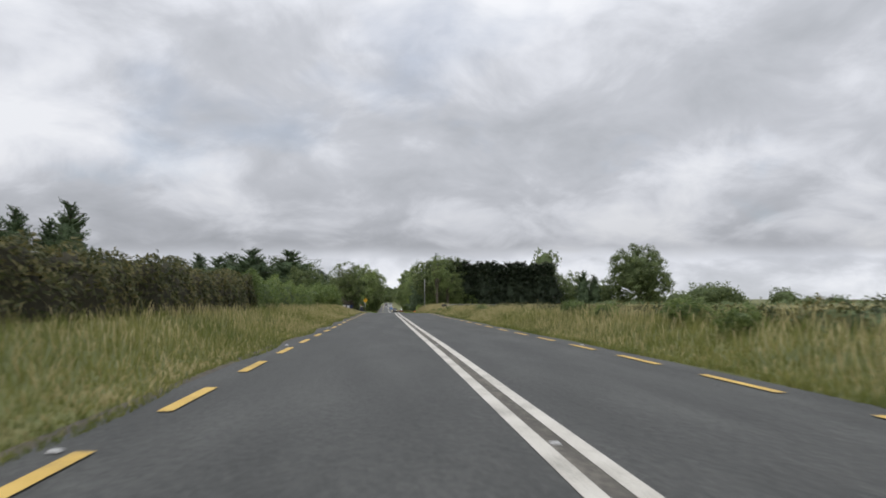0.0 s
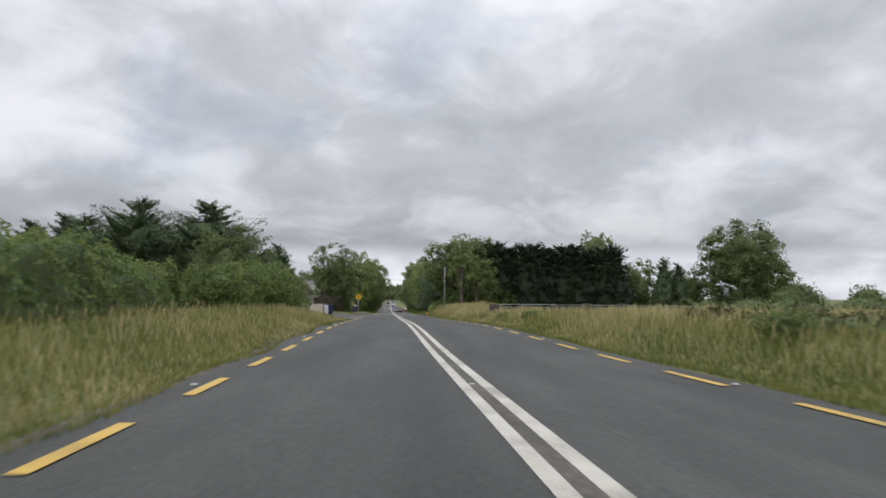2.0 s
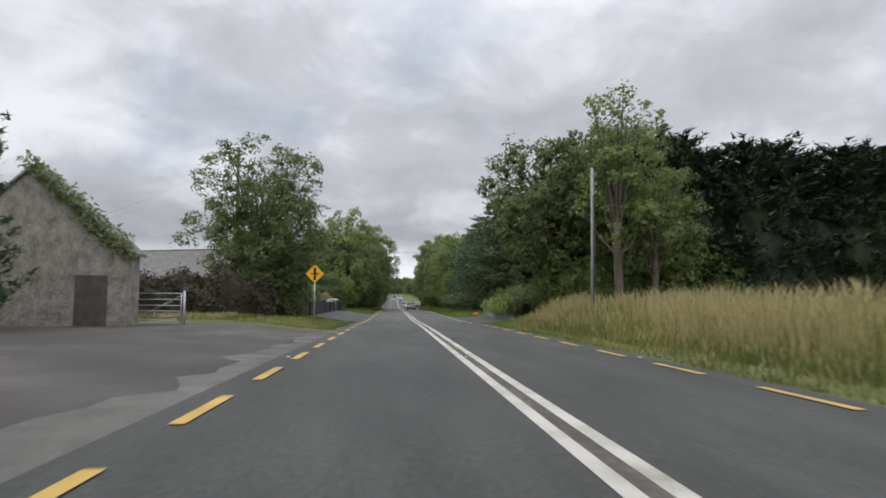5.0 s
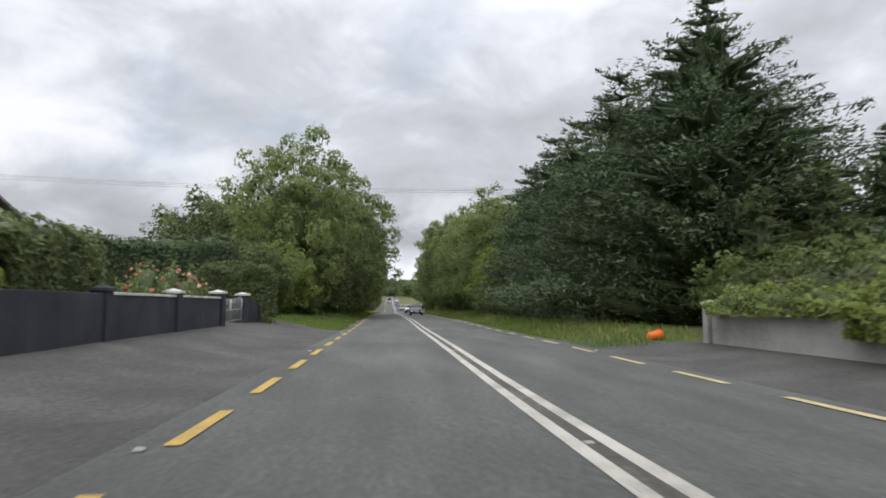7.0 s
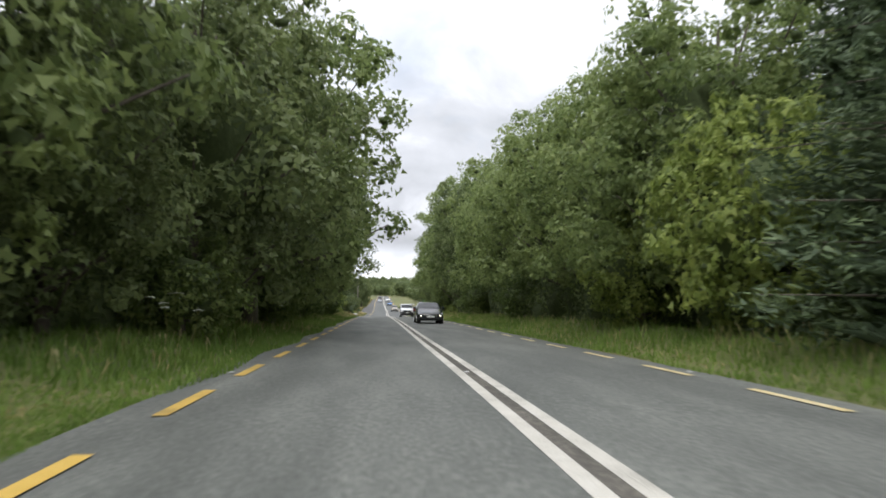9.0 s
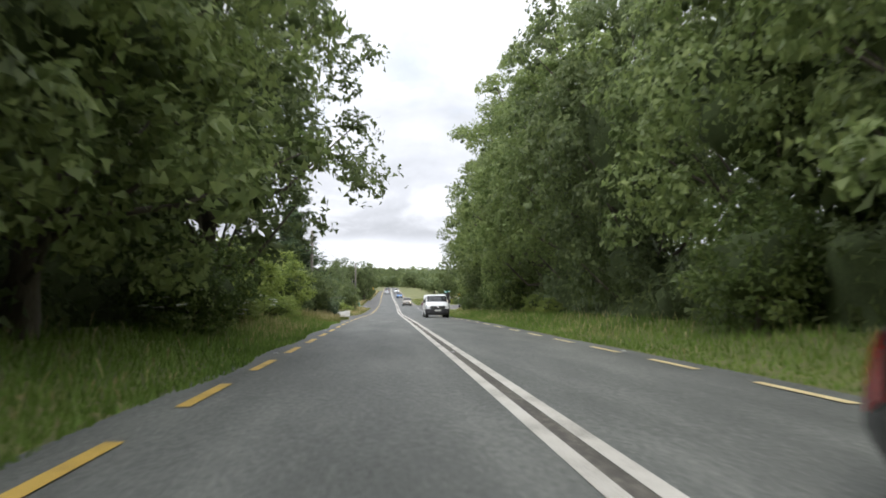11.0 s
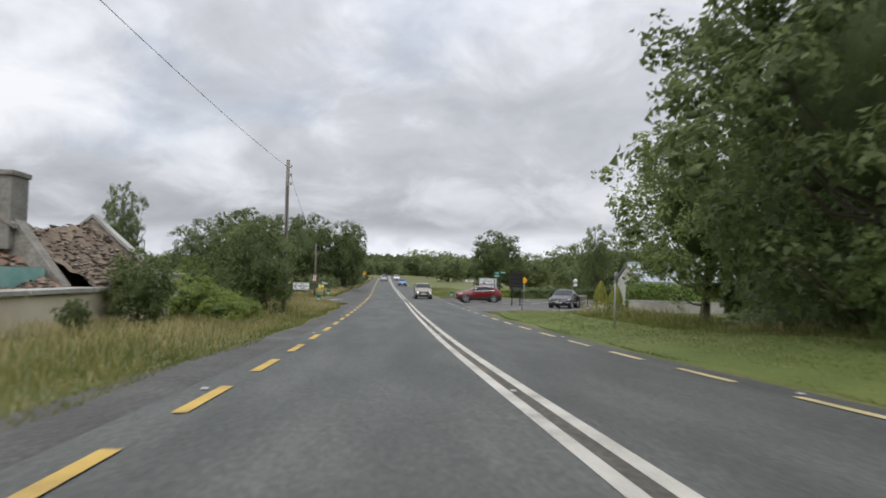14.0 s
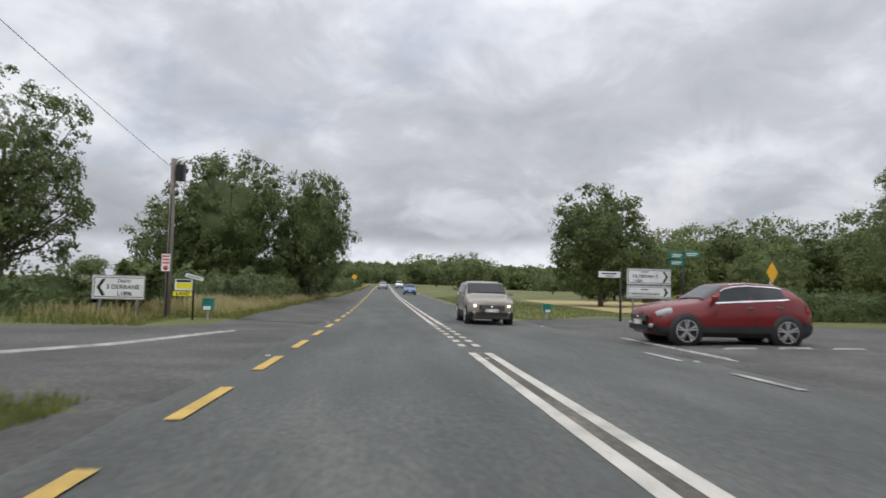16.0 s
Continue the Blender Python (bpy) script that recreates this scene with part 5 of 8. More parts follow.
def box_part(name, parent, mat, x0, x1, y0, y1, z0, z1, label="", bevel=0.0):
    bm = bmesh.new()
    slab(bm, x0, x1, y0, y1, z0, z1)
    if bevel:
        bmesh.ops.bevel(bm, geom=bm.edges[:], offset=bevel, segments=2, affect="EDGES", profile=0.5)
    return part(name, bm, parent, label, mat)


def tube_part(name, parent, mat, points, radii, sides=10, label=""):
    v, f = tube(points, radii if hasattr(radii, "__len__") else [radii] * len(points), sides)
    n = len(points)
    caps = [np.arange(sides)[::-1][None], (np.arange(sides) + (n - 1) * sides)[None]]
    return part(name, mesh_from(name, v, [f, *caps], mat, smooth_faces=False), parent, label)


def prism(name, parent, mat, outline, y0, y1, label="", axis="y"):
    """An outline in (x, z) pulled from y0 to y1."""
    bm = bmesh.new()
    rings = [[bm.verts.new((x, y, z)) for x, z in outline] for y in (y0, y1)]
    bm.faces.new(rings[0])
    bm.faces.new(rings[1][::-1])
    n = len(outline)
    for i in range(n):
        bm.faces.new((rings[0][i], rings[1][i], rings[1][(i + 1) % n], rings[0][(i + 1) % n]))
    bmesh.ops.recalc_face_normals(bm, faces=bm.faces)
    return part(name, bm, parent, label, mat)


def text_part(name, parent, mat, words, size, m, label=""):
    c = bpy.data.curves.new(name, "FONT")
    c.body, c.size, c.align_x, c.align_y, c.extrude, c.offset = words, size, "CENTER", "CENTER", 0.002, size * 0.018
    tmp = bpy.data.objects.new("lettering", c)
    scene.collection.objects.link(tmp)
    me = bpy.data.meshes.new_from_object(tmp.evaluated_get(bpy.context.evaluated_depsgraph_get()))
    bpy.data.objects.remove(tmp)
    me.materials.clear()
    me.materials.append(mat)
    ob = part(name, me, parent, label)
    ob.matrix_basis = m
    return ob


M_STEEL = material("galvanised_steel", (0.42, 0.43, 0.44), (0.28, 0.29, 0.30), (0.55, 0.56, 0.57), rough=0.5, metal=0.7, scale=3, fine=30, bump=0.1)
M_SIGN_WHITE = material("sign_white", (0.72, 0.73, 0.73), rough=0.4, scale=2, fine=20, bump=0, fac=3)
M_SIGN_YELLOW = material("sign_amber", (0.82, 0.42, 0.02), (0.72, 0.36, 0.02), (0.86, 0.47, 0.03), rough=0.4, scale=2, fine=20, bump=0)
M_SIGN_LEMON = material("sign_lemon", (0.75, 0.70, 0.04), rough=0.4, scale=2, fine=20, bump=0, fac=3)
M_SIGN_GREEN = material("sign_green", (0.02, 0.20, 0.15), rough=0.4, scale=2, fine=20, bump=0, fac=2)
M_SIGN_GREY = material("sign_grey", (0.30, 0.31, 0.31), rough=0.5, scale=2, fine=20, bump=0, fac=2)
M_BLACK = material("black_paint", (0.02, 0.02, 0.021), rough=0.45, scale=2, fine=30, bump=0.05)
M_RED = material("red_print", (0.55, 0.06, 0.05), rough=0.5, scale=2, fine=20, bump=0)
M_RENDER_WHITE = material("whitewashed_render", (0.66, 0.65, 0.60), (0.50, 0.49, 0.44), (0.72, 0.71, 0.67), rough=0.9, scale=0.8, fine=14, bump=0.25, fac=1.5)
M_RENDER_CREAM = material("cream_render", (0.62, 0.55, 0.43), (0.42, 0.38, 0.30), (0.72, 0.65, 0.52), rough=0.9, scale=0.9, fine=30, bump=0.5, fac=1.3)
M_RENDER_DARK = material("dark_grey_paint", (0.045, 0.048, 0.060), (0.025, 0.027, 0.034), (0.075, 0.08, 0.095), rough=0.75, scale=1.0, fine=25, bump=0.4)
M_CONCRETE = material("weathered_concrete", (0.36, 0.35, 0.32), (0.19, 0.185, 0.16), (0.50, 0.49, 0.46), rough=0.9, scale=0.9, fine=22, bump=0.6)
M_STONE = material("rubble_stone", (0.27, 0.25, 0.22), (0.13, 0.12, 0.10), (0.42, 0.40, 0.36), rough=0.9, scale=2.2, fine=9, bump=1.5)
M_OLD_STONE = material("weathered_dark_stone", (0.235, 0.225, 0.20), (0.11, 0.105, 0.092), (0.37, 0.36, 0.33), rough=0.95, scale=1.1, fine=10, bump=1.0, fac=1.2)
M_BROWN_RUBBLE = material("brown_rubble", (0.185, 0.14, 0.10), (0.085, 0.065, 0.05), (0.30, 0.245, 0.19), rough=0.95, scale=1.6, fine=8, bump=1.5)
M_BRICKY = material("red_rubble", (0.28, 0.17, 0.12), (0.14, 0.09, 0.07), (0.42, 0.30, 0.22), rough=0.95, scale=1.5, fine=7, bump=1.5)
M_SLATE = material("roof_slate", (0.175, 0.168, 0.16), (0.11, 0.106, 0.10), (0.26, 0.25, 0.24), rough=0.7, scale=1.2, fine=12, bump=0.6, stretch=(1, 3, 3))
M_METAL_ROOF = material("ribbed_metal_roof", (0.34, 0.37, 0.40), (0.24, 0.26, 0.29), (0.45, 0.48, 0.51), rough=0.45, metal=0.3, scale=0.8, fine=15, bump=0.1)
M_GLASS_DARK = material("dark_window_glass", (0.03, 0.035, 0.04), rough=0.08, spec=0.7, scale=1, fine=5, bump=0)
M_FRAME = material("painted_frame", (0.10, 0.085, 0.075), rough=0.6, scale=3, fine=30, bump=0.1)
M_TEAL = material("green_plastic", (0.02, 0.22, 0.17), rough=0.45, scale=2, fine=20, bump=0)
M_NAVY = material("navy_plastic", (0.025, 0.04, 0.11), rough=0.45, scale=2, fine=20, bump=0.05)
M_ORANGE = material("orange_plastic", (0.80, 0.16, 0.02), (0.5, 0.09, 0.01), (0.85, 0.25, 0.05), rough=0.5, scale=4, fine=20, bump=0.05)
M_CABLE = material("cable_rubber", (0.03, 0.03, 0.032), rough=0.6, scale=3, fine=20, bump=0)


def at_spot(u, y, turn=0.0, h=0.0):
    return Matrix.Translation(spot(u, y, h)) @ Matrix.Rotation(radians(turn), 4, "Z")


def over_road(u, y, turn=0.0, level=None):
    """A pose whose z = 0 is the road's height at y, or at level."""
    return Matrix.Translation((u + float(road_x(y)), y, float(road_z(level or y)))) @ Matrix.Rotation(radians(turn), 4, "Z")


# -- poles and wires --
def utility_pole(u, y, top, label="weathered grey wooden utility pole beside the road", box=False, arm=True, mat=None, r=0.15):
    ob = thing("utility_pole", label, "pole", over_road(u, y))
    g = float(land(*spot(u, y)[:2])) - float(road_z(y))
    tube_part("shaft", ob, mat or M_WOOD_POLE, [(0, 0, g - 0.4), (0.02, 0, (g + top) / 2), (0, 0, top)], [r, r * 0.85, r * 0.68], 12)
    for k, z in enumerate((top - 0.35, top - 0.75, top - 1.15)):
        tube_part("insulator", ob, M_CONCRETE, [(0.10, 0, z), (0.16, 0, z), (0.16, 0, z + 0.06), (0.16, 0, z + 0.12)], [0.02, 0.035, 0.045, 0.03], 8)
    if arm:
        tube_part("conduit", ob, M_CABLE, [(0.02, -0.14, g), (0.02, -0.12, top - 1.2)], 0.018, 6)
    if box:
        box_part("transformer", ob, M_BLACK, 0.12, 0.38, -0.16, 0.16, top - 0.75, top - 0.2, bevel=0.02)
    return Vector((u + float(road_x(y)), y, float(road_z(y)) + top - 0.35))


def cable(a, b, sag, label="thin black cable hanging between poles", r=0.005):
    a, b = Vector(a), Vector(b)
    ps = [a.lerp(b, k / 14) + Vector((0, 0, -sag * 4 * (k / 14) * (1 - k / 14))) for k in range(15)]
    v, f = tube([p[:] for p in ps], [r] * 15, 5)
    return tagged(new("overhead_cable", mesh_from("overhead_cable", v, f, M_CABLE)), label, "cable")


p_a = utility_pole(-12.23, 158.2, 11.4, "dark wooden utility pole beside an ash tree")
p_b = utility_pole(-7.7, 160.6, 9.0, r=0.12)
M_PALE_POLE = material("pale_weathered_pole", (0.34, 0.335, 0.32), (0.20, 0.195, 0.185), (0.46, 0.455, 0.44), scale=1.5, fine=30, stretch=(1, 1, 0.08))
p_r = utility_pole(7.1, 140.6, 7.2, "pale grey pole in long roadside grass", mat=M_PALE_POLE, r=0.09)
p_c = utility_pole(-6.65, 294, 6.3, r=0.12)
p_d = utility_pole(-6.3, 345, 7.3, r=0.115)
p_e = utility_pole(-9.0, 382.3, 5.5, "leaning wooden utility pole with a dark box", True, r=0.11)
cable(p_c + Vector((-3, -40, 3)), p_c, 0.4)
cable(p_d, p_e, 0.25, r=0.007)
cable(p_c, p_d, 0.7, r=0.007)
cable(p_c + Vector((0, 0, -0.4)), Vector((-19, 330, -2.2)), 0.3)
for dz, dy in ((0, 0), (0.16, 0.3), (0.3, 0.6)):
    cable(over_road(-24, 194 + dy).translation + Vector((0, 0, 7.9 + dz)), over_road(16, 194 + dy).translation + Vector((0, 0, 8.0 + dz)), 0.5)
cable(p_a, p_b, 0.4)
cable(p_a, over_road(-40, 176).translation + Vector((0, 0, 5.5)), 0.6)


# -- road signs --
def warning_sign(u, y, centre, half, label, mark=True, turn=0.0, post=0.04):
    ob = thing("warning_sign", label, "road sign", over_road(u, y, turn))
    g = float(bank(u, y)) - 0.2
    tube_part("post", ob, M_STEEL, [(0, 0.05, g), (0, 0.05, centre + half * 0.6)], post, 10)
    bm = bmesh.new()
    slab(bm, -half * 0.7071, half * 0.7071, -0.006, 0.006, -half * 0.7071, half * 0.7071)
    bmesh.ops.bevel(bm, geom=[e for e in bm.edges if abs(e.verts[0].co.y - e.verts[1].co.y) > 0.001], offset=0.05, segments=3, affect="EDGES", profile=0.5)
    bmesh.ops.rotate(bm, verts=bm.verts, cent=(0, 0, 0), matrix=Matrix.Rotation(radians(45), 3, "Y"))
    plate = part("plate", bm, ob, "amber diamond plate", M_SIGN_YELLOW)
    plate.location = (0, -0.01, centre)
    if mark:
        box_part("symbol", plate, M_BLACK, -0.065, 0.065, -0.012, -0.007, -half * 0.66, half * 0.66, "black bar")
        box_part("symbol", plate, M_BLACK, -half * 0.46, half * 0.46, -0.0125, -0.0075, -0.03, 0.03, "thin black bar")
        box_part("small_plate", ob, M_SIGN_WHITE, -0.03, 0.03, 0.0, 0.012, centre - half - 0.42, centre - half - 0.06, "pale sticker strip")
    return ob


warning_sign(-5.75, 148.65, 2.80, 0.50, "amber diamond crossroads warning sign on a steel post")
warning_sign(13.05, 383.4, 2.25, 0.42, "amber diamond sign turned to a side road", False, 30)
warning_sign(-6.4, 470, 2.4, 0.5, "distant amber diamond warning sign", False)


def board(name, ob, x0, x1, z0, z1, arrow, lines, border=M_BLACK):
    """A white direction panel with a dark frame line, an arrowhead and its lettering."""
    p = box_part(name, ob, M_SIGN_GREY, x0, x1, -0.01, 0.015, z0, z1, bevel=0.004)
    box_part("face", p, M_SIGN_WHITE, x0 + 0.035, x1 - 0.035, -0.014, -0.0095, z0 + 0.035, z1 - 0.035)
    t = 0.022
    for a, b, c, d in ((x0 + 0.07, x1 - 0.07, z0 + 0.07, z0 + 0.07 + t), (x0 + 0.07, x1 - 0.07, z1 - 0.07 - t, z1 - 0.07), (x0 + 0.07, x0 + 0.07 + t, z0 + 0.07, z1 - 0.07), (x1 - 0.07 - t, x1 - 0.09, z0 + 0.07, z1 - 0.07)):
        box_part("border", p, border, a, b, -0.017, -0.0135, c, d)
    zc, h = (z0 + z1) / 2, (z1 - z0) / 2 - 0.12
    tip = x0 + 0.15 if arrow < 0 else x1 - 0.15
    back = tip - arrow * h * 0.62
    w = 0.11 * -arrow
    prism("arrowhead", p, M_BLACK, [(tip, zc), (back, zc + h), (back + w, zc + h), (tip + w, zc), (back + w, zc - h), (back, zc - h)], -0.017, -0.0135)
    for words, size, x, z in lines:
        if words:
            text_part("lettering", p, M_BLACK, words, size, Matrix.Translation((x, -0.0155, z)) @ Matrix.Rotation(radians(90), 4, "X"))
        else:
            box_part("lettering", p, M_BLACK, x - size * 3, x + size * 3, -0.0165, -0.0138, z - size * 0.3, z + size * 0.3)
    return p


def sign_posts(ob, xs, top, g, r=0.04, mat=None):
    for x in xs:
        tube_part("post", ob, mat or M_STEEL, [(x, 0.06, g - 0.3), (x, 0.06, top)], r, 10)


ob = thing("direction_sign", "white direction sign with black lettering on two steel posts", "road sign", over_road(-10.27, 381.5))
board("panel", ob, -0.82, 0.82, 0.72, 1.50, -1, [("Doirin", 0.16, 0.18, 1.315), ("3 DERRANE", 0.20, 0.14, 1.12), ("L1806", 0.19, 0.20, 0.905)])
sign_posts(ob, (-0.58, 0.58), 1.4, 0.35)
ob = thing("direction_sign", "white two-panel direction sign facing the crossroads", "road sign", over_road(9.65, 387))
board("panel", ob, -1.0, 1.0, 1.72, 2.42, 1, [("", 0.06, -0.2, 2.27), ("KILTEEVAN  2", 0.185, -0.18, 2.08), ("L1806", 0.165, -0.5, 1.88)])
board("panel", ob, -1.0, 1.0, 1.12, 1.69, 1, [("", 0.06, -0.2, 1.51), ("KNOCKCROGHERY", 0.15, -0.17, 1.31)])
sign_posts(ob, (-0.7, 0.7), 2.35, 0.05)
ob = thing("fingerpost", "green tourist fingerpost on a black pole", "road sign", over_road(10.85, 386.2))
tube_part("post", ob, M_BLACK, [(0, 0.05, -0.2), (0, 0.05, 3.15)], 0.045, 10)
for x0, x1, z in ((-0.62, -0.03, 2.86), (0.03, 0.68, 2.93), (-0.62, -0.03, 2.55)):
    a = box_part("arm", ob, M_SIGN_GREEN, x0, x1, -0.012, 0.012, z, z + 0.24, bevel=0.008)
    box_part("lettering", a, M_SIGN_WHITE, x0 + 0.08, x1 - 0.08, -0.017, -0.0125, z + 0.13, z + 0.17)
    box_part("lettering", a, M_SIGN_WHITE, x0 + 0.08, x1 - 0.14, -0.017, -0.0125, z + 0.06, z + 0.09)
ob = thing("fingerpost", "white fingerpost with unreadable lettering on a thin post", "road sign", over_road(7.85, 385.5))
tube_part("post", ob, M_BLACK, [(0, 0.05, -0.2), (0, 0.05, 0.45), (0, 0.05, 2.35)], [0.055, 0.05, 0.03], 10)
a = box_part("arm", ob, M_SIGN_WHITE, -0.95, -0.03, -0.012, 0.012, 1.95, 2.2, bevel=0.02)
box_part("lettering", a, M_BLACK, -0.82, -0.2, -0.017, -0.0125, 2.09, 2.14)
box_part("lettering", a, M_BLACK, -0.65, -0.35, -0.017, -0.0125, 2.0, 2.03)
# sale boards and notices
ob = thing("sale_board", "yellow and black land sale board on a dark post", "sign board", over_road(-8.0, 381.6))
tube_part("post", ob, M_BLACK, [(0.03, 0.05, 0.1), (0.03, 0.05, 1.52)], 0.03, 8)
a = box_part("panel", ob, M_SIGN_WHITE, -0.55, 0.0, -0.012, 0.012, 1.06, 1.42)
box_part("banner", a, M_SIGN_LEMON, -0.5, 0.0, -0.018, -0.0125, 1.12, 1.30, "yellow printed band")
box_part("lettering", a, M_BLACK, -0.5, -0.05, -0.018, -0.0125, 1.33, 1.40)
b = box_part("lower_panel", ob, M_SIGN_LEMON, -0.60, 0.0, -0.012, 0.012, 0.88, 1.03, "yellow lower panel")
text_part("lettering", b, M_BLACK, "LAND", 0.16, Matrix.Translation((-0.29, -0.0145, 0.955)) @ Matrix.Rotation(radians(90), 4, "X"))
a = box_part("strip", ob, M_SIGN_WHITE, -0.28, 0.30, -0.02, -0.008, -0.06, 0.06, "tilted white strip with grey print")
a.matrix_basis = Matrix.Translation((0.05, -0.005, 1.5)) @ Matrix.Rotation(radians(14), 4, "Y")
box_part("lettering", a, M_SIGN_GREY, -0.22, 0.22, -0.026, -0.0205, -0.02, 0.02)
ob = thing("notice", "white notice with red print on a pole", "sign board", over_road(-9.0, 382.0))
a = box_part("sheet", ob, M_SIGN_WHITE, -0.14, 0.14, -0.012, 0.0, 1.68, 2.25)
for k in range(3):
    box_part("lettering", a, M_RED, -0.11, 0.11, -0.016, -0.0125, 2.15 - k * 0.11, 2.2 - k * 0.11)
tube_part("emblem", a, M_RED, [(0, -0.0125, 1.79), (0, -0.016, 1.79)], 0.08, 16)


def litter_bin(u, y, h, label):
    ob = thing("small_bin", label, "bin", over_road(u, y))
    g = float(bank(u, y))
    box_part("stand", ob, M_STEEL, -0.03, 0.03, -0.03, 0.03, g - 0.1, h)
    box_part("body", ob, M_TEAL, -0.17, 0.17, -0.14, 0.14, h, h + 0.36, bevel=0.02)
    box_part("lid", ob, M_TEAL, -0.19, 0.19, -0.16, 0.16, h + 0.365, h + 0.40, bevel=0.01)
    box_part("sticker", ob, M_SIGN_WHITE, -0.12, 0.12, -0.146, -0.1405, h + 0.02, h + 0.14)


litter_bin(-7.55, 381.9, 0.42, "green and white box on a short stand in long grass")
litter_bin(-6.6, 363.2, 0.35, "green box on a short stand in long grass")
litter_bin(5.8, 389.5, 0.35, "green and white box on a short stand beside the road")


def round_sign(u, y, top, label, face=None, turn=0.0):
    ob = thing("traffic_sign", label, "road sign", over_road(u, y, turn))
    tube_part("post", ob, M_STEEL if face is None else M_BLACK, [(0, 0.04, -0.2), (0, 0.04, top)], 0.035, 8)
    tube_part("disc", ob, M_SIGN_GREY if face is None else M_SIGN_WHITE, [(0, -0.012, top - 0.2), (0, 0.0, top - 0.2)], 0.24, 20)
    if face is not None:
        for a_ in (38,):
            bar = box_part("stripe", ob, M_BLACK, -0.2, 0.2, -0.016, -0.0125, -0.03, 0.03)
            bar.matrix_basis = pose(0, -0.001 * (a_ > 0), top - 0.2, 0, a_, 0)
        box_part("plate", ob, M_SIGN_WHITE, -0.2, 0.2, -0.01, 0.0, top - 0.75, top - 0.48)


round_sign(7.2, 338.5, 2.25, "back of a round sign on a steel post in mown grass", turn=52)
round_sign(18.8, 384, 2.5, "round speed sign on a black post", True)
for u, y in ((-11.0, 367.9), (-13.9, 375)):
    round_sign(u, y, 2.05, "round white sign on a post beside a side road", True, 62)

# -- black notice board, chain posts, pillar --
ob = thing("notice_board", "black notice board on two square posts in gravel", "sign board", over_road(9.2, 368.6, -6))
for x in (-0.34, 0.34):
    box_part("post", ob, M_BLACK, x - 0.045, x + 0.045, -0.045, 0.045, -0.1, 1.5)
p = box_part("panel", ob, M_BLACK, -0.56, 0.56, -0.05, 0.05, 1.45, 2.82, bevel=0.01)
box_part("frame", p, M_SIGN_GREY, -0.5, 0.5, -0.056, -0.0505, 1.52, 1.545)
for z in (1.75, 2.1, 2.45):
    box_part("rail", p, M_FRAME, -0.5, 0.5, -0.056, -0.0505, z, z + 0.02)
for k, (u, y) in enumerate(((7.6, 358.2), (10.6, 359.8), (13.4, 362.2))):
    ob = thing("chain_post", "short black post carrying a hanging chain", "post", over_road(u, y), group="chain posts")
    tube_part("shaft", ob, M_BLACK, [(0, 0, -0.1), (0, 0, 0.85)], 0.03, 8)
    tube_part("knob", ob, M_BLACK, [(0, 0, 0.85), (0, 0, 0.88), (0, 0, 0.93)], [0.03, 0.045, 0.015], 8)
for (u0, y0), (u1, y1) in (((7.6, 358.2), (10.6, 359.8)), ((10.6, 359.8), (13.4, 362.2)), ((13.4, 362.2), (14.9, 363.6))):
    a, b = over_road(u0, y0).translation + Vector((0, 0, 0.8)), over_road(u1, y1).translation + Vector((0, 0, 0.8))
    v, f = tube([(a.lerp(b, t) - Vector((0, 0, 0.8 * t * (1 - t))))[:] for t in np.linspace(0, 1, 9)], [0.018] * 9, 5)
    tagged(new("hanging_chain", mesh_from("hanging_chain", v, f, M_STEEL)), "pale hanging chain between short posts", "chain", "hanging chains")
ob = thing("gate_pillar", "stone gate pillar with a flat cap", "pillar", over_road(14.3, 366.6))
box_part("shaft", ob, M_STONE, -0.25, 0.25, -0.25, 0.25, -0.1, 0.95, bevel=0.03)
box_part("cap", ob, M_CONCRETE, -0.32, 0.32, -0.32, 0.32, 0.953, 1.07, bevel=0.02)
ob = thing("garden_wall", "low concrete garden wall under a laurel hedge", "wall", over_road(19.0, 358.9, -17))
box_part("wall", ob, M_CONCRETE, -3.4, 3.4, -0.12, 0.12, -0.2, 0.85, bevel=0.02)
box_part("coping", ob, M_CONCRETE, -3.45, 3.45, -0.16, 0.16, 0.853, 0.92, bevel=0.01)
ob = thing("rockery_wall", "low rough stone border wall", "wall", over_road(14.6, 362.4, 10))
for k in range(14):
    a = box_part("stone", ob, M_STONE, -0.16, 0.16, -0.15, 0.15, -0.14, 0.14, bevel=0.05)
    a.matrix_basis = pose(-1.3 + 0.2 * k, 0.1 * math.sin(k * 2), 0.12 + 0.16 * (k % 2), 11 * k, 7 * k, 23 * k)
def topiary():
    """A clipped bullet-shaped conifer: a dense leafy shell."""
    rng = np.random.default_rng(21)
    ob = thing("topiary", "clipped yellow-green conifer in a garden", "bush")
    n, h, w = 3000, 1.9, 1.2
    a, q = rng.uniform(0, 6.283, n), rng.beta(1.0, 1.25, n)
    r = w / 2 * (1 - q**2.0) ** 0.8 * (0.9 + 0.1 * np.minimum(q * 8, 1)) * (1 + 0.04 * np.sin(a * 3 + q * 9))
    out = unit(np.stack([np.cos(a), np.sin(a), 0.3 + 0.9 * q], -1))
    v, f = leaves(np.stack([np.cos(a) * r, np.sin(a) * r, q * h], -1) + out * rng.normal(0, 0.015, (n, 1)), out, 0.085, rng, -0.2)
    part("foliage", mesh_from("foliage", v, f, M_TOPIARY), ob)
    qs = np.linspace(0, 0.985, 10)
    v, f = tube([(0, 0, x * h * 0.98) for x in qs], [w / 2 * 0.93 * (1 - x**2) ** 0.8 for x in qs], 14)
    part("core", mesh_from("core", v, f, M_TOPIARY, smooth_faces=True), ob)
    return ob


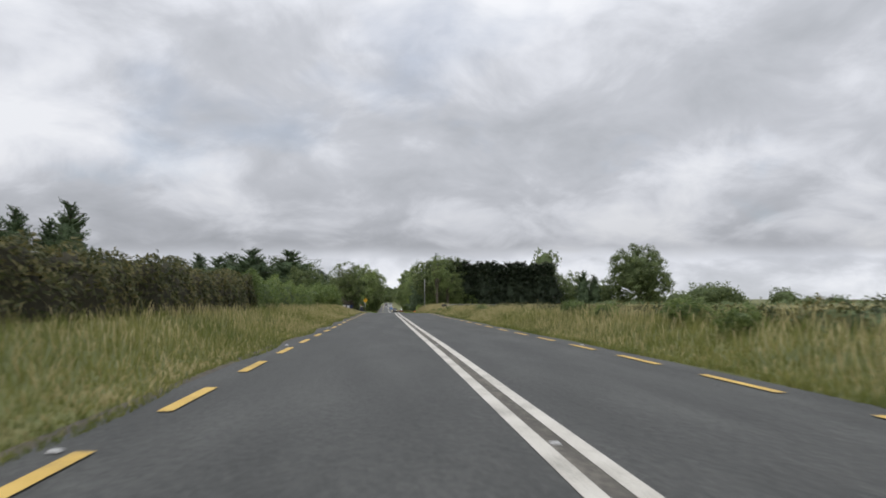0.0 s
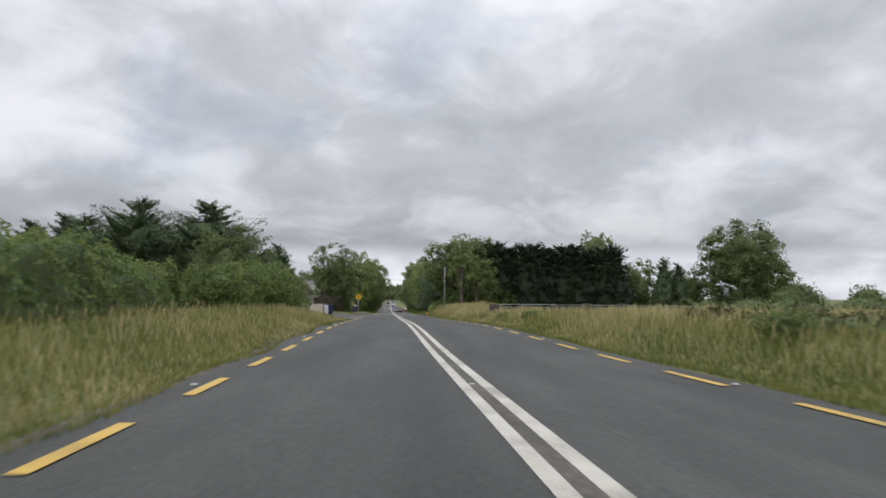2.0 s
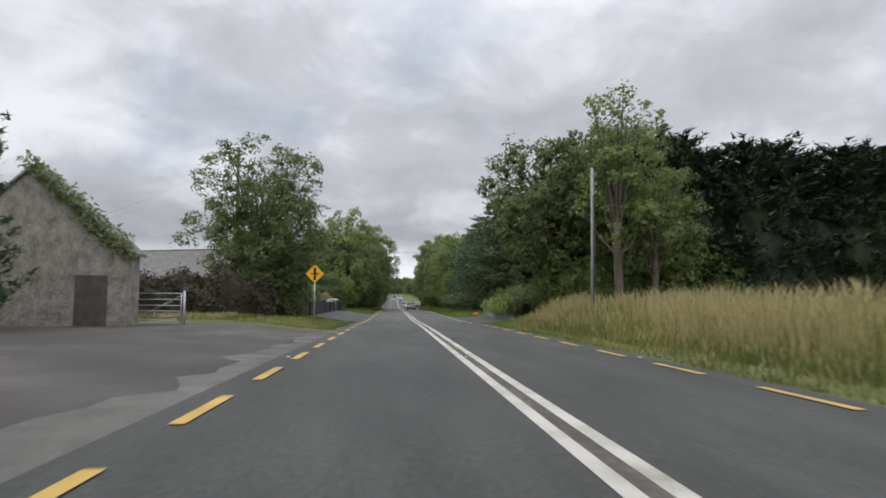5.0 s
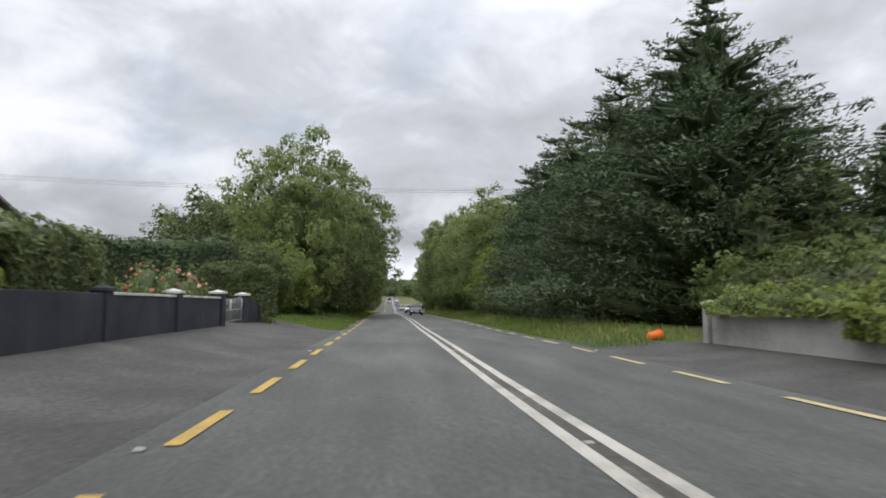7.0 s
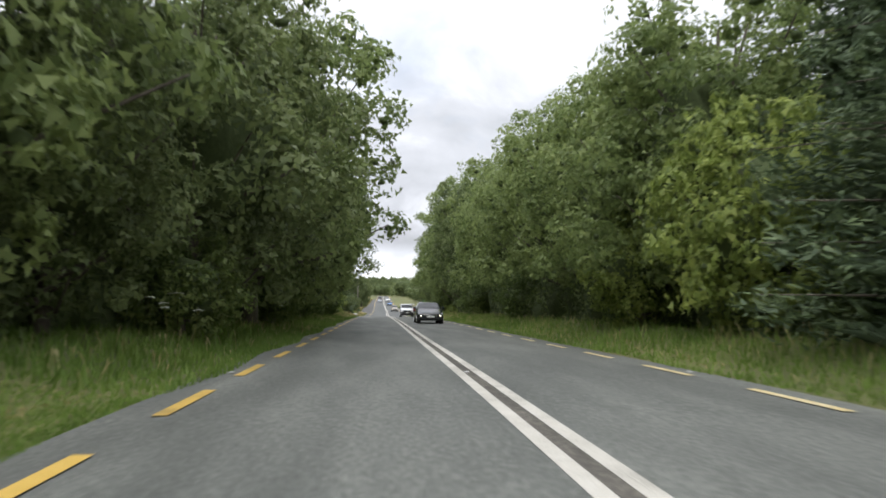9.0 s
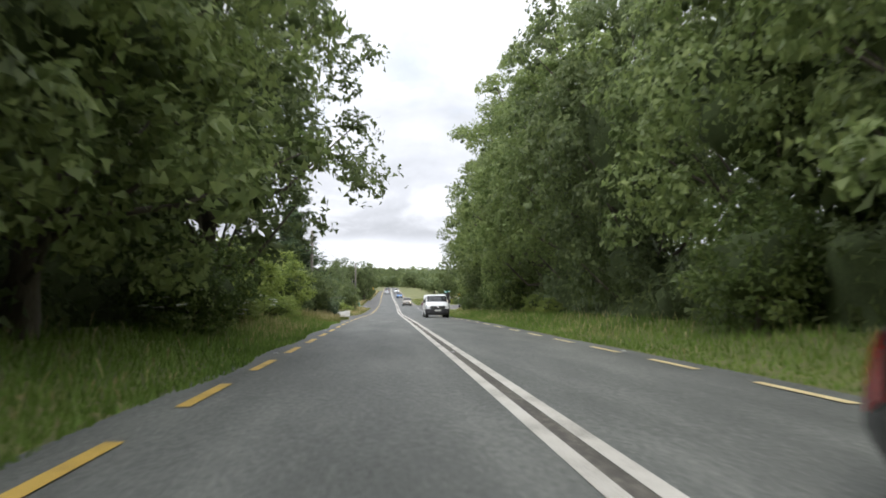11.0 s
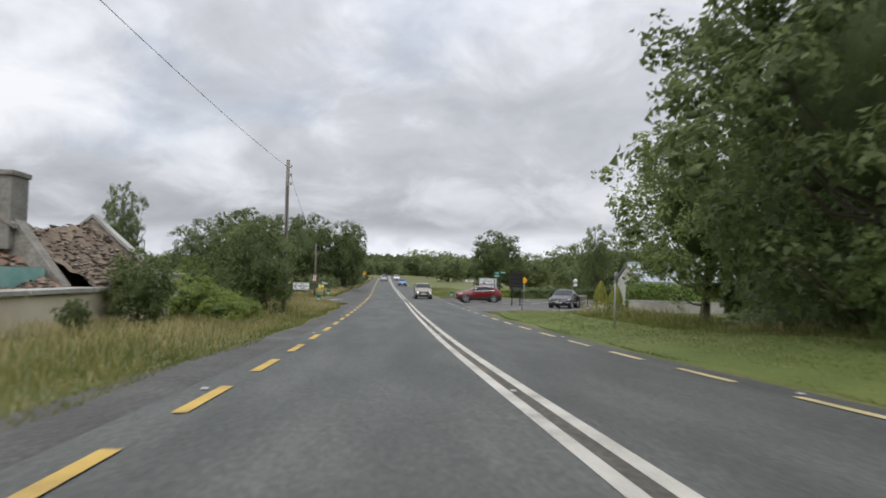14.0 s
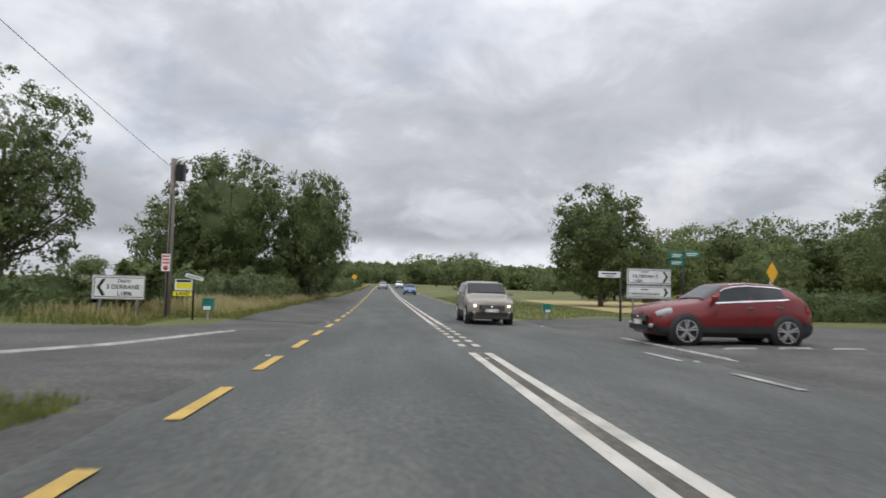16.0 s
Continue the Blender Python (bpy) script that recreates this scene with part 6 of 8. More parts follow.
M_TOPIARY = material("golden_cypress_foliage", (0.25, 0.26, 0.045), (0.13, 0.145, 0.03), (0.38, 0.38, 0.07), rough=0.6, scale=1.2, fine=9, bump=0.3, island=0.4, subsurf=0.2)
TOP = topiary()
TOP.matrix_basis = place(15.4, 365.2, 1.05, 0, 0, 1.18)
copy_thing(TOP, place(15.8, 362.9, 1.0, 60, 0, 1.12) @ Matrix.Diagonal((*TOP.matrix_basis.to_scale(), 1)).inverted())
hedge("rockery_shrub", [(14.9, 362.3, 0.6), (16.6, 361.9, 0.6)], 1.0, "low grey-green garden shrub", 71, 120, 0.08, M_LEAF, rough=0.15, square=0.9)


# -- walls --
def wall_run(name, label, line, thick, height, mat, cap=None, cap_h=0.07, category="wall", base=-0.25, lift=0.0):
    """A wall along (u, y) points on the land, with a coping where cap is given."""
    ob = thing(name, label, category)
    for (u0, y0), (u1, y1) in zip(line, line[1:]):
        a, b = spot(u0, y0), spot(u1, y1)
        d = (b - a)
        n = Vector((d.y, -d.x, 0)).normalized() * (thick / 2)
        for nm, z0, z1, k, mt in (("wall", base, height, 1.0, mat), ("coping", height + 0.002, height + cap_h, 1.25, cap)):
            if mt is None:
                continue
            bm = bmesh.new()
            vs = [bm.verts.new(p + s * n * k + Vector((0, 0, z))) for z in (z0 + lift, z1 + lift) for p, s in ((a, -1), (a, 1), (b, 1), (b, -1))]
            for q in ((3, 2, 1, 0), (4, 5, 6, 7), (0, 1, 5, 4), (1, 2, 6, 5), (2, 3, 7, 6), (3, 0, 4, 7)):
                bm.faces.new([vs[i] for i in q])
            bmesh.ops.recalc_face_normals(bm, faces=bm.faces)
            bmesh.ops.bevel(bm, geom=bm.edges[:], offset=0.012, segments=2, affect="EDGES", profile=0.5)
            part(nm, bm, ob, "", mt)
    return ob


def pillar(u, y, w, h, mat, cap, label):
    ob = thing("wall_pillar", label, "pillar", at_spot(u, y))
    box_part("shaft", ob, mat, -w / 2, w / 2, -w / 2, w / 2, -0.3, h, bevel=0.015)
    box_part("cap", ob, cap, -w / 2 - 0.05, w / 2 + 0.05, -w / 2 - 0.05, w / 2 + 0.05, h + 0.003, h + 0.08, bevel=0.015)
    bm = bmesh.new()
    b0 = [bm.verts.new((x, y_, h + 0.081)) for x, y_ in ((-w / 2, -w / 2), (w / 2, -w / 2), (w / 2, w / 2), (-w / 2, w / 2))]
    apex = bm.verts.new((0, 0, h + 0.16))
    for i in range(4):
        bm.faces.new((b0[i], b0[(i + 1) % 4], apex))
    part("cap_top", bm, ob, "", cap)
    return ob


M_CAP = material("white_coping", (0.58, 0.57, 0.53), rough=0.8, scale=2, fine=30, bump=0.2)
wall_run("roadside_wall", "cream rendered wall along a forecourt", [(-8.3, 101), (-8.4, 110), (-8.3, 118)], 0.22, 0.92, M_RENDER_CREAM, M_CAP)
wall_run("roadside_wall", "cream rendered wall end beside bins", [(-8.3, 118.2), (-9.6, 121.5)], 0.22, 1.0, M_RENDER_CREAM, M_CAP)
wall_run("garden_wall", "dark grey painted garden wall before a clipped hedge", [(-7.75, 162.4), (-7.75, 172.6)], 0.22, 1.02, M_RENDER_DARK)
wall_run("garden_wall", "dark grey painted garden wall with a white coping", [(-7.75, 172.9), (-7.82, 182.5)], 0.24, 0.98, M_RENDER_DARK, M_CAP)
pillar(-7.75, 172.75, 0.34, 1.06, M_RENDER_DARK, M_RENDER_DARK, "dark painted wall pillar")
pillar(-7.8, 177.6, 0.42, 1.08, M_RENDER_DARK, M_CAP, "dark wall pillar with a white cap")
pillar(-7.85, 182.75, 0.46, 1.16, M_RENDER_DARK, M_CAP, "dark gate pillar with a white cap")
pillar(-7.95, 187.25, 0.46, 1.16, M_RENDER_DARK, M_CAP, "dark gate pillar with a white cap")
wall_run("garden_wall", "dark grey garden wall beside a gate", [(-7.95, 187.5), (-7.6, 189.4)], 0.24, 0.95, M_RENDER_DARK)


def iron_gate(y0, y1, u, h):
    ob = thing("metal_gate", "pale grey wrought-iron drive gate with pointed bars", "gate", at_spot(u, (y0 + y1) / 2))
    w = (y1 - y0) / 2
    for k in range(2):
        s = -1 if k else 1
        for z in (0.12, h * 0.55, h * 0.82):
            tube_part("rail", ob, M_STEEL, [(0, s * 0.03, z), (0, s * w, z + 0.06 * s * 0)], 0.02, 6)
        for y in (s * 0.04, s * w):
            tube_part("stile", ob, M_STEEL, [(0, y, 0.05), (0, y, h)], 0.028, 6)
        n = int(w / 0.14)
        for i in range(1, n):
            y = s * (0.04 + (w - 0.04) * i / n)
            tube_part("bar", ob, M_STEEL, [(0, y, 0.1), (0, y, h - 0.08 + 0.14 * (i / n) ** 2), (0, y, h + 0.02 + 0.14 * (i / n) ** 2)], [0.011, 0.011, 0.002], 5)
    return ob


iron_gate(183.0, 187.0, -7.92, 1.0)
flowers = hedge("rose_border", [(-8.35, 175.2, 1.4), (-8.35, 178, 1.45), (-8.35, 182.2, 1.5)], 0.8, "garden roses in pink and red above a wall", 81, 130, 0.09, M_LEAF_PALE, rough=0.2, square=0.9)
rng = np.random.default_rng(82)
M_ROSE = material("rose_petals", (0.50, 0.17, 0.12), (0.34, 0.09, 0.07), (0.66, 0.40, 0.30), rough=0.6, scale=3, fine=20, bump=0, island=0.6)
iv, jf = ball(1)
n = 55
c = np.stack([[*spot(-8.3 + rng.uniform(-0.4, 0.45), yy, rng.uniform(1.05, 1.8))[:]] for yy in rng.uniform(175.2, 182.3, n)])
v = (c[:, None] + iv[None] * rng.uniform(0.03, 0.075, (n, 1, 1)) * (1 + 0.25 * rng.normal(0, 1, (n, len(iv), 1)))).reshape(-1, 3)
part("blossom", mesh_from("blossom", v, (jf[None] + (np.arange(n) * len(iv))[:, None, None]).reshape(-1, 3), M_ROSE), flowers, "pink and red rose heads")["kind"] = "stuff"

wall_run("entrance_wall", "pale concrete wall overgrown with ivy", [(7.35, 175.6), (7.4, 161.2)], 0.2, 1.08, M_CONCRETE)
pillar(7.35, 175.9, 0.3, 1.05, M_CONCRETE, M_CONCRETE, "weathered concrete wall pillar")
ob = thing("plastic_tub", "orange plastic tub lying by an entrance", "tub", at_spot(6.7, 178.2, 20, 0.15) @ Matrix.Rotation(radians(80), 4, "Y"))
tube_part("body", ob, M_ORANGE, [(0, 0, -0.25), (0, 0, -0.21), (0, 0, 0.17), (0, 0, 0.25)], [0.11, 0.14, 0.16, 0.12], 16)
tube_part("rim", ob, M_ORANGE, [(0, 0, 0.16), (0, 0, 0.195)], 0.18, 16)
wall_run("front_wall", "low white rendered garden wall", [(-9.8, 312.0), (-5.55, 313.2)], 0.2, 0.54, M_RENDER_WHITE)
wall_run("front_wall", "low white rendered garden wall", [(-5.3, 313.8), (-5.6, 318.8)], 0.2, 0.5, M_RENDER_WHITE)
ob = thing("wall_pillar", "low square white wall pillar at a corner", "pillar", at_spot(-5.35, 313.45))
box_part("shaft", ob, M_RENDER_WHITE, -0.25, 0.25, -0.25, 0.25, -0.3, 0.58, bevel=0.02)


def wheelie_bin(u, y, body, label, turn=0):
    ob = thing("wheelie_bin", label, "bin", at_spot(u, y, turn))
    bm = bmesh.new()
    slab(bm, -0.24, 0.24, -0.27, 0.27, 0.05, 0.98)
    for v in bm.verts:
        if v.co.z < 0.5:
            v.co.x *= 0.8
            v.co.y *= 0.75
    bmesh.ops.bevel(bm, geom=bm.edges[:], offset=0.03, segments=2, affect="EDGES", profile=0.5)
    part("body", bm, ob, "", body)
    box_part("lid", ob, M_NAVY, -0.27, 0.27, -0.31, 0.30, 0.985, 1.05, "dark lid", 0.02)
    tube_part("handle", ob, M_BLACK, [(-0.2, 0.33, 0.95), (0.2, 0.33, 0.95)], 0.018, 6)
    for x in (-0.2, 0.2):
        tube_part("wheel", ob, M_BLACK, [(x - 0.03, 0.22, 0.1), (x + 0.03, 0.22, 0.1)], 0.1, 14)


wheelie_bin(-7.15, 115.4, M_NAVY, "dark blue wheelie bin by a cream wall", 10)
wheelie_bin(-7.6, 116.3, M_SIGN_WHITE, "pale grey wheelie bin with a dark lid", -14)


# -- fences --
M_PEN_STONE = material("mossy_dark_stone", (0.085, 0.078, 0.066), (0.04, 0.038, 0.03), (0.16, 0.15, 0.125), scale=2.5, fine=14, bump=1.4)


def rail_fence():
    ob = thing("rail_fence", "cattle pen fence of concrete posts and steel rails", "fence")
    pts = [(7.6, 98.0), (10.2, 98.8), (13, 99.4), (16, 100.0), (19.2, 100.6), (22.5, 101.2), (26, 101.8), (30, 102.6)]
    for k, (u, y) in enumerate(pts):
        o = box_part("post", ob, M_PEN_STONE, -0.38 - 0.08 * math.sin(k * 3), 0.36 + 0.1 * math.sin(k * 2), -0.26, 0.26, -0.3, 0.93 + 0.1 * math.sin(k * 5), bevel=0.09)
        o.matrix_basis = at_spot(u, y, 8 * math.sin(k * 3))
    for (u0, y0), (u1, y1) in zip(pts, pts[1:]):
        for z in (0.40, 0.64, 0.86):
            tube_part("rail", ob, M_STEEL, [spot(u0, y0, z)[:], spot(u1, y1, z + 0.02)[:]], 0.022, 7)
    return ob


rail_fence()


def field_gate(u, y, turn, width=2.1, h=1.2, label="galvanised tubular field gate"):
    ob = thing("field_gate", label, "gate", at_spot(u, y, turn))
    for x in (-width / 2, width / 2):
        tube_part("stile", ob, M_STEEL, [(x, 0, 0.1), (x, 0, h + 0.1)], 0.03, 8)
    for k in range(6):
        z = 0.18 + (h - 0.1) * (k / 5) ** 1.15
        tube_part("rail", ob, M_STEEL, [(-width / 2, 0, z), (width / 2, 0, z)], 0.022, 7)
    tube_part("brace", ob, M_STEEL, [(-width / 2, 0.02, 0.18), (width / 2, 0.02, h)], 0.015, 6)
    for x in (-width / 2 - 0.12, width / 2 + 0.12):
        tube_part("post", ob, M_STEEL, [(x, 0, -0.3), (x, 0, h + 0.2)], 0.05, 8)
    return ob


field_gate(-11.1, 140.4, 4, 1.9)


# -- buildings --
def gable_building(name, label, u, y, turn, length, depth, eave, ridge, wall_mat, roof_mat, openings=(), chimneys=(), low=-0.6, over=0.15, ribs=0, category="house", gutter=True, level=None):
    """Walls with real openings in the front (local y = 0, x along), gable ends, a pitched roof with thickness."""
    ob = thing(name, label, category, over_road(u, y, turn, level))
    t = 0.35
    xs = sorted({0.0, length, *(o[k] for o in openings for k in (0, 1))})
    bm = bmesh.new()
    for a, b in zip(xs, xs[1:]):
        here = [o for o in openings if o[0] <= a + 1e-6 and o[1] >= b - 1e-6]
        z = low
        for o in sorted(here, key=lambda o: o[2]):
            if o[2] > z:
                slab(bm, a, b, 0, t, z, o[2])
            z = o[3]
        slab(bm, a, b, 0, t, z, eave)
    part("front_wall", bm, ob, "", wall_mat)
    box_part("back_wall", ob, wall_mat, 0, length, depth - t, depth, low, eave)
    for x0, x1 in ((0, t), (length - t, length)):
        bm = bmesh.new()
        prof = [(t, low), (depth - t, low), (depth - t, eave), (depth / 2, ridge - 0.02), (t, eave)]
        r = [[bm.verts.new((x, q, z)) for q, z in prof] for x in (x0, x1)]
        bm.faces.new(r[0])
        bm.faces.new(r[1][::-1])
        for i in range(5):
            bm.faces.new((r[0][i], r[1][i], r[1][(i + 1) % 5], r[0][(i + 1) % 5]))
        bmesh.ops.recalc_face_normals(bm, faces=bm.faces)
        part("gable_wall", bm, ob, "", wall_mat)
    drop = (ridge - eave) / (depth / 2)
    for s in (0, 1):
        e_y = -over if s == 0 else depth + over
        e_z = eave - over * drop
        bm = bmesh.new()
        th = 0.09
        ring = [(e_y, e_z + 0.02), (depth / 2, ridge + 0.02), (depth / 2, ridge + 0.02 + th), (e_y, e_z + 0.02 + th)]
        r = [[bm.verts.new((x, q, z)) for q, z in ring] for x in (-over, length + over)]
        bm.faces.new(r[0])
        bm.faces.new(r[1][::-1])
        for i in range(4):
            bm.faces.new((r[0][i], r[1][i], r[1][(i + 1) % 4], r[0][(i + 1) % 4]))
        bmesh.ops.recalc_face_normals(bm, faces=bm.faces)
        roof = part("roof", bm, ob, "", roof_mat)
        if ribs:
            for k in range(ribs):
                x = -over + (length + 2 * over) * (k + 0.5) / ribs
                tube_part("rib", roof, roof_mat, [(x, e_y, e_z + 0.125), (x, depth / 2, ridge + 0.125)], 0.035, 5)
        else:
            # courses of slates
            n = 20
            for k in range(n):
                f0, f1 = k / n, (k + 1) / n
                q0, z0 = e_y + (depth / 2 - e_y) * f0, e_z + (ridge - e_z) * f0
                q1, z1 = e_y + (depth / 2 - e_y) * f1, e_z + (ridge - e_z) * f1
                bm = bmesh.new()
                vs = [bm.verts.new(p) for p in ((-over, q0, z0 + 0.13), (length + over, q0, z0 + 0.13), (length + over, q1, z1 + 0.118), (-over, q1, z1 + 0.118), (-over, q0, z0 + 0.115), (length + over, q0, z0 + 0.115))]
                bm.faces.new(vs[:4])
                bm.faces.new((vs[4], vs[5], vs[1], vs[0]))
                part("slate_course", bm, roof, "", roof_mat)
        if gutter and s == 0:
            tube_part("gutter", ob, M_BLACK, [(-over, e_y - 0.05, e_z + 0.03), (length + over, e_y - 0.05, e_z + 0.03)], 0.055, 8)
            tube_part("downpipe", ob, M_BLACK, [(length - 0.15, -0.06, low), (length - 0.15, -0.06, eave - 0.1)], 0.04, 8)
    tube_part("ridge_tile", ob, roof_mat, [(-over, depth / 2, ridge + 0.12), (length + over, depth / 2, ridge + 0.12)], 0.1, 8)
    for x0, x1, z0, z1, kind_ in openings:
        w = part(kind_, bmesh_box(x0, x1, 0.16, 0.19, z0, z1), ob, "dark glazed window" if kind_ == "window" else "dark panelled door", M_GLASS_DARK if kind_ == "window" else M_FRAME)
        f = 0.06
        for a, b, c, d in ((x0, x0 + f, z0, z1), (x1 - f, x1, z0, z1), (x0, x1, z1 - f, z1), (x0, x1, z0, z0 + f)):
            box_part("frame", w, M_FRAME, a, b, 0.11, 0.155, c, d)
        if kind_ == "window":
            box_part("glazing_bar", w, M_FRAME, x0, x1, 0.12, 0.155, (z0 + z1) / 2 - 0.025, (z0 + z1) / 2 + 0.025)
            box_part("sill", w, wall_mat, x0 - 0.06, x1 + 0.06, -0.07, 0.15, z0 - 0.07, z0 - 0.002)
        else:
            tube_part("handle", w, M_STEEL, [(x1 - 0.14, 0.10, z0 + 1.0), (x1 - 0.14, 0.155, z0 + 1.0)], 0.025, 8)
    for x, top, w in chimneys:
        c = box_part("chimney", ob, wall_mat, x - w / 2, x + w / 2, depth / 2 - 0.36, depth / 2 + 0.36, ridge - 0.5, top, bevel=0.01)
        box_part("chimney_cap", c, M_CONCRETE, x - w / 2 - 0.06, x + w / 2 + 0.06, depth / 2 - 0.43, depth / 2 + 0.43, top + 0.002, top + 0.1, bevel=0.01)
        for k in (-1, 1):
            tube_part("chimney_pot", c, M_BRICKY, [(x + k * w * 0.22, depth / 2, top + 0.1), (x + k * w * 0.22, depth / 2, top + 0.38)], [0.1, 0.085], 10)
    return ob


def bmesh_box(x0, x1, y0, y1, z0, z1):
    bm = bmesh.new()
    slab(bm, x0, x1, y0, y1, z0, z1)
    return bm


# local x runs along the road, local y away from it
M_BARN = material("grey_cement_render", (0.50, 0.49, 0.43), (0.36, 0.35, 0.30), (0.60, 0.59, 0.53), scale=0.6, fine=25, bump=0.4)
gable_building("cottage", "single-storey whitewashed cottage with a grey slate roof", -10.2, 308.3, 90, 11.5, 5.0, 2.1, 4.2, M_RENDER_WHITE, M_SLATE, [(4.6, 5.6, 0.15, 1.4, "window"), (6.9, 7.8, -0.42, 1.5, "door"), (9.1, 10.0, 0.15, 1.45, "window")], [(2.6, 4.95, 1.3)], low=-0.8, level=316)
gable_building("house", "grey-roofed bungalow behind a clipped hedge", -14.2, 183, 90 + 62, 22, 8, 3.6, 6.6, M_RENDER_WHITE, M_SLATE, [(3, 4.4, 1.0, 2.4, "window"), (7, 8.4, 1.0, 2.4, "window")], [(16.6, 8.4, 1.3)], low=-0.6)
gable_building("barn", "grey concrete barn with a ribbed metal roof", 17.65, 362.4, 2, 9.5, 5.2, 2.25, 3.6, M_BARN, M_METAL_ROOF, [], [], low=-0.5, over=0.1, ribs=22, category="barn", gutter=False)
gable_building("house", "white gabled house behind a barn", 30.4, 367.4, 56, 8, 5.8, 4.4, 6.6, M_RENDER_WHITE, M_SLATE, [(2, 3.2, 1.0, 2.2, "window")], [], low=-0.5)
gable_building("bungalow", "cream bungalow half hidden behind shrubs", 17.6, 170, -78, 9, 6, 2.8, 4.6, M_RENDER_CREAM, M_SLATE, [(1.5, 2.8, 1.0, 2.1, "window"), (5, 6.3, 1.0, 2.1, "window")], [], low=-0.3)


def stone_shed():
    ob = thing("stone_shed", "old grey stone shed with ivy on its gable", "shed", over_road(-15.3, 138.8))
    prism("gable_wall", ob, M_STONE, [(-3.6, -0.3), (3.6, -0.3), (3.6, 3.1), (0, 6.3), (-3.6, 3.1)], 0, 0.5)
    prism("gable_wall", ob, M_STONE, [(-3.6, -0.3), (3.6, -0.3), (3.6, 3.1), (0, 6.3), (-3.6, 3.1)], 0.9, 1.3)
    for s in (-1, 1):
        box_part("side_wall", ob, M_STONE, min(s * 3.6, s * 3.1), max(s * 3.6, s * 3.1), 0.5, 0.9, -0.3, 3.1)
        prism("roof", ob, M_SLATE, [(s * 3.8, 2.95), (0, 6.33), (0, 6.45), (s * 3.8, 3.07)], -0.1, 1.4)
    box_part("door", ob, M_FRAME, 1.7, 2.9, -0.03, -0.002, -0.2, 2.2)


stone_shed()
rng = np.random.default_rng(92)
n = 900
k = rng.random(n)
c = np.stack([-11.6 - 3.9 * k + rng.normal(0, 0.16, n), 138.75 + rng.normal(0, 0.12, n), 3.05 + 3.5 * k + rng.normal(0, 0.22, n)], -1)
c[:, 0] += road_x(c[:, 1])
c[:, 2] += road_z(c[:, 1])
v, f = leaves(c, np.tile([0.3, -1.0, 0.4], (n, 1)), 0.2, rng)
tagged(new("ivy", mesh_from("ivy", v, f, M_LEAF)), "green ivy along the edge of a shed roof", "ivy", kind="stuff")


def rubble(name, parent, mat, cx, cy, wx, wy, h, seed, base, nx=26, ny=20):
    """A heap of broken pieces."""
    rng = np.random.default_rng(seed)
    X, Y = np.meshgrid(np.linspace(-1, 1, nx), np.linspace(-1, 1, ny))
    Z = np.clip(1 - np.abs(X) ** 1.6, 0, 1) * np.clip(1 - np.abs(Y) ** 2.4, 0, 1) * h + rng.normal(0, 0.06, X.shape)
    V = np.stack([cx + X * wx / 2 + rng.normal(0, 0.05, X.shape), cy + Y * wy / 2 + rng.normal(0, 0.05, X.shape), base + Z], -1).reshape(-1, 3)
    i = np.arange(ny - 1)[:, None] * nx + np.arange(nx - 1)[None]
    f = np.stack([i, i + 1, i + 1 + nx, i + nx], -1).reshape(-1, 4)
    heap = part(name, mesh_from(name, V, f, mat), parent)
    iv, jf = ball(1)
    n = 160
    q = rng.uniform(-0.9, 0.9, (n, 2))
    zz = np.clip(1 - np.abs(q[:, 0]) ** 1.6, 0, 1) * np.clip(1 - np.abs(q[:, 1]) ** 2.4, 0, 1) * h
    c = np.stack([cx + q[:, 0] * wx / 2, cy + q[:, 1] * wy / 2, base + zz + 0.03], -1)
    vv = (c[:, None] + iv[None] * rng.uniform(0.08, 0.24, (n, 1, 3)) * np.array([1, 1, 0.5]) * (1 + 0.2 * rng.normal(0, 1, (n, len(iv), 1)))).reshape(-1, 3)
    part("broken_stone", mesh_from("broken_stone", vv, (jf[None] + (np.arange(n) * len(iv))[:, None, None]).reshape(-1, 3), mat), heap)["kind"] = "stuff"


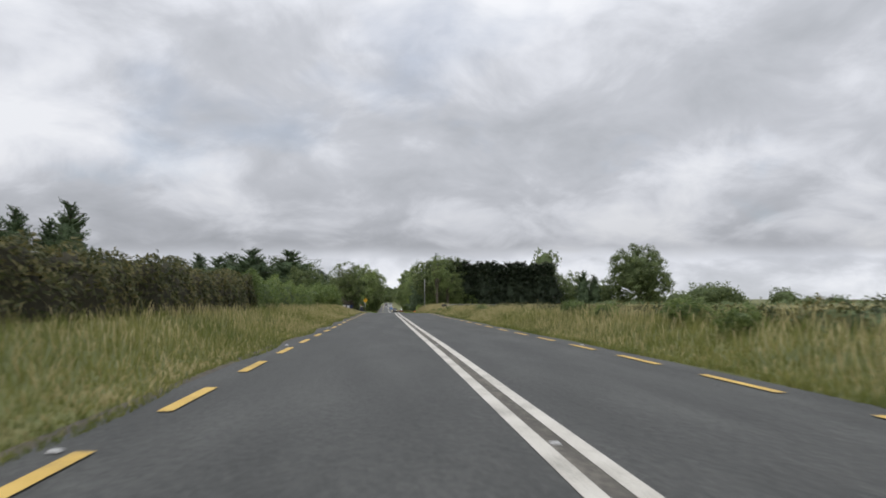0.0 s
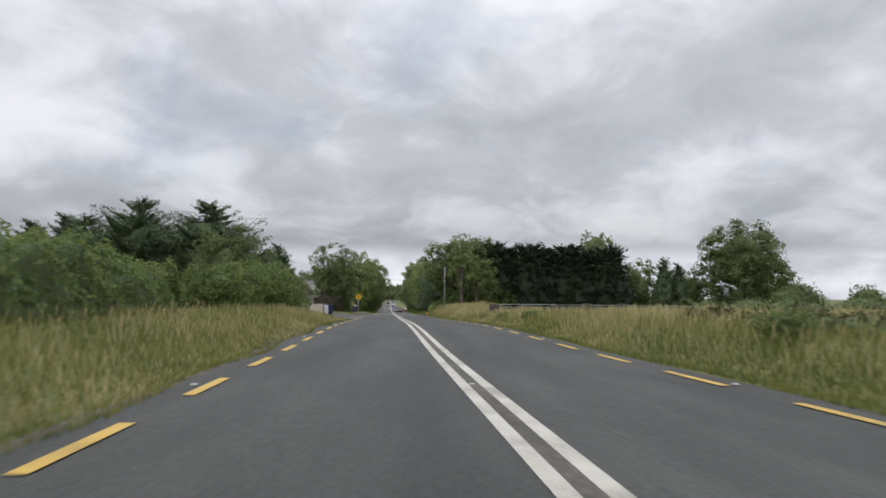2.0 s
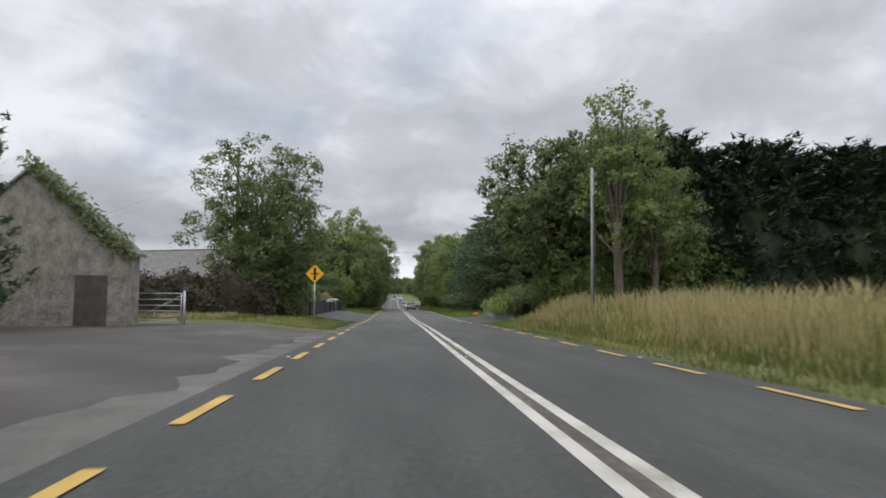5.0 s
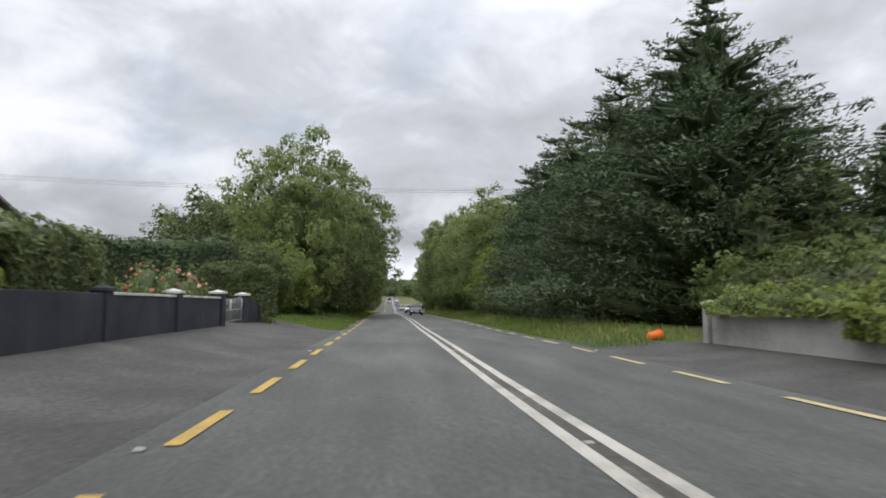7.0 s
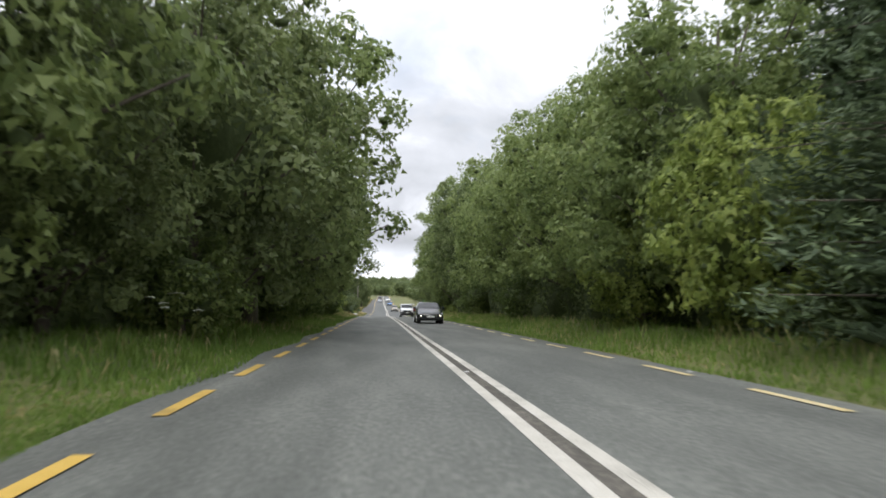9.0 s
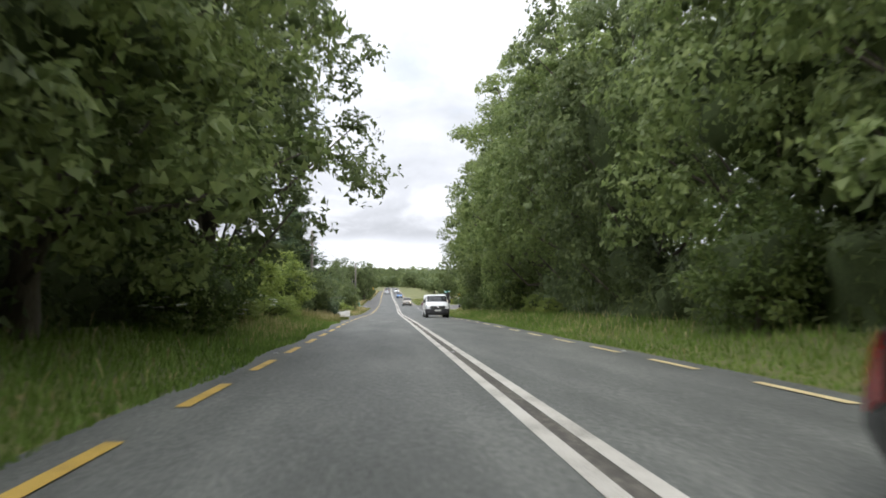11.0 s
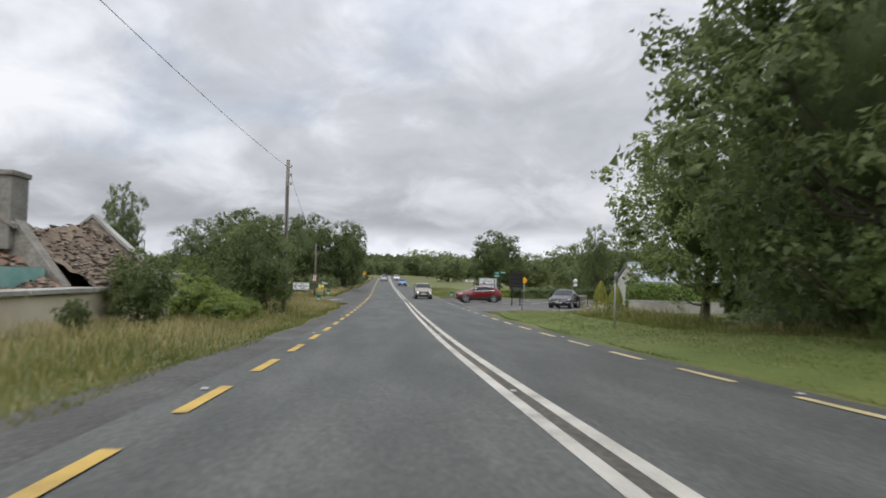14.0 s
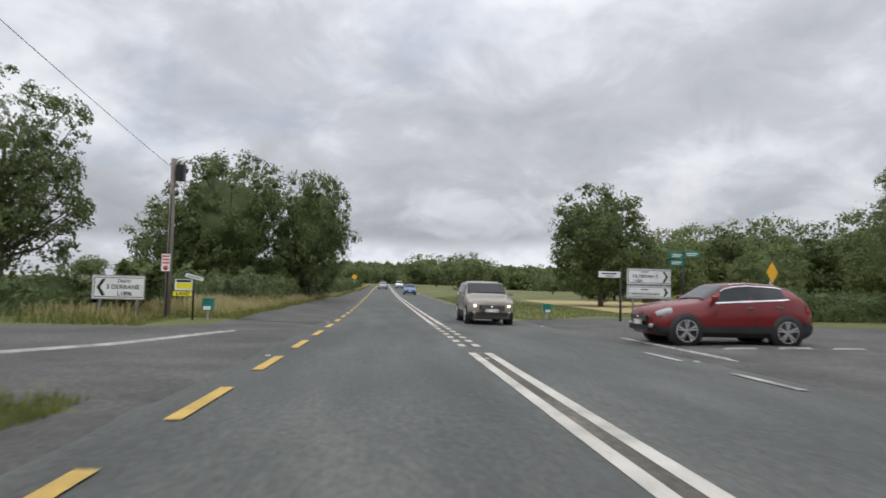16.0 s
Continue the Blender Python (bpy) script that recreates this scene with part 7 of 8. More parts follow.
def tent(name, parent, mat, y0, y1, front, back, eave, crest, seed, sag=0.12, bits=220, size=(0.1, 0.3)):
    """What is left of a roof: a rough two-sided slope of rubble and slates under a broken crest, crest given by (share along, height)."""
    rng = np.random.default_rng(seed)
    ny, nx = max(8, int((y1 - y0) / 0.22)), 30
    S, X = np.meshgrid(np.linspace(0, 1, ny), np.linspace(0, 1, nx), indexing="ij")
    top = np.interp(S, *zip(*crest))

    def height(sv, xv):
        rise_ = 1 - np.abs(2 * xv - 1)
        return eave + (np.interp(sv, *zip(*crest)) - eave) * rise_ - sag * np.sin(np.pi * rise_) * (1 + np.sin(sv * 9 + seed))

    Z = height(S, X) + rng.normal(0, 0.04, S.shape) * (top > eave)
    V = np.stack([front + (back - front) * X + rng.normal(0, 0.02, S.shape), y0 + (y1 - y0) * S, Z], -1).reshape(-1, 3)
    i = np.arange(ny - 1)[:, None] * nx + np.arange(nx - 1)[None]
    heap = part(name, mesh_from(name, V, np.stack([i, i + 1, i + 1 + nx, i + nx], -1).reshape(-1, 4), mat), parent)
    iv, jf = ball(1)
    sv, xv = rng.uniform(0.02, 0.98, bits), rng.beta(1.0, 1.6, bits) * 0.62
    c = np.stack([front + (back - front) * xv, y0 + (y1 - y0) * sv, height(sv, xv) + 0.03], -1)
    vv = (c[:, None] + iv[None] * rng.uniform(*size, (bits, 1, 3)) * np.array([0.7, 0.8, 0.3]) * (1 + 0.2 * rng.normal(0, 1, (bits, len(iv), 1)))).reshape(-1, 3)
    part("broken_slate", mesh_from("broken_slate", vv, (jf[None] + (np.arange(bits) * len(iv))[:, None, None]).reshape(-1, 3), M_RUBBLE_MIX), heap, "broken slates and stones")["kind"] = "stuff"
    return heap


M_RUBBLE_MIX = material("mixed_rubble", (0.185, 0.15, 0.115), (0.08, 0.066, 0.055), (0.33, 0.285, 0.24), rough=0.95, scale=1.6, fine=8, bump=1.2, island=0.5)
M_OLD_PAINT = material("turquoise_old_paint", (0.22, 0.42, 0.38), (0.14, 0.27, 0.25), (0.36, 0.5, 0.46), rough=0.9, scale=1.5, fine=20, bump=0.5)


def ruin():
    ob = thing("ruined_cottage", "roofless ruined stone cottage with two chimney gables", "ruin", over_road(0, 331.5))
    f, back, eave = -9.35, -14.6, 1.12
    # front wall with small windows and a broken top
    bm = bmesh.new()
    holes = [(-4.0, -3.3, -0.35, 0.6), (-0.45, 0.3, 0.05, 0.75), (2.15, 2.9, 0.05, 0.78)]
    ys = sorted({-8.2, -6.6, -5.4, -2.0, 1.2, 4.6, 7.0, *(h[k] for h in holes for k in (0, 1))})
    for k, (a, b) in enumerate(zip(ys, ys[1:])):
        top = (0.55, 0.95, 1.05)[k] if k < 3 else eave - 0.03 * math.sin(k * 3)
        inside = [h for h in holes if h[0] <= a and h[1] >= b]
        if inside:
            slab(bm, f - 0.5, f, a, b, -0.5, inside[0][2])
            slab(bm, f - 0.5, f, a, b, inside[0][3], top)
        else:
            slab(bm, f - 0.5, f, a, b, -0.5, top)
    part("front_wall", bm, ob, "stained cream render", M_RENDER_CREAM)
    for a, b, z0, z1 in holes:
        w = box_part("window", ob, M_GLASS_DARK, f - 0.34, f - 0.31, a, b, z0, z1)
        for q0, q1, r0, r1 in ((a, a + 0.07, z0, z1), (b - 0.07, b, z0, z1), (a, b, z1 - 0.07, z1), (a, b, z0, z0 + 0.06), (a, b, (z0 + z1) / 2 - 0.02, (z0 + z1) / 2 + 0.02)):
            box_part("frame", w, M_SIGN_WHITE, f - 0.305, f - 0.25, q0, q1, r0, r1)
    for a, b in ((-5.4, -2.4), (-2.3, 1.0), (1.1, 4.2), (4.3, 7.0)):
        box_part("eave_stone", ob, M_CONCRETE, f - 0.55, f + 0.1, a, b, eave + 0.01, eave + 0.13, bevel=0.02)
    box_part("back_wall", ob, M_STONE, back, back + 0.45, -8.2, 7.0, -0.5, eave)
    mid = (f + back) / 2
    for y, top, pots in ((-4.0, 3.9, True), (0.9, 4.12, False)):
        prism("gable_wall", ob, M_STONE, [(f - 0.51, -0.3), (f - 0.51, eave), (mid + 0.72, 3.0), (mid - 0.72, 3.0), (back + 0.46, eave), (back + 0.46, -0.3)], y - 0.25, y + 0.25)
        c = box_part("chimney", ob, M_OLD_STONE, mid - 0.7, mid + 0.7, y - 0.42, y + 0.42, 2.2, top, bevel=0.02)
        box_part("chimney_cap", c, M_OLD_STONE, mid - 0.75, mid + 0.75, y - 0.48, y + 0.48, top + 0.002, top + 0.15, bevel=0.03)
        prism("chimney_band", c, M_STONE, [(mid - 0.82, 2.75), (mid, 3.28), (mid + 0.82, 2.75), (mid + 0.82, 2.87), (mid, 3.4), (mid - 0.82, 2.87)], y - 0.47, y + 0.47)
        if pots:
            for x in (mid - 0.28, mid + 0.24):
                tube_part("chimney_pot", c, M_BRICKY, [(x, y, top + 0.15), (x, y, top + 0.36)], [0.13, 0.115], 10)
        else:
            tube_part("aerial", c, M_STEEL, [(mid - 0.85, y, 2.6), (mid - 0.85, y, 4.9)], 0.02, 6)
            tube_part("aerial", c, M_STEEL, [(mid - 0.85, y, 4.5), (mid - 0.55, y, 4.5)], 0.012, 6)
    prism("gable_wall", ob, M_STONE, [(f - 0.01, -0.3), (f - 0.01, eave), (mid, 3.55), (back + 0.01, eave), (back + 0.01, -0.3)], 7.003, 7.4)
    for s_, e in ((f, 1), (back, -1)):
        prism("gable_coping", ob, M_CONCRETE, [(s_ + 0.12 * e, eave - 0.02), (mid, 3.58), (mid, 3.7), (s_ + 0.12 * e, eave + 0.12)], 6.95, 7.45)
    # inner wall with old paint, seen over the broken roof
    box_part("inner_wall", ob, M_OLD_PAINT, f - 1.3, f - 1.05, -2.4, 0.6, 0.2, 1.75)
    tent("fallen_roof", ob, M_BROWN_RUBBLE, 1.15, 7.0, f + 0.05, back, eave + 0.1, ((0, 3.0), (0.25, 2.85), (0.6, 3.1), (1, 3.4)), 4, 0.04, 520, (0.05, 0.17))
    tent("fallen_roof", ob, M_BRICKY, -3.75, 0.65, f - 0.5, back, eave + 0.02, ((0, 2.5), (0.3, 2.0), (0.7, 1.9), (1, 2.7)), 3, 0.08, 420, (0.05, 0.17))
    tent("rubble_heap", ob, M_BROWN_RUBBLE, -8.0, -4.25, f - 0.45, back, 0.35, ((0, 1.0), (0.4, 1.7), (1, 2.5)), 7, 0.0, 480, (0.07, 0.2))
    rubble("rubble_heap", ob, M_BROWN_RUBBLE, -10.2, -6.2, 2.6, 3.8, 1.6, 8, -0.2)


ruin()
ob = thing("wing_wall", "pebble-dashed wall stub beside a cottage", "wall", over_road(0, 320.6))
prism("wall", ob, M_STONE, [(-12.4, -0.4), (-9.75, -0.4), (-9.75, 1.1), (-11.0, 1.8), (-12.4, 2.55)], -0.15, 0.15)
hedge("ivy", [(-12.2, 320.6, 0.9), (-11.0, 320.7, 0.5), (-9.8, 320.6, 0.3)], 0.6, "pale green ivy along a broken wall top", 90, 170, 0.13, M_LEAF_PALE, rough=0.2, square=0.8, wave=0.2, base=1.5)
hedge("garden_shrubs", [(-9.7, 313.4, 0.75), (-6.6, 314.2, 0.65), (-6.3, 316.0, 0.6), (-6.4, 318.6, 0.5)], 1.0, "leafy garden plants behind a low white wall", 91, 150, 0.13, M_LEAF, rough=0.2, square=0.8, wave=0.2)
hedge("garden_shrubs", [(-8.8, 317.6, 1.1), (-8.4, 320.5, 0.9), (-8.2, 323.0, 0.7)], 1.2, "leafy weeds before a ruined cottage", 92, 130, 0.14, M_LEAF_PALE, rough=0.22, square=0.9, wave=0.25)
ob = thing("concrete_shed", "low grey concrete shed with a flat roof", "shed", over_road(-15.5, 351))
box_part("wall", ob, M_CONCRETE, -3, 3.4, -2, 2, -0.2, 1.85)
box_part("roof", ob, M_CONCRETE, -3.15, 3.55, -2.15, 2.15, 1.853, 1.98, bevel=0.02)


# -- vehicles --
M_TYRE = material("tyre_rubber", (0.025, 0.025, 0.026), rough=0.85, scale=4, fine=40, bump=0.2)
M_RIM = material("alloy_rim", (0.72, 0.73, 0.74), rough=0.3, metal=0.8, scale=3, fine=20, bump=0)
M_TRIM = material("black_plastic_trim", (0.03, 0.03, 0.032), rough=0.6, scale=3, fine=40, bump=0.1)
M_CARGLASS = material("car_glass", (0.014, 0.017, 0.02), rough=0.06, spec=0.4, scale=1, fine=4, bump=0)
M_CHROME = material("chrome", (0.7, 0.7, 0.71), rough=0.15, metal=1.0, scale=1, fine=4, bump=0)
M_PLATE = material("pale_plate", (0.6, 0.6, 0.56), rough=0.5, scale=3, fine=20, bump=0)
M_LAMP = material("lamp_glass", (0.30, 0.32, 0.33), rough=0.1, spec=0.8, scale=6, fine=30, bump=0)
M_TAIL = material("red_lamp", (0.35, 0.02, 0.02), rough=0.15, spec=0.7, scale=6, fine=30, bump=0)


def glowing(name, colour, strength):
    m = bpy.data.materials.new(name)
    m.use_nodes = True
    b = m.node_tree.nodes["Principled BSDF"]
    b.inputs["Base Color"].default_value = (*colour, 1)
    b.inputs["Emission Color"].default_value = (*colour, 1)
    b.inputs["Emission Strength"].default_value = strength
    return m


M_HEADLAMP = glowing("lit_headlamp", (1.0, 0.90, 0.70), 2.0)


def paint(name, c, rough=0.25):
    m = material(name, c, tuple(x * 0.85 for x in c), tuple(min(1, x * 1.1) for x in c), rough=rough, spec=0.5, scale=1.5, fine=60, bump=0)
    m.node_tree.nodes["Principled BSDF"].inputs["Coat Weight"].default_value = 0.25
    return m


def bow_part(name, parent, mat, half, y_front, depth, z0, z1, bevel):
    """A bar across a vehicle's front, bowed in plan, with rounded edges."""
    bm = bmesh.new()
    xs = np.linspace(-half, half, 15)
    fy = [y_front + 0.22 * (abs(x) / half) ** 3 * half / 0.95 for x in xs]
    rows = [[bm.verts.new((x, y + dy, z)) for x, y in zip(xs, fy)] for dy, z in ((0.03, z0), (0.0, z0 + 0.3 * (z1 - z0)), (0.005, z0 + 0.7 * (z1 - z0)), (0.035, z1), (depth, z1), (depth, z0))]
    for q in range(6):
        r0, r1 = rows[q], rows[(q + 1) % 6]
        for i in range(14):
            bm.faces.new((r0[i], r0[i + 1], r1[i + 1], r1[i]))
    for i in (0, 14):
        bm.faces.new([r[i] for r in rows])
    bmesh.ops.recalc_face_normals(bm, faces=bm.faces)
    bmesh.ops.bevel(bm, geom=[e for e in bm.edges if len(e.link_faces) == 2 and e.calc_face_angle(0) > 0.9], offset=bevel, segments=3, affect="EDGES", profile=0.5)
    for fc in bm.faces:
        fc.smooth = True
    return part(name, bm, parent, "", mat)


def vehicle(name, label, m, L, W, keys, body, wheel_r=0.33, axles=(-0.31, 0.30), clad=False, lit=False, ground=0.2, van=False, lower=None, tops=0.78, category="car"):
    """keys: (place along 0..1, top, belt, half-width share, tuck of the roof) from nose to tail. Front looks to -y."""
    ob = thing(name, label, category, m)
    K = np.array(keys, float)
    n = 46
    s = np.linspace(0, 1, n)
    col = [np.interp(s, K[:, 0], K[:, i]) for i in range(5)]
    top, belt, wid, tuck = col[1], col[2], col[3], col[4]
    # soften
    for arr in (wid, tuck):
        arr[1:-1] = (arr[:-2] + 2 * arr[1:-1] + arr[2:]) / 4
    nose = np.interp(s, [0, 0.02, 0.05, 0.95, 0.98, 1], [0.25, 0.1, 0, 0, 0.08, 0.2])
    zb = ground + nose * 0.6
    hw = W / 2 * wid
    ring = lambda i: [(0.86 * hw[i], zb[i]), (0.98 * hw[i], zb[i] + 0.12), (1.0 * hw[i], zb[i] + 0.42 * (belt[i] - zb[i])), (0.985 * hw[i], belt[i]), (tuck[i] * hw[i], top[i] - 0.045), (tuck[i] * 0.8 * hw[i], top[i])]
    R = np.zeros((n, 12, 3))
    for i in range(n):
        half = ring(i)
        full = [(-x, z) for x, z in half] + [(x, z) for x, z in reversed(half)]
        R[i, :, 0] = [p[0] for p in full]
        R[i, :, 2] = [p[1] for p in full]
        R[i, :, 1] = (s[i] - 0.5) * L
    # rounded corners in plan at nose and tail
    for i in range(n):
        e = max(0, 1 - s[i] * L / 0.35, 1 - (1 - s[i]) * L / 0.25)
        sgn = 1 if s[i] < 0.5 else -1
        R[i, :, 1] += sgn * 0.16 * (np.abs(R[i, :, 0]) / (W / 2)) ** 2.5 * (1 if e > 0 else max(0, 1 - min(s[i], 1 - s[i]) * L / 0.9))

    def at(a, q):
        a, q = np.clip(a, 0, 1) * (n - 1), np.clip(q, 0, 11)
        i, j = np.minimum(a.astype(int), n - 2), np.minimum(q.astype(int), 10)
        fa, fq = (a - i)[..., None], (q - j)[..., None]
        return (R[i, j] * (1 - fa) + R[i + 1, j] * fa) * (1 - fq) + (R[i, j + 1] * (1 - fa) + R[i + 1, j + 1] * fa) * fq

    def patch_part(nm, mat, a0, a1, q0, q1, lift=0.008, na=8, nq=6, parent=None, lbl="", shear=0.0):
        A, Q = np.meshgrid(np.linspace(a0, a1, na), np.linspace(q0, q1, nq), indexing="ij")
        A = A + shear * (Q - q0) / (q1 - q0 + 1e-9)
        P = at(A, Q)
        da = at(A + 0.004, Q) - at(A - 0.004, Q)
        dq = at(A, Q + 0.03) - at(A, Q - 0.03)
        P = P + unit(np.cross(dq, da)) * lift
        i = np.arange(na - 1)[:, None] * nq + np.arange(nq - 1)[None]
        f = np.stack([i, i + 1, i + 1 + nq, i + nq], -1).reshape(-1, 4)
        me = mesh_from(nm, P.reshape(-1, 3), f, mat, smooth_faces=True)
        return part(nm, me, parent or ob, lbl)

    # body shell, ends closed
    i = np.arange(n - 1)[:, None] * 12 + np.arange(12)[None]
    j = np.arange(n - 1)[:, None] * 12 + (np.arange(12)[None] + 1) % 12
    f = np.stack([i, i + 12, j + 12, j], -1).reshape(-1, 4)
    ends = [np.arange(12)[None], (np.arange(12)[::-1] + (n - 1) * 12)[None]]
    shell = part("body", mesh_from("body", R.reshape(-1, 3), [f, *ends], body, smooth_faces=True), ob)
    cowl = [k[0] for k in keys if k[1] - k[2] < 0.12 and k[0] < 0.5][-1]
    roof0 = [k[0] for k in keys if k[1] >= max(K[:, 1]) - 0.06][0]
    roof1 = [k[0] for k in keys if k[1] >= max(K[:, 1]) - 0.10][-1]
    tail = keys[-2][0]
    if van:
        roof0 = 0.312
    patch_part("windscreen", M_CARGLASS, cowl + 0.012, roof0 - 0.008, 4.1, 6.9, 0.010, 10, 10)
    if not van:
        patch_part("rear_window", M_CARGLASS, roof1 + 0.02, min(0.97, tail - 0.01), 4.2, 6.8, 0.010, 8, 8)
    mid = (roof0 + roof1) / 2 - 0.02 if not van else 0.375
    c0 = cowl + (roof0 - cowl) * 0.55
    for q0, q1 in ((3.12, 3.9), (7.88, 7.1)):
        patch_part("side_window", M_CARGLASS, c0, mid - 0.012, q0, q1, 0.010, 8, 4, shear=0.035)
        if not van:
            patch_part("side_window", M_CARGLASS, mid + 0.012, roof1 + 0.045, q0, q1, 0.010, 8, 4, shear=-0.015)
        else:
            patch_part("panel_seam", M_TRIM, mid + 0.03, 0.95, q0 - 0.5 * (1 if q0 < 5 else -1), q0 - 0.46 * (1 if q0 < 5 else -1), 0.004, 8, 2)
        if clad:
            patch_part("chrome_strip", M_CHROME, c0 - 0.01, roof1 + 0.06, q0 - (0.1 if q0 < 5 else -0.1), q0 - (0.02 if q0 < 5 else -0.02), 0.012, 12, 2)
            patch_part("chrome_strip", M_CHROME, c0 + 0.03, roof1 + 0.03, q1, q1 + (0.05 if q0 < 5 else -0.05), 0.013, 12, 2)
            patch_part("roof_rail", M_CHROME, roof0 + 0.02, roof1 + 0.02, 4.25 if q0 < 5 else 6.75, 4.4 if q0 < 5 else 6.6, 0.03, 10, 2)
        lo = (0.05, 1.25) if q0 < 5 else (10.95, 9.75)
        if lower is not None:
            patch_part("sill", lower, 0.09, 0.93, lo[0], (lo[1] + (0.45 if q0 < 5 else -0.45) * clad) if clad or van else (lo[0] + (0.75 if q0 < 5 else -0.75)), 0.009, 18, 15)
        for a in (mid - 0.03, roof1 - 0.02):
            patch_part("door_handle", M_CHROME if clad else body, a, a + 0.035, q0 - (0.42 if q0 < 5 else -0.42), q0 - (0.34 if q0 < 5 else -0.34), 0.03, 3, 2)
        for a in (c0 - 0.005, mid, roof1 + 0.02):
            patch_part("door_seam", M_TRIM, a, a + 0.003, 1.3 if q0 < 5 else 9.7, q0, 0.003, 2, 6)
    # wheels
    for a in axles:
        for sx in (-1, 1):
            y = a * L
            x = sx * (W / 2 - 0.005)
            arch = tube_part("wheel_arch", ob, M_TRIM, [(x - sx * 0.25, y, wheel_r), (x + sx * 0.006, y, wheel_r)], wheel_r * 1.2, 26)
            w = part("wheel", wheel_mesh(wheel_r, sx), ob)
            w.location = (x - sx * 0.08, y, wheel_r)
            r = part("rim", rim_mesh(wheel_r * (0.77 if clad else 0.68), sx), w)
            r.location = (sx * 0.095, 0, 0)
    # front
    zf = ground + 0.1
    fy = -L / 2
    hood = K[0][1]
    for sx in (-1, 1):
        q0, q1 = ((2.55, 3.6) if van else (2.75, 3.5)) if sx < 0 else ((8.45, 7.4) if van else (8.25, 7.5))
        hl = patch_part("headlight", M_LAMP, 0.012, 0.10, q0, q1, 0.012, 6, 4)
        if lit:
            o = tube_part("bulb", hl, M_HEADLAMP, [(sx * W * 0.36, fy + 0.10, hood - 0.13), (sx * W * 0.36, fy + 0.02, hood - 0.13)], [0.035, 0.055], 14)
        tube_part("fog_lamp", ob, M_LAMP, [(sx * W * 0.37, fy + 0.16, zf + 0.16), (sx * W * 0.37, fy + 0.015, zf + 0.16)], 0.055, 12)
        mx = sx * (W / 2 + 0.09)
        my = (cowl - 0.5) * L + 0.28
        mz = np.interp(cowl + 0.03, K[:, 0], K[:, 2]) + 0.07
        box_part("mirror", ob, body if not van else M_TRIM, min(mx - 0.09, mx + 0.09), max(mx - 0.09, mx + 0.09), my - 0.06, my + 0.05, mz - 0.02, mz + (0.26 if van else 0.13), bevel=0.03)
        q0, q1 = (2.2, 3.4) if sx < 0 else (8.8, 7.6)
        patch_part("tail_light", M_TAIL, 0.955 if clad else 0.93, 0.988, q0 + (0.5 if sx < 0 else -0.5) * clad, q1, 0.012, 4, 4)
    hb = hood - zf
    g = box_part("grille", ob, M_TRIM, -W * 0.27, W * 0.27, fy - 0.012, fy + 0.06, zf + hb * 0.5, zf + hb * 0.82, bevel=0.01)
    for k in range(3):
        z = zf + hb * (0.54 + 0.1 * k)
        box_part("slat", g, M_CHROME, -W * 0.25, W * 0.25, fy - 0.018, fy - 0.0125, z, z + 0.018)
    box_part("lower_grille", ob, M_TRIM, -W * 0.33, W * 0.33, fy - 0.012, fy + 0.06, zf + 0.03, zf + hb * 0.32, bevel=0.01)
    tube_part("badge", ob, M_CHROME, [(0, fy - 0.03, zf + hb * 0.67), (0, fy - 0.01, zf + hb * 0.67)], 0.055, 16)
    box_part("number_plate", ob, M_PLATE, -0.26, 0.26, fy - (0.118 if van else 0.028), fy - (0.10 if van else 0.014), zf + hb * (0.36 if van else 0.34), zf + hb * 0.34 + 0.12)
    box_part("number_plate", ob, M_PLATE, -0.26, 0.26, L / 2 + 0.005, L / 2 + 0.02, 0.75, 0.86)
    if van or clad:
        if van:
            bow_part("bumper", ob, M_TRIM, W * 0.492, fy - 0.09, 0.55, 0.22, 0.74, 0.07)
            bow_part("grille_band", ob, M_TRIM, W * 0.33, fy - 0.05, 0.2, 0.75, 0.98, 0.03)
            bow_part("air_intake", ob, M_BLACK, W * 0.30, fy - 0.105, 0.1, 0.34, 0.47, 0.01)
            for z in (0.79, 0.93):
                bow_part("slat", ob, M_CHROME, W * 0.31, fy - 0.056, 0.05, z, z + 0.022, 0.004)
            tube_part("badge", ob, M_CHROME, [(0, fy - 0.085, 0.87), (0, fy - 0.055, 0.87)], 0.075, 16)
        else:
            for q0, q1 in ((0.1, 1.7), (10.9, 9.3)):
                patch_part("bumper", M_TRIM, 0.0, 0.10, q0, q1, 0.011, 10, 12)
                patch_part("bumper", M_TRIM, 0.92, 1.0, q0, q1 + (0.4 if q0 < 5 else -0.4), 0.011, 10, 12)
    if van:
        patch_part("bumper_side", M_TRIM, 0.055, 0.10, 0.1, 2.6, 0.012, 4, 5)
        patch_part("bumper_side", M_TRIM, 0.055, 0.10, 10.9, 8.4, 0.012, 4, 5)
    for k in (-0.3, 0.25):
        patch_part("wiper", M_TRIM, cowl + 0.016, cowl + 0.022, 5.5 + k, 5.5 + k + 1.0, 0.02, 2, 5)
    return ob


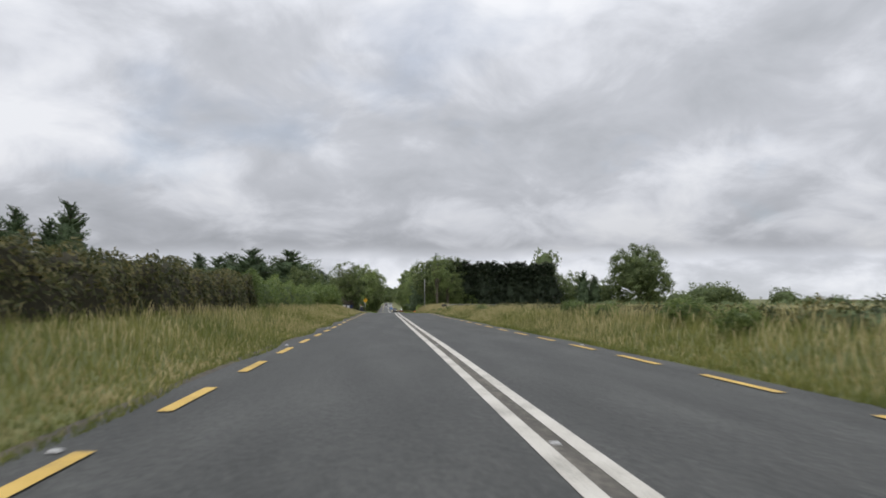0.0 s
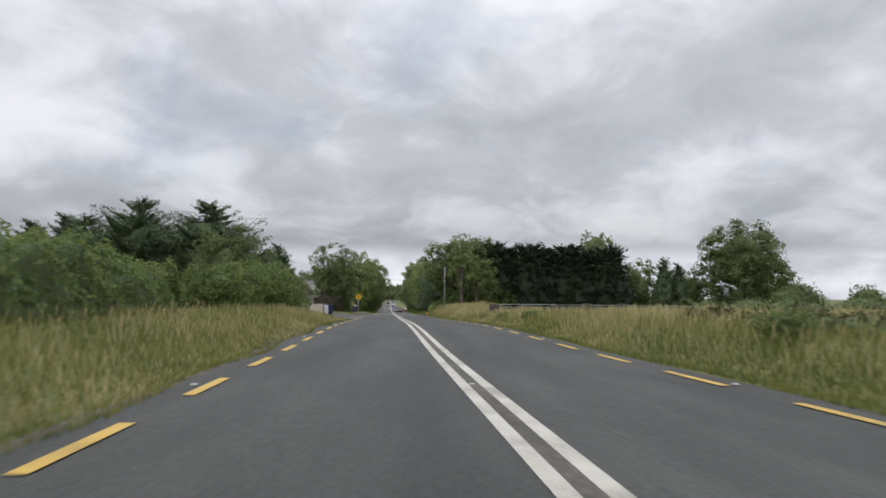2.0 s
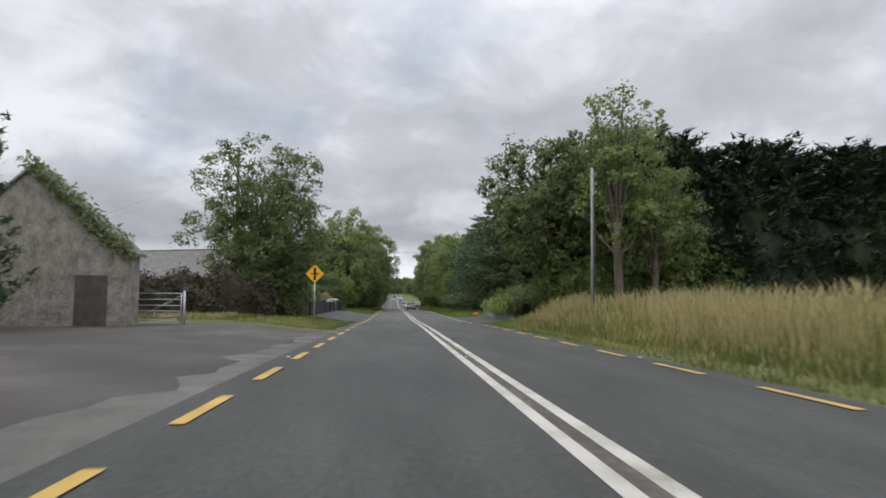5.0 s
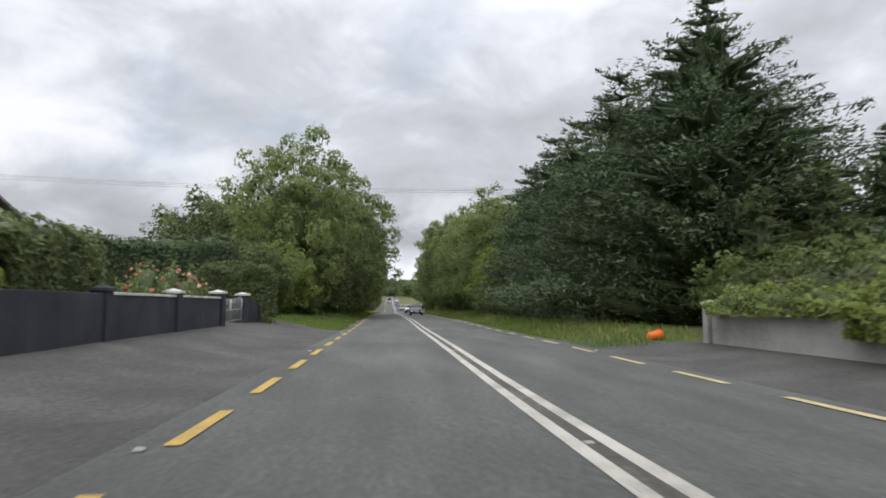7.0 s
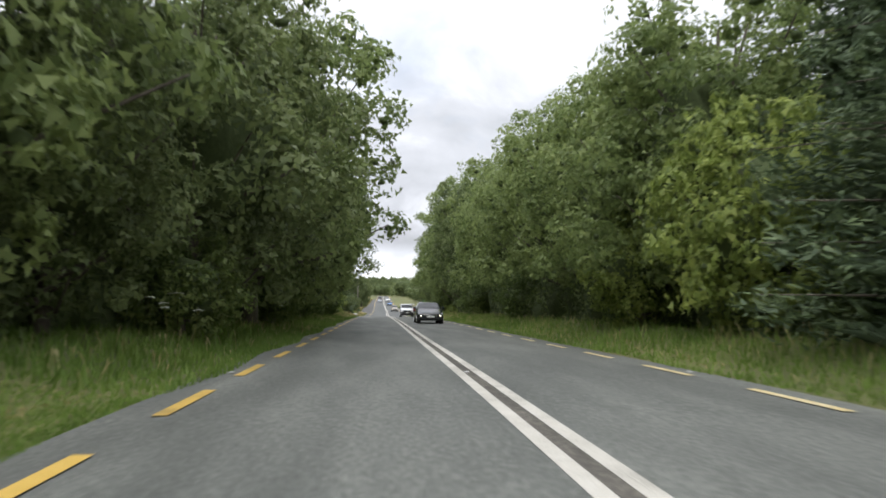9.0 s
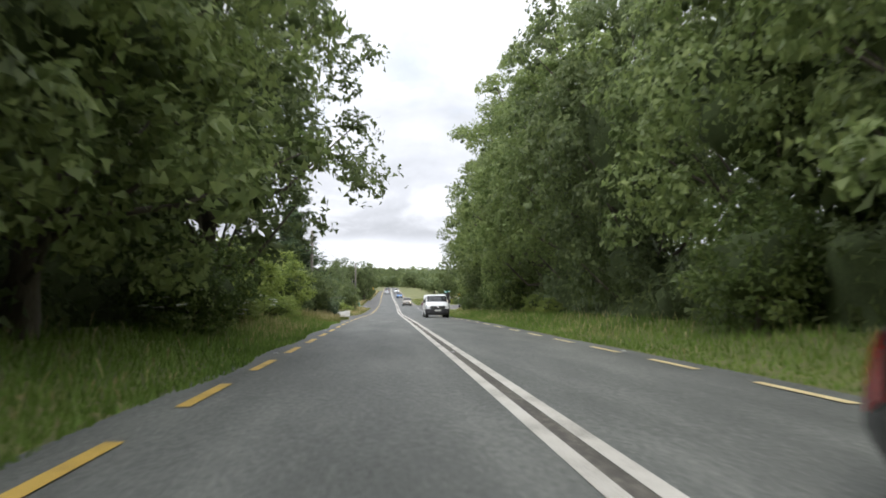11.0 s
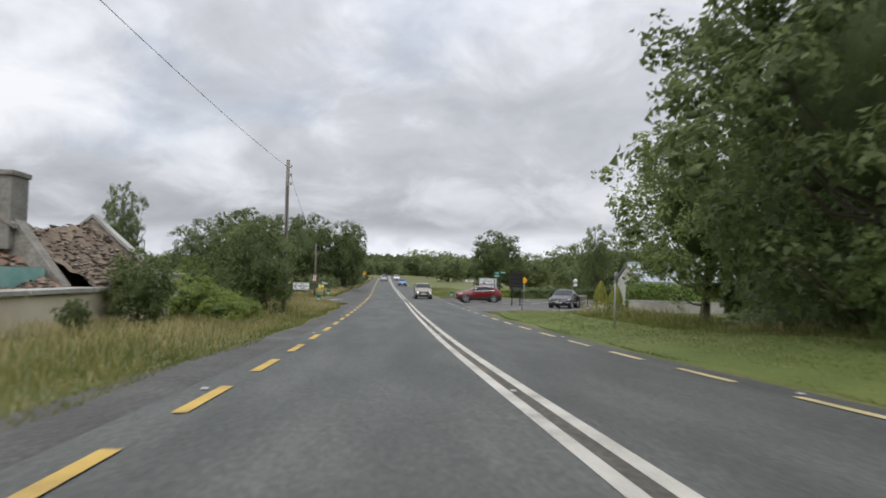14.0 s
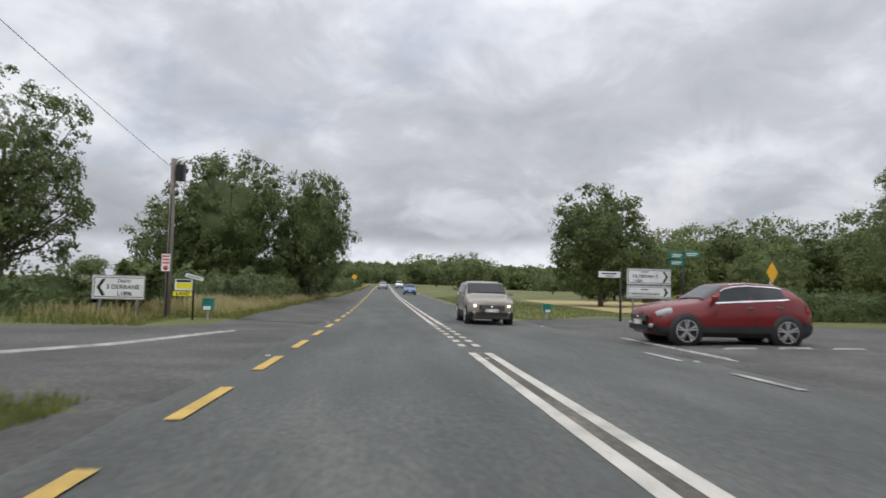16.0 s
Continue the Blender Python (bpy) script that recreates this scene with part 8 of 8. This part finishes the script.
def wheel_mesh(r, sx):
    prof = [(r * 0.66, -0.10), (r * 0.90, -0.105), (r * 0.98, -0.085), (r, -0.05), (r, 0.05), (r * 0.98, 0.085), (r * 0.90, 0.105), (r * 0.66, 0.10)]
    k = 30
    a = np.linspace(0, 2 * math.pi, k, endpoint=False)
    v = np.array([[x, math.cos(t) * q, math.sin(t) * q] for t in a for q, x in prof])
    m = len(prof)
    i = np.arange(k)[:, None] * m + np.arange(m)[None]
    i2 = ((np.arange(k) + 1) % k)[:, None] * m + np.arange(m)[None]
    f = np.stack([i, i2, np.roll(i2, -1, 1), np.roll(i, -1, 1)], -1).reshape(-1, 4)
    return mesh_from("wheel", v, f, M_TYRE, smooth_faces=True)


def rim_mesh(r, sx):
    bm = bmesh.new()
    c = bmesh.ops.create_cone(bm, cap_ends=True, segments=26, radius1=r, radius2=r, depth=0.02, matrix=Matrix.Translation((-sx * 0.07, 0, 0)) @ Matrix.Rotation(radians(90), 4, "Y"))
    for f in bm.faces:
        f.material_index = 1
    for k in range(5):
        for d in (-9, 9):
            m = Matrix.Rotation(radians(72 * k + d), 4, "X")
            vs = slab(bm, -0.02, 0.02, -r * 0.06, r * 0.06, r * 0.1, r * 0.98)
            bmesh.ops.transform(bm, matrix=m, verts=vs)
    bmesh.ops.create_cone(bm, cap_ends=True, segments=14, radius1=r * 0.2, radius2=r * 0.16, depth=0.06, matrix=Matrix.Rotation(radians(90), 4, "Y"))
    for k in range(26):
        a0, a1 = 2 * math.pi * k / 26, 2 * math.pi * (k + 1) / 26
        q = [(x, math.cos(a) * rr, math.sin(a) * rr) for a in (a0, a1) for x, rr in ((-0.02, r * 1.0), (0.022, r * 1.0), (0.022, r * 0.92))]
        vs = [bm.verts.new(p) for p in q]
        bm.faces.new((vs[0], vs[1], vs[4], vs[3]))
        bm.faces.new((vs[1], vs[2], vs[5], vs[4]))
    me = bpy.data.meshes.new("rim")
    bmesh.ops.recalc_face_normals(bm, faces=bm.faces)
    bm.to_mesh(me)
    bm.free()
    me.materials.append(M_RIM)
    me.materials.append(M_TRIM)
    return me


def road_pose(u, y, turn):
    a, b = spot(u, y - 1), spot(u, y + 1)
    slope = math.atan2(b.z - a.z, 2.0)
    z = float(road_z(y)) + max(0.0, float(bank(u, y)))
    tilt = Matrix.Rotation(slope, 4, "X") if abs(turn) < 45 or abs(turn) > 135 else Matrix.Identity(4)
    return Matrix.Translation((u + float(road_x(y)), y, z + 0.005)) @ tilt @ Matrix.Rotation(radians(turn), 4, "Z")


HATCH = [(0, 0.66, 0.60, 0.80, 0.80), (0.04, 0.76, 0.70, 0.95, 0.84), (0.24, 0.97, 0.90, 1.0, 0.84), (0.29, 1.02, 0.94, 1.0, 0.86), (0.47, 1.43, 0.96, 1.0, 0.76), (0.62, 1.48, 0.98, 1.0, 0.75), (0.80, 1.42, 1.02, 1.0, 0.74), (0.95, 1.10, 1.0, 0.95, 0.78), (1.0, 0.72, 0.66, 0.86, 0.8)]
CROSS = [(0, 0.80, 0.72, 0.82, 0.80), (0.03, 0.93, 0.84, 0.95, 0.84), (0.12, 1.02, 0.92, 0.99, 0.85), (0.25, 1.09, 0.99, 1.0, 0.85), (0.295, 1.12, 1.03, 1.0, 0.86), (0.46, 1.535, 1.06, 1.0, 0.76), (0.58, 1.59, 1.09, 1.0, 0.75), (0.76, 1.55, 1.14, 1.0, 0.73), (0.88, 1.42, 1.19, 0.99, 0.74), (0.965, 1.16, 1.08, 0.96, 0.8), (1.0, 0.78, 0.70, 0.88, 0.8)]
SUV = [(0, 0.84, 0.78, 0.84, 0.84), (0.03, 0.95, 0.88, 0.96, 0.86), (0.24, 1.10, 1.02, 1.0, 0.88), (0.28, 1.15, 1.06, 1.0, 0.88), (0.42, 1.62, 1.08, 1.0, 0.80), (0.60, 1.68, 1.10, 1.0, 0.79), (0.88, 1.62, 1.12, 1.0, 0.78), (0.97, 1.15, 1.08, 0.97, 0.82), (1.0, 0.8, 0.74, 0.9, 0.82)]
VAN = [(0, 0.96, 0.86, 0.90, 0.88), (0.03, 1.06, 0.96, 0.97, 0.9), (0.14, 1.22, 1.12, 1.0, 0.88), (0.17, 1.26, 1.16, 1.0, 0.88), (0.30, 1.84, 1.18, 1.0, 0.84), (0.38, 1.94, 1.20, 1.0, 0.86), (0.90, 1.96, 1.2, 1.0, 0.88), (0.985, 1.93, 1.2, 1.0, 0.88), (1.0, 1.88, 1.15, 0.98, 0.88)]
P_RED = paint("metallic_red_paint", (0.155, 0.010, 0.011))
P_BLACK = paint("black_car_paint", (0.018, 0.019, 0.022))
P_BEIGE = paint("metallic_beige_paint", (0.27, 0.245, 0.205))
P_WHITE = paint("white_van_paint", (0.74, 0.75, 0.76))
P_SILVER = paint("silver_car_paint", (0.42, 0.44, 0.46))
P_BLUE = paint("blue_car_paint", (0.05, 0.14, 0.32))
vehicle("crossover_car", "dark red crossover car waiting at a junction", road_pose(7.05, 376.1, -90), 4.38, 1.81, CROSS, P_RED, 0.36, (-0.30, 0.305), True, lower=M_TRIM)
vehicle("hatchback_car", "small black hatchback parked on gravel", road_pose(12.55, 365.7, -28), 3.95, 1.73, HATCH, P_BLACK, 0.31)
vehicle("hatchback_car", "black hatchback with lit headlights on the road", road_pose(2.15, 248.2, 0), 4.35, 1.80, HATCH, P_BLACK, 0.32, lit=True)
vehicle("off_road_car", "beige metallic sport utility car on the road", road_pose(2.3, 386.3, 0), 4.43, 1.81, SUV, P_BEIGE, 0.35, (-0.30, 0.30), True, lit=True, lower=M_TRIM)
vehicle("panel_van", "white panel van with dark plastic bumpers on the road", road_pose(2.85, 303.6, 0), 5.0, 1.97, VAN, P_WHITE, 0.34, (-0.30, 0.31), van=True, lower=M_TRIM, category="van")
vehicle("hatchback_car", "silver hatchback far along the road", road_pose(-1.7, 502, 180), 4.2, 1.78, HATCH, P_SILVER, 0.32)
vehicle("hatchback_car", "dark car far along the road", road_pose(-1.7, 545, 180), 4.3, 1.8, SUV, P_BLACK, 0.33)
vehicle("hatchback_car", "blue car far along the road", road_pose(2.2, 455, 0), 4.2, 1.78, HATCH, P_BLUE, 0.32)
vehicle("hatchback_car", "pale car far along the road", road_pose(2.2, 520, 0), 4.2, 1.78, SUV, P_WHITE, 0.33)
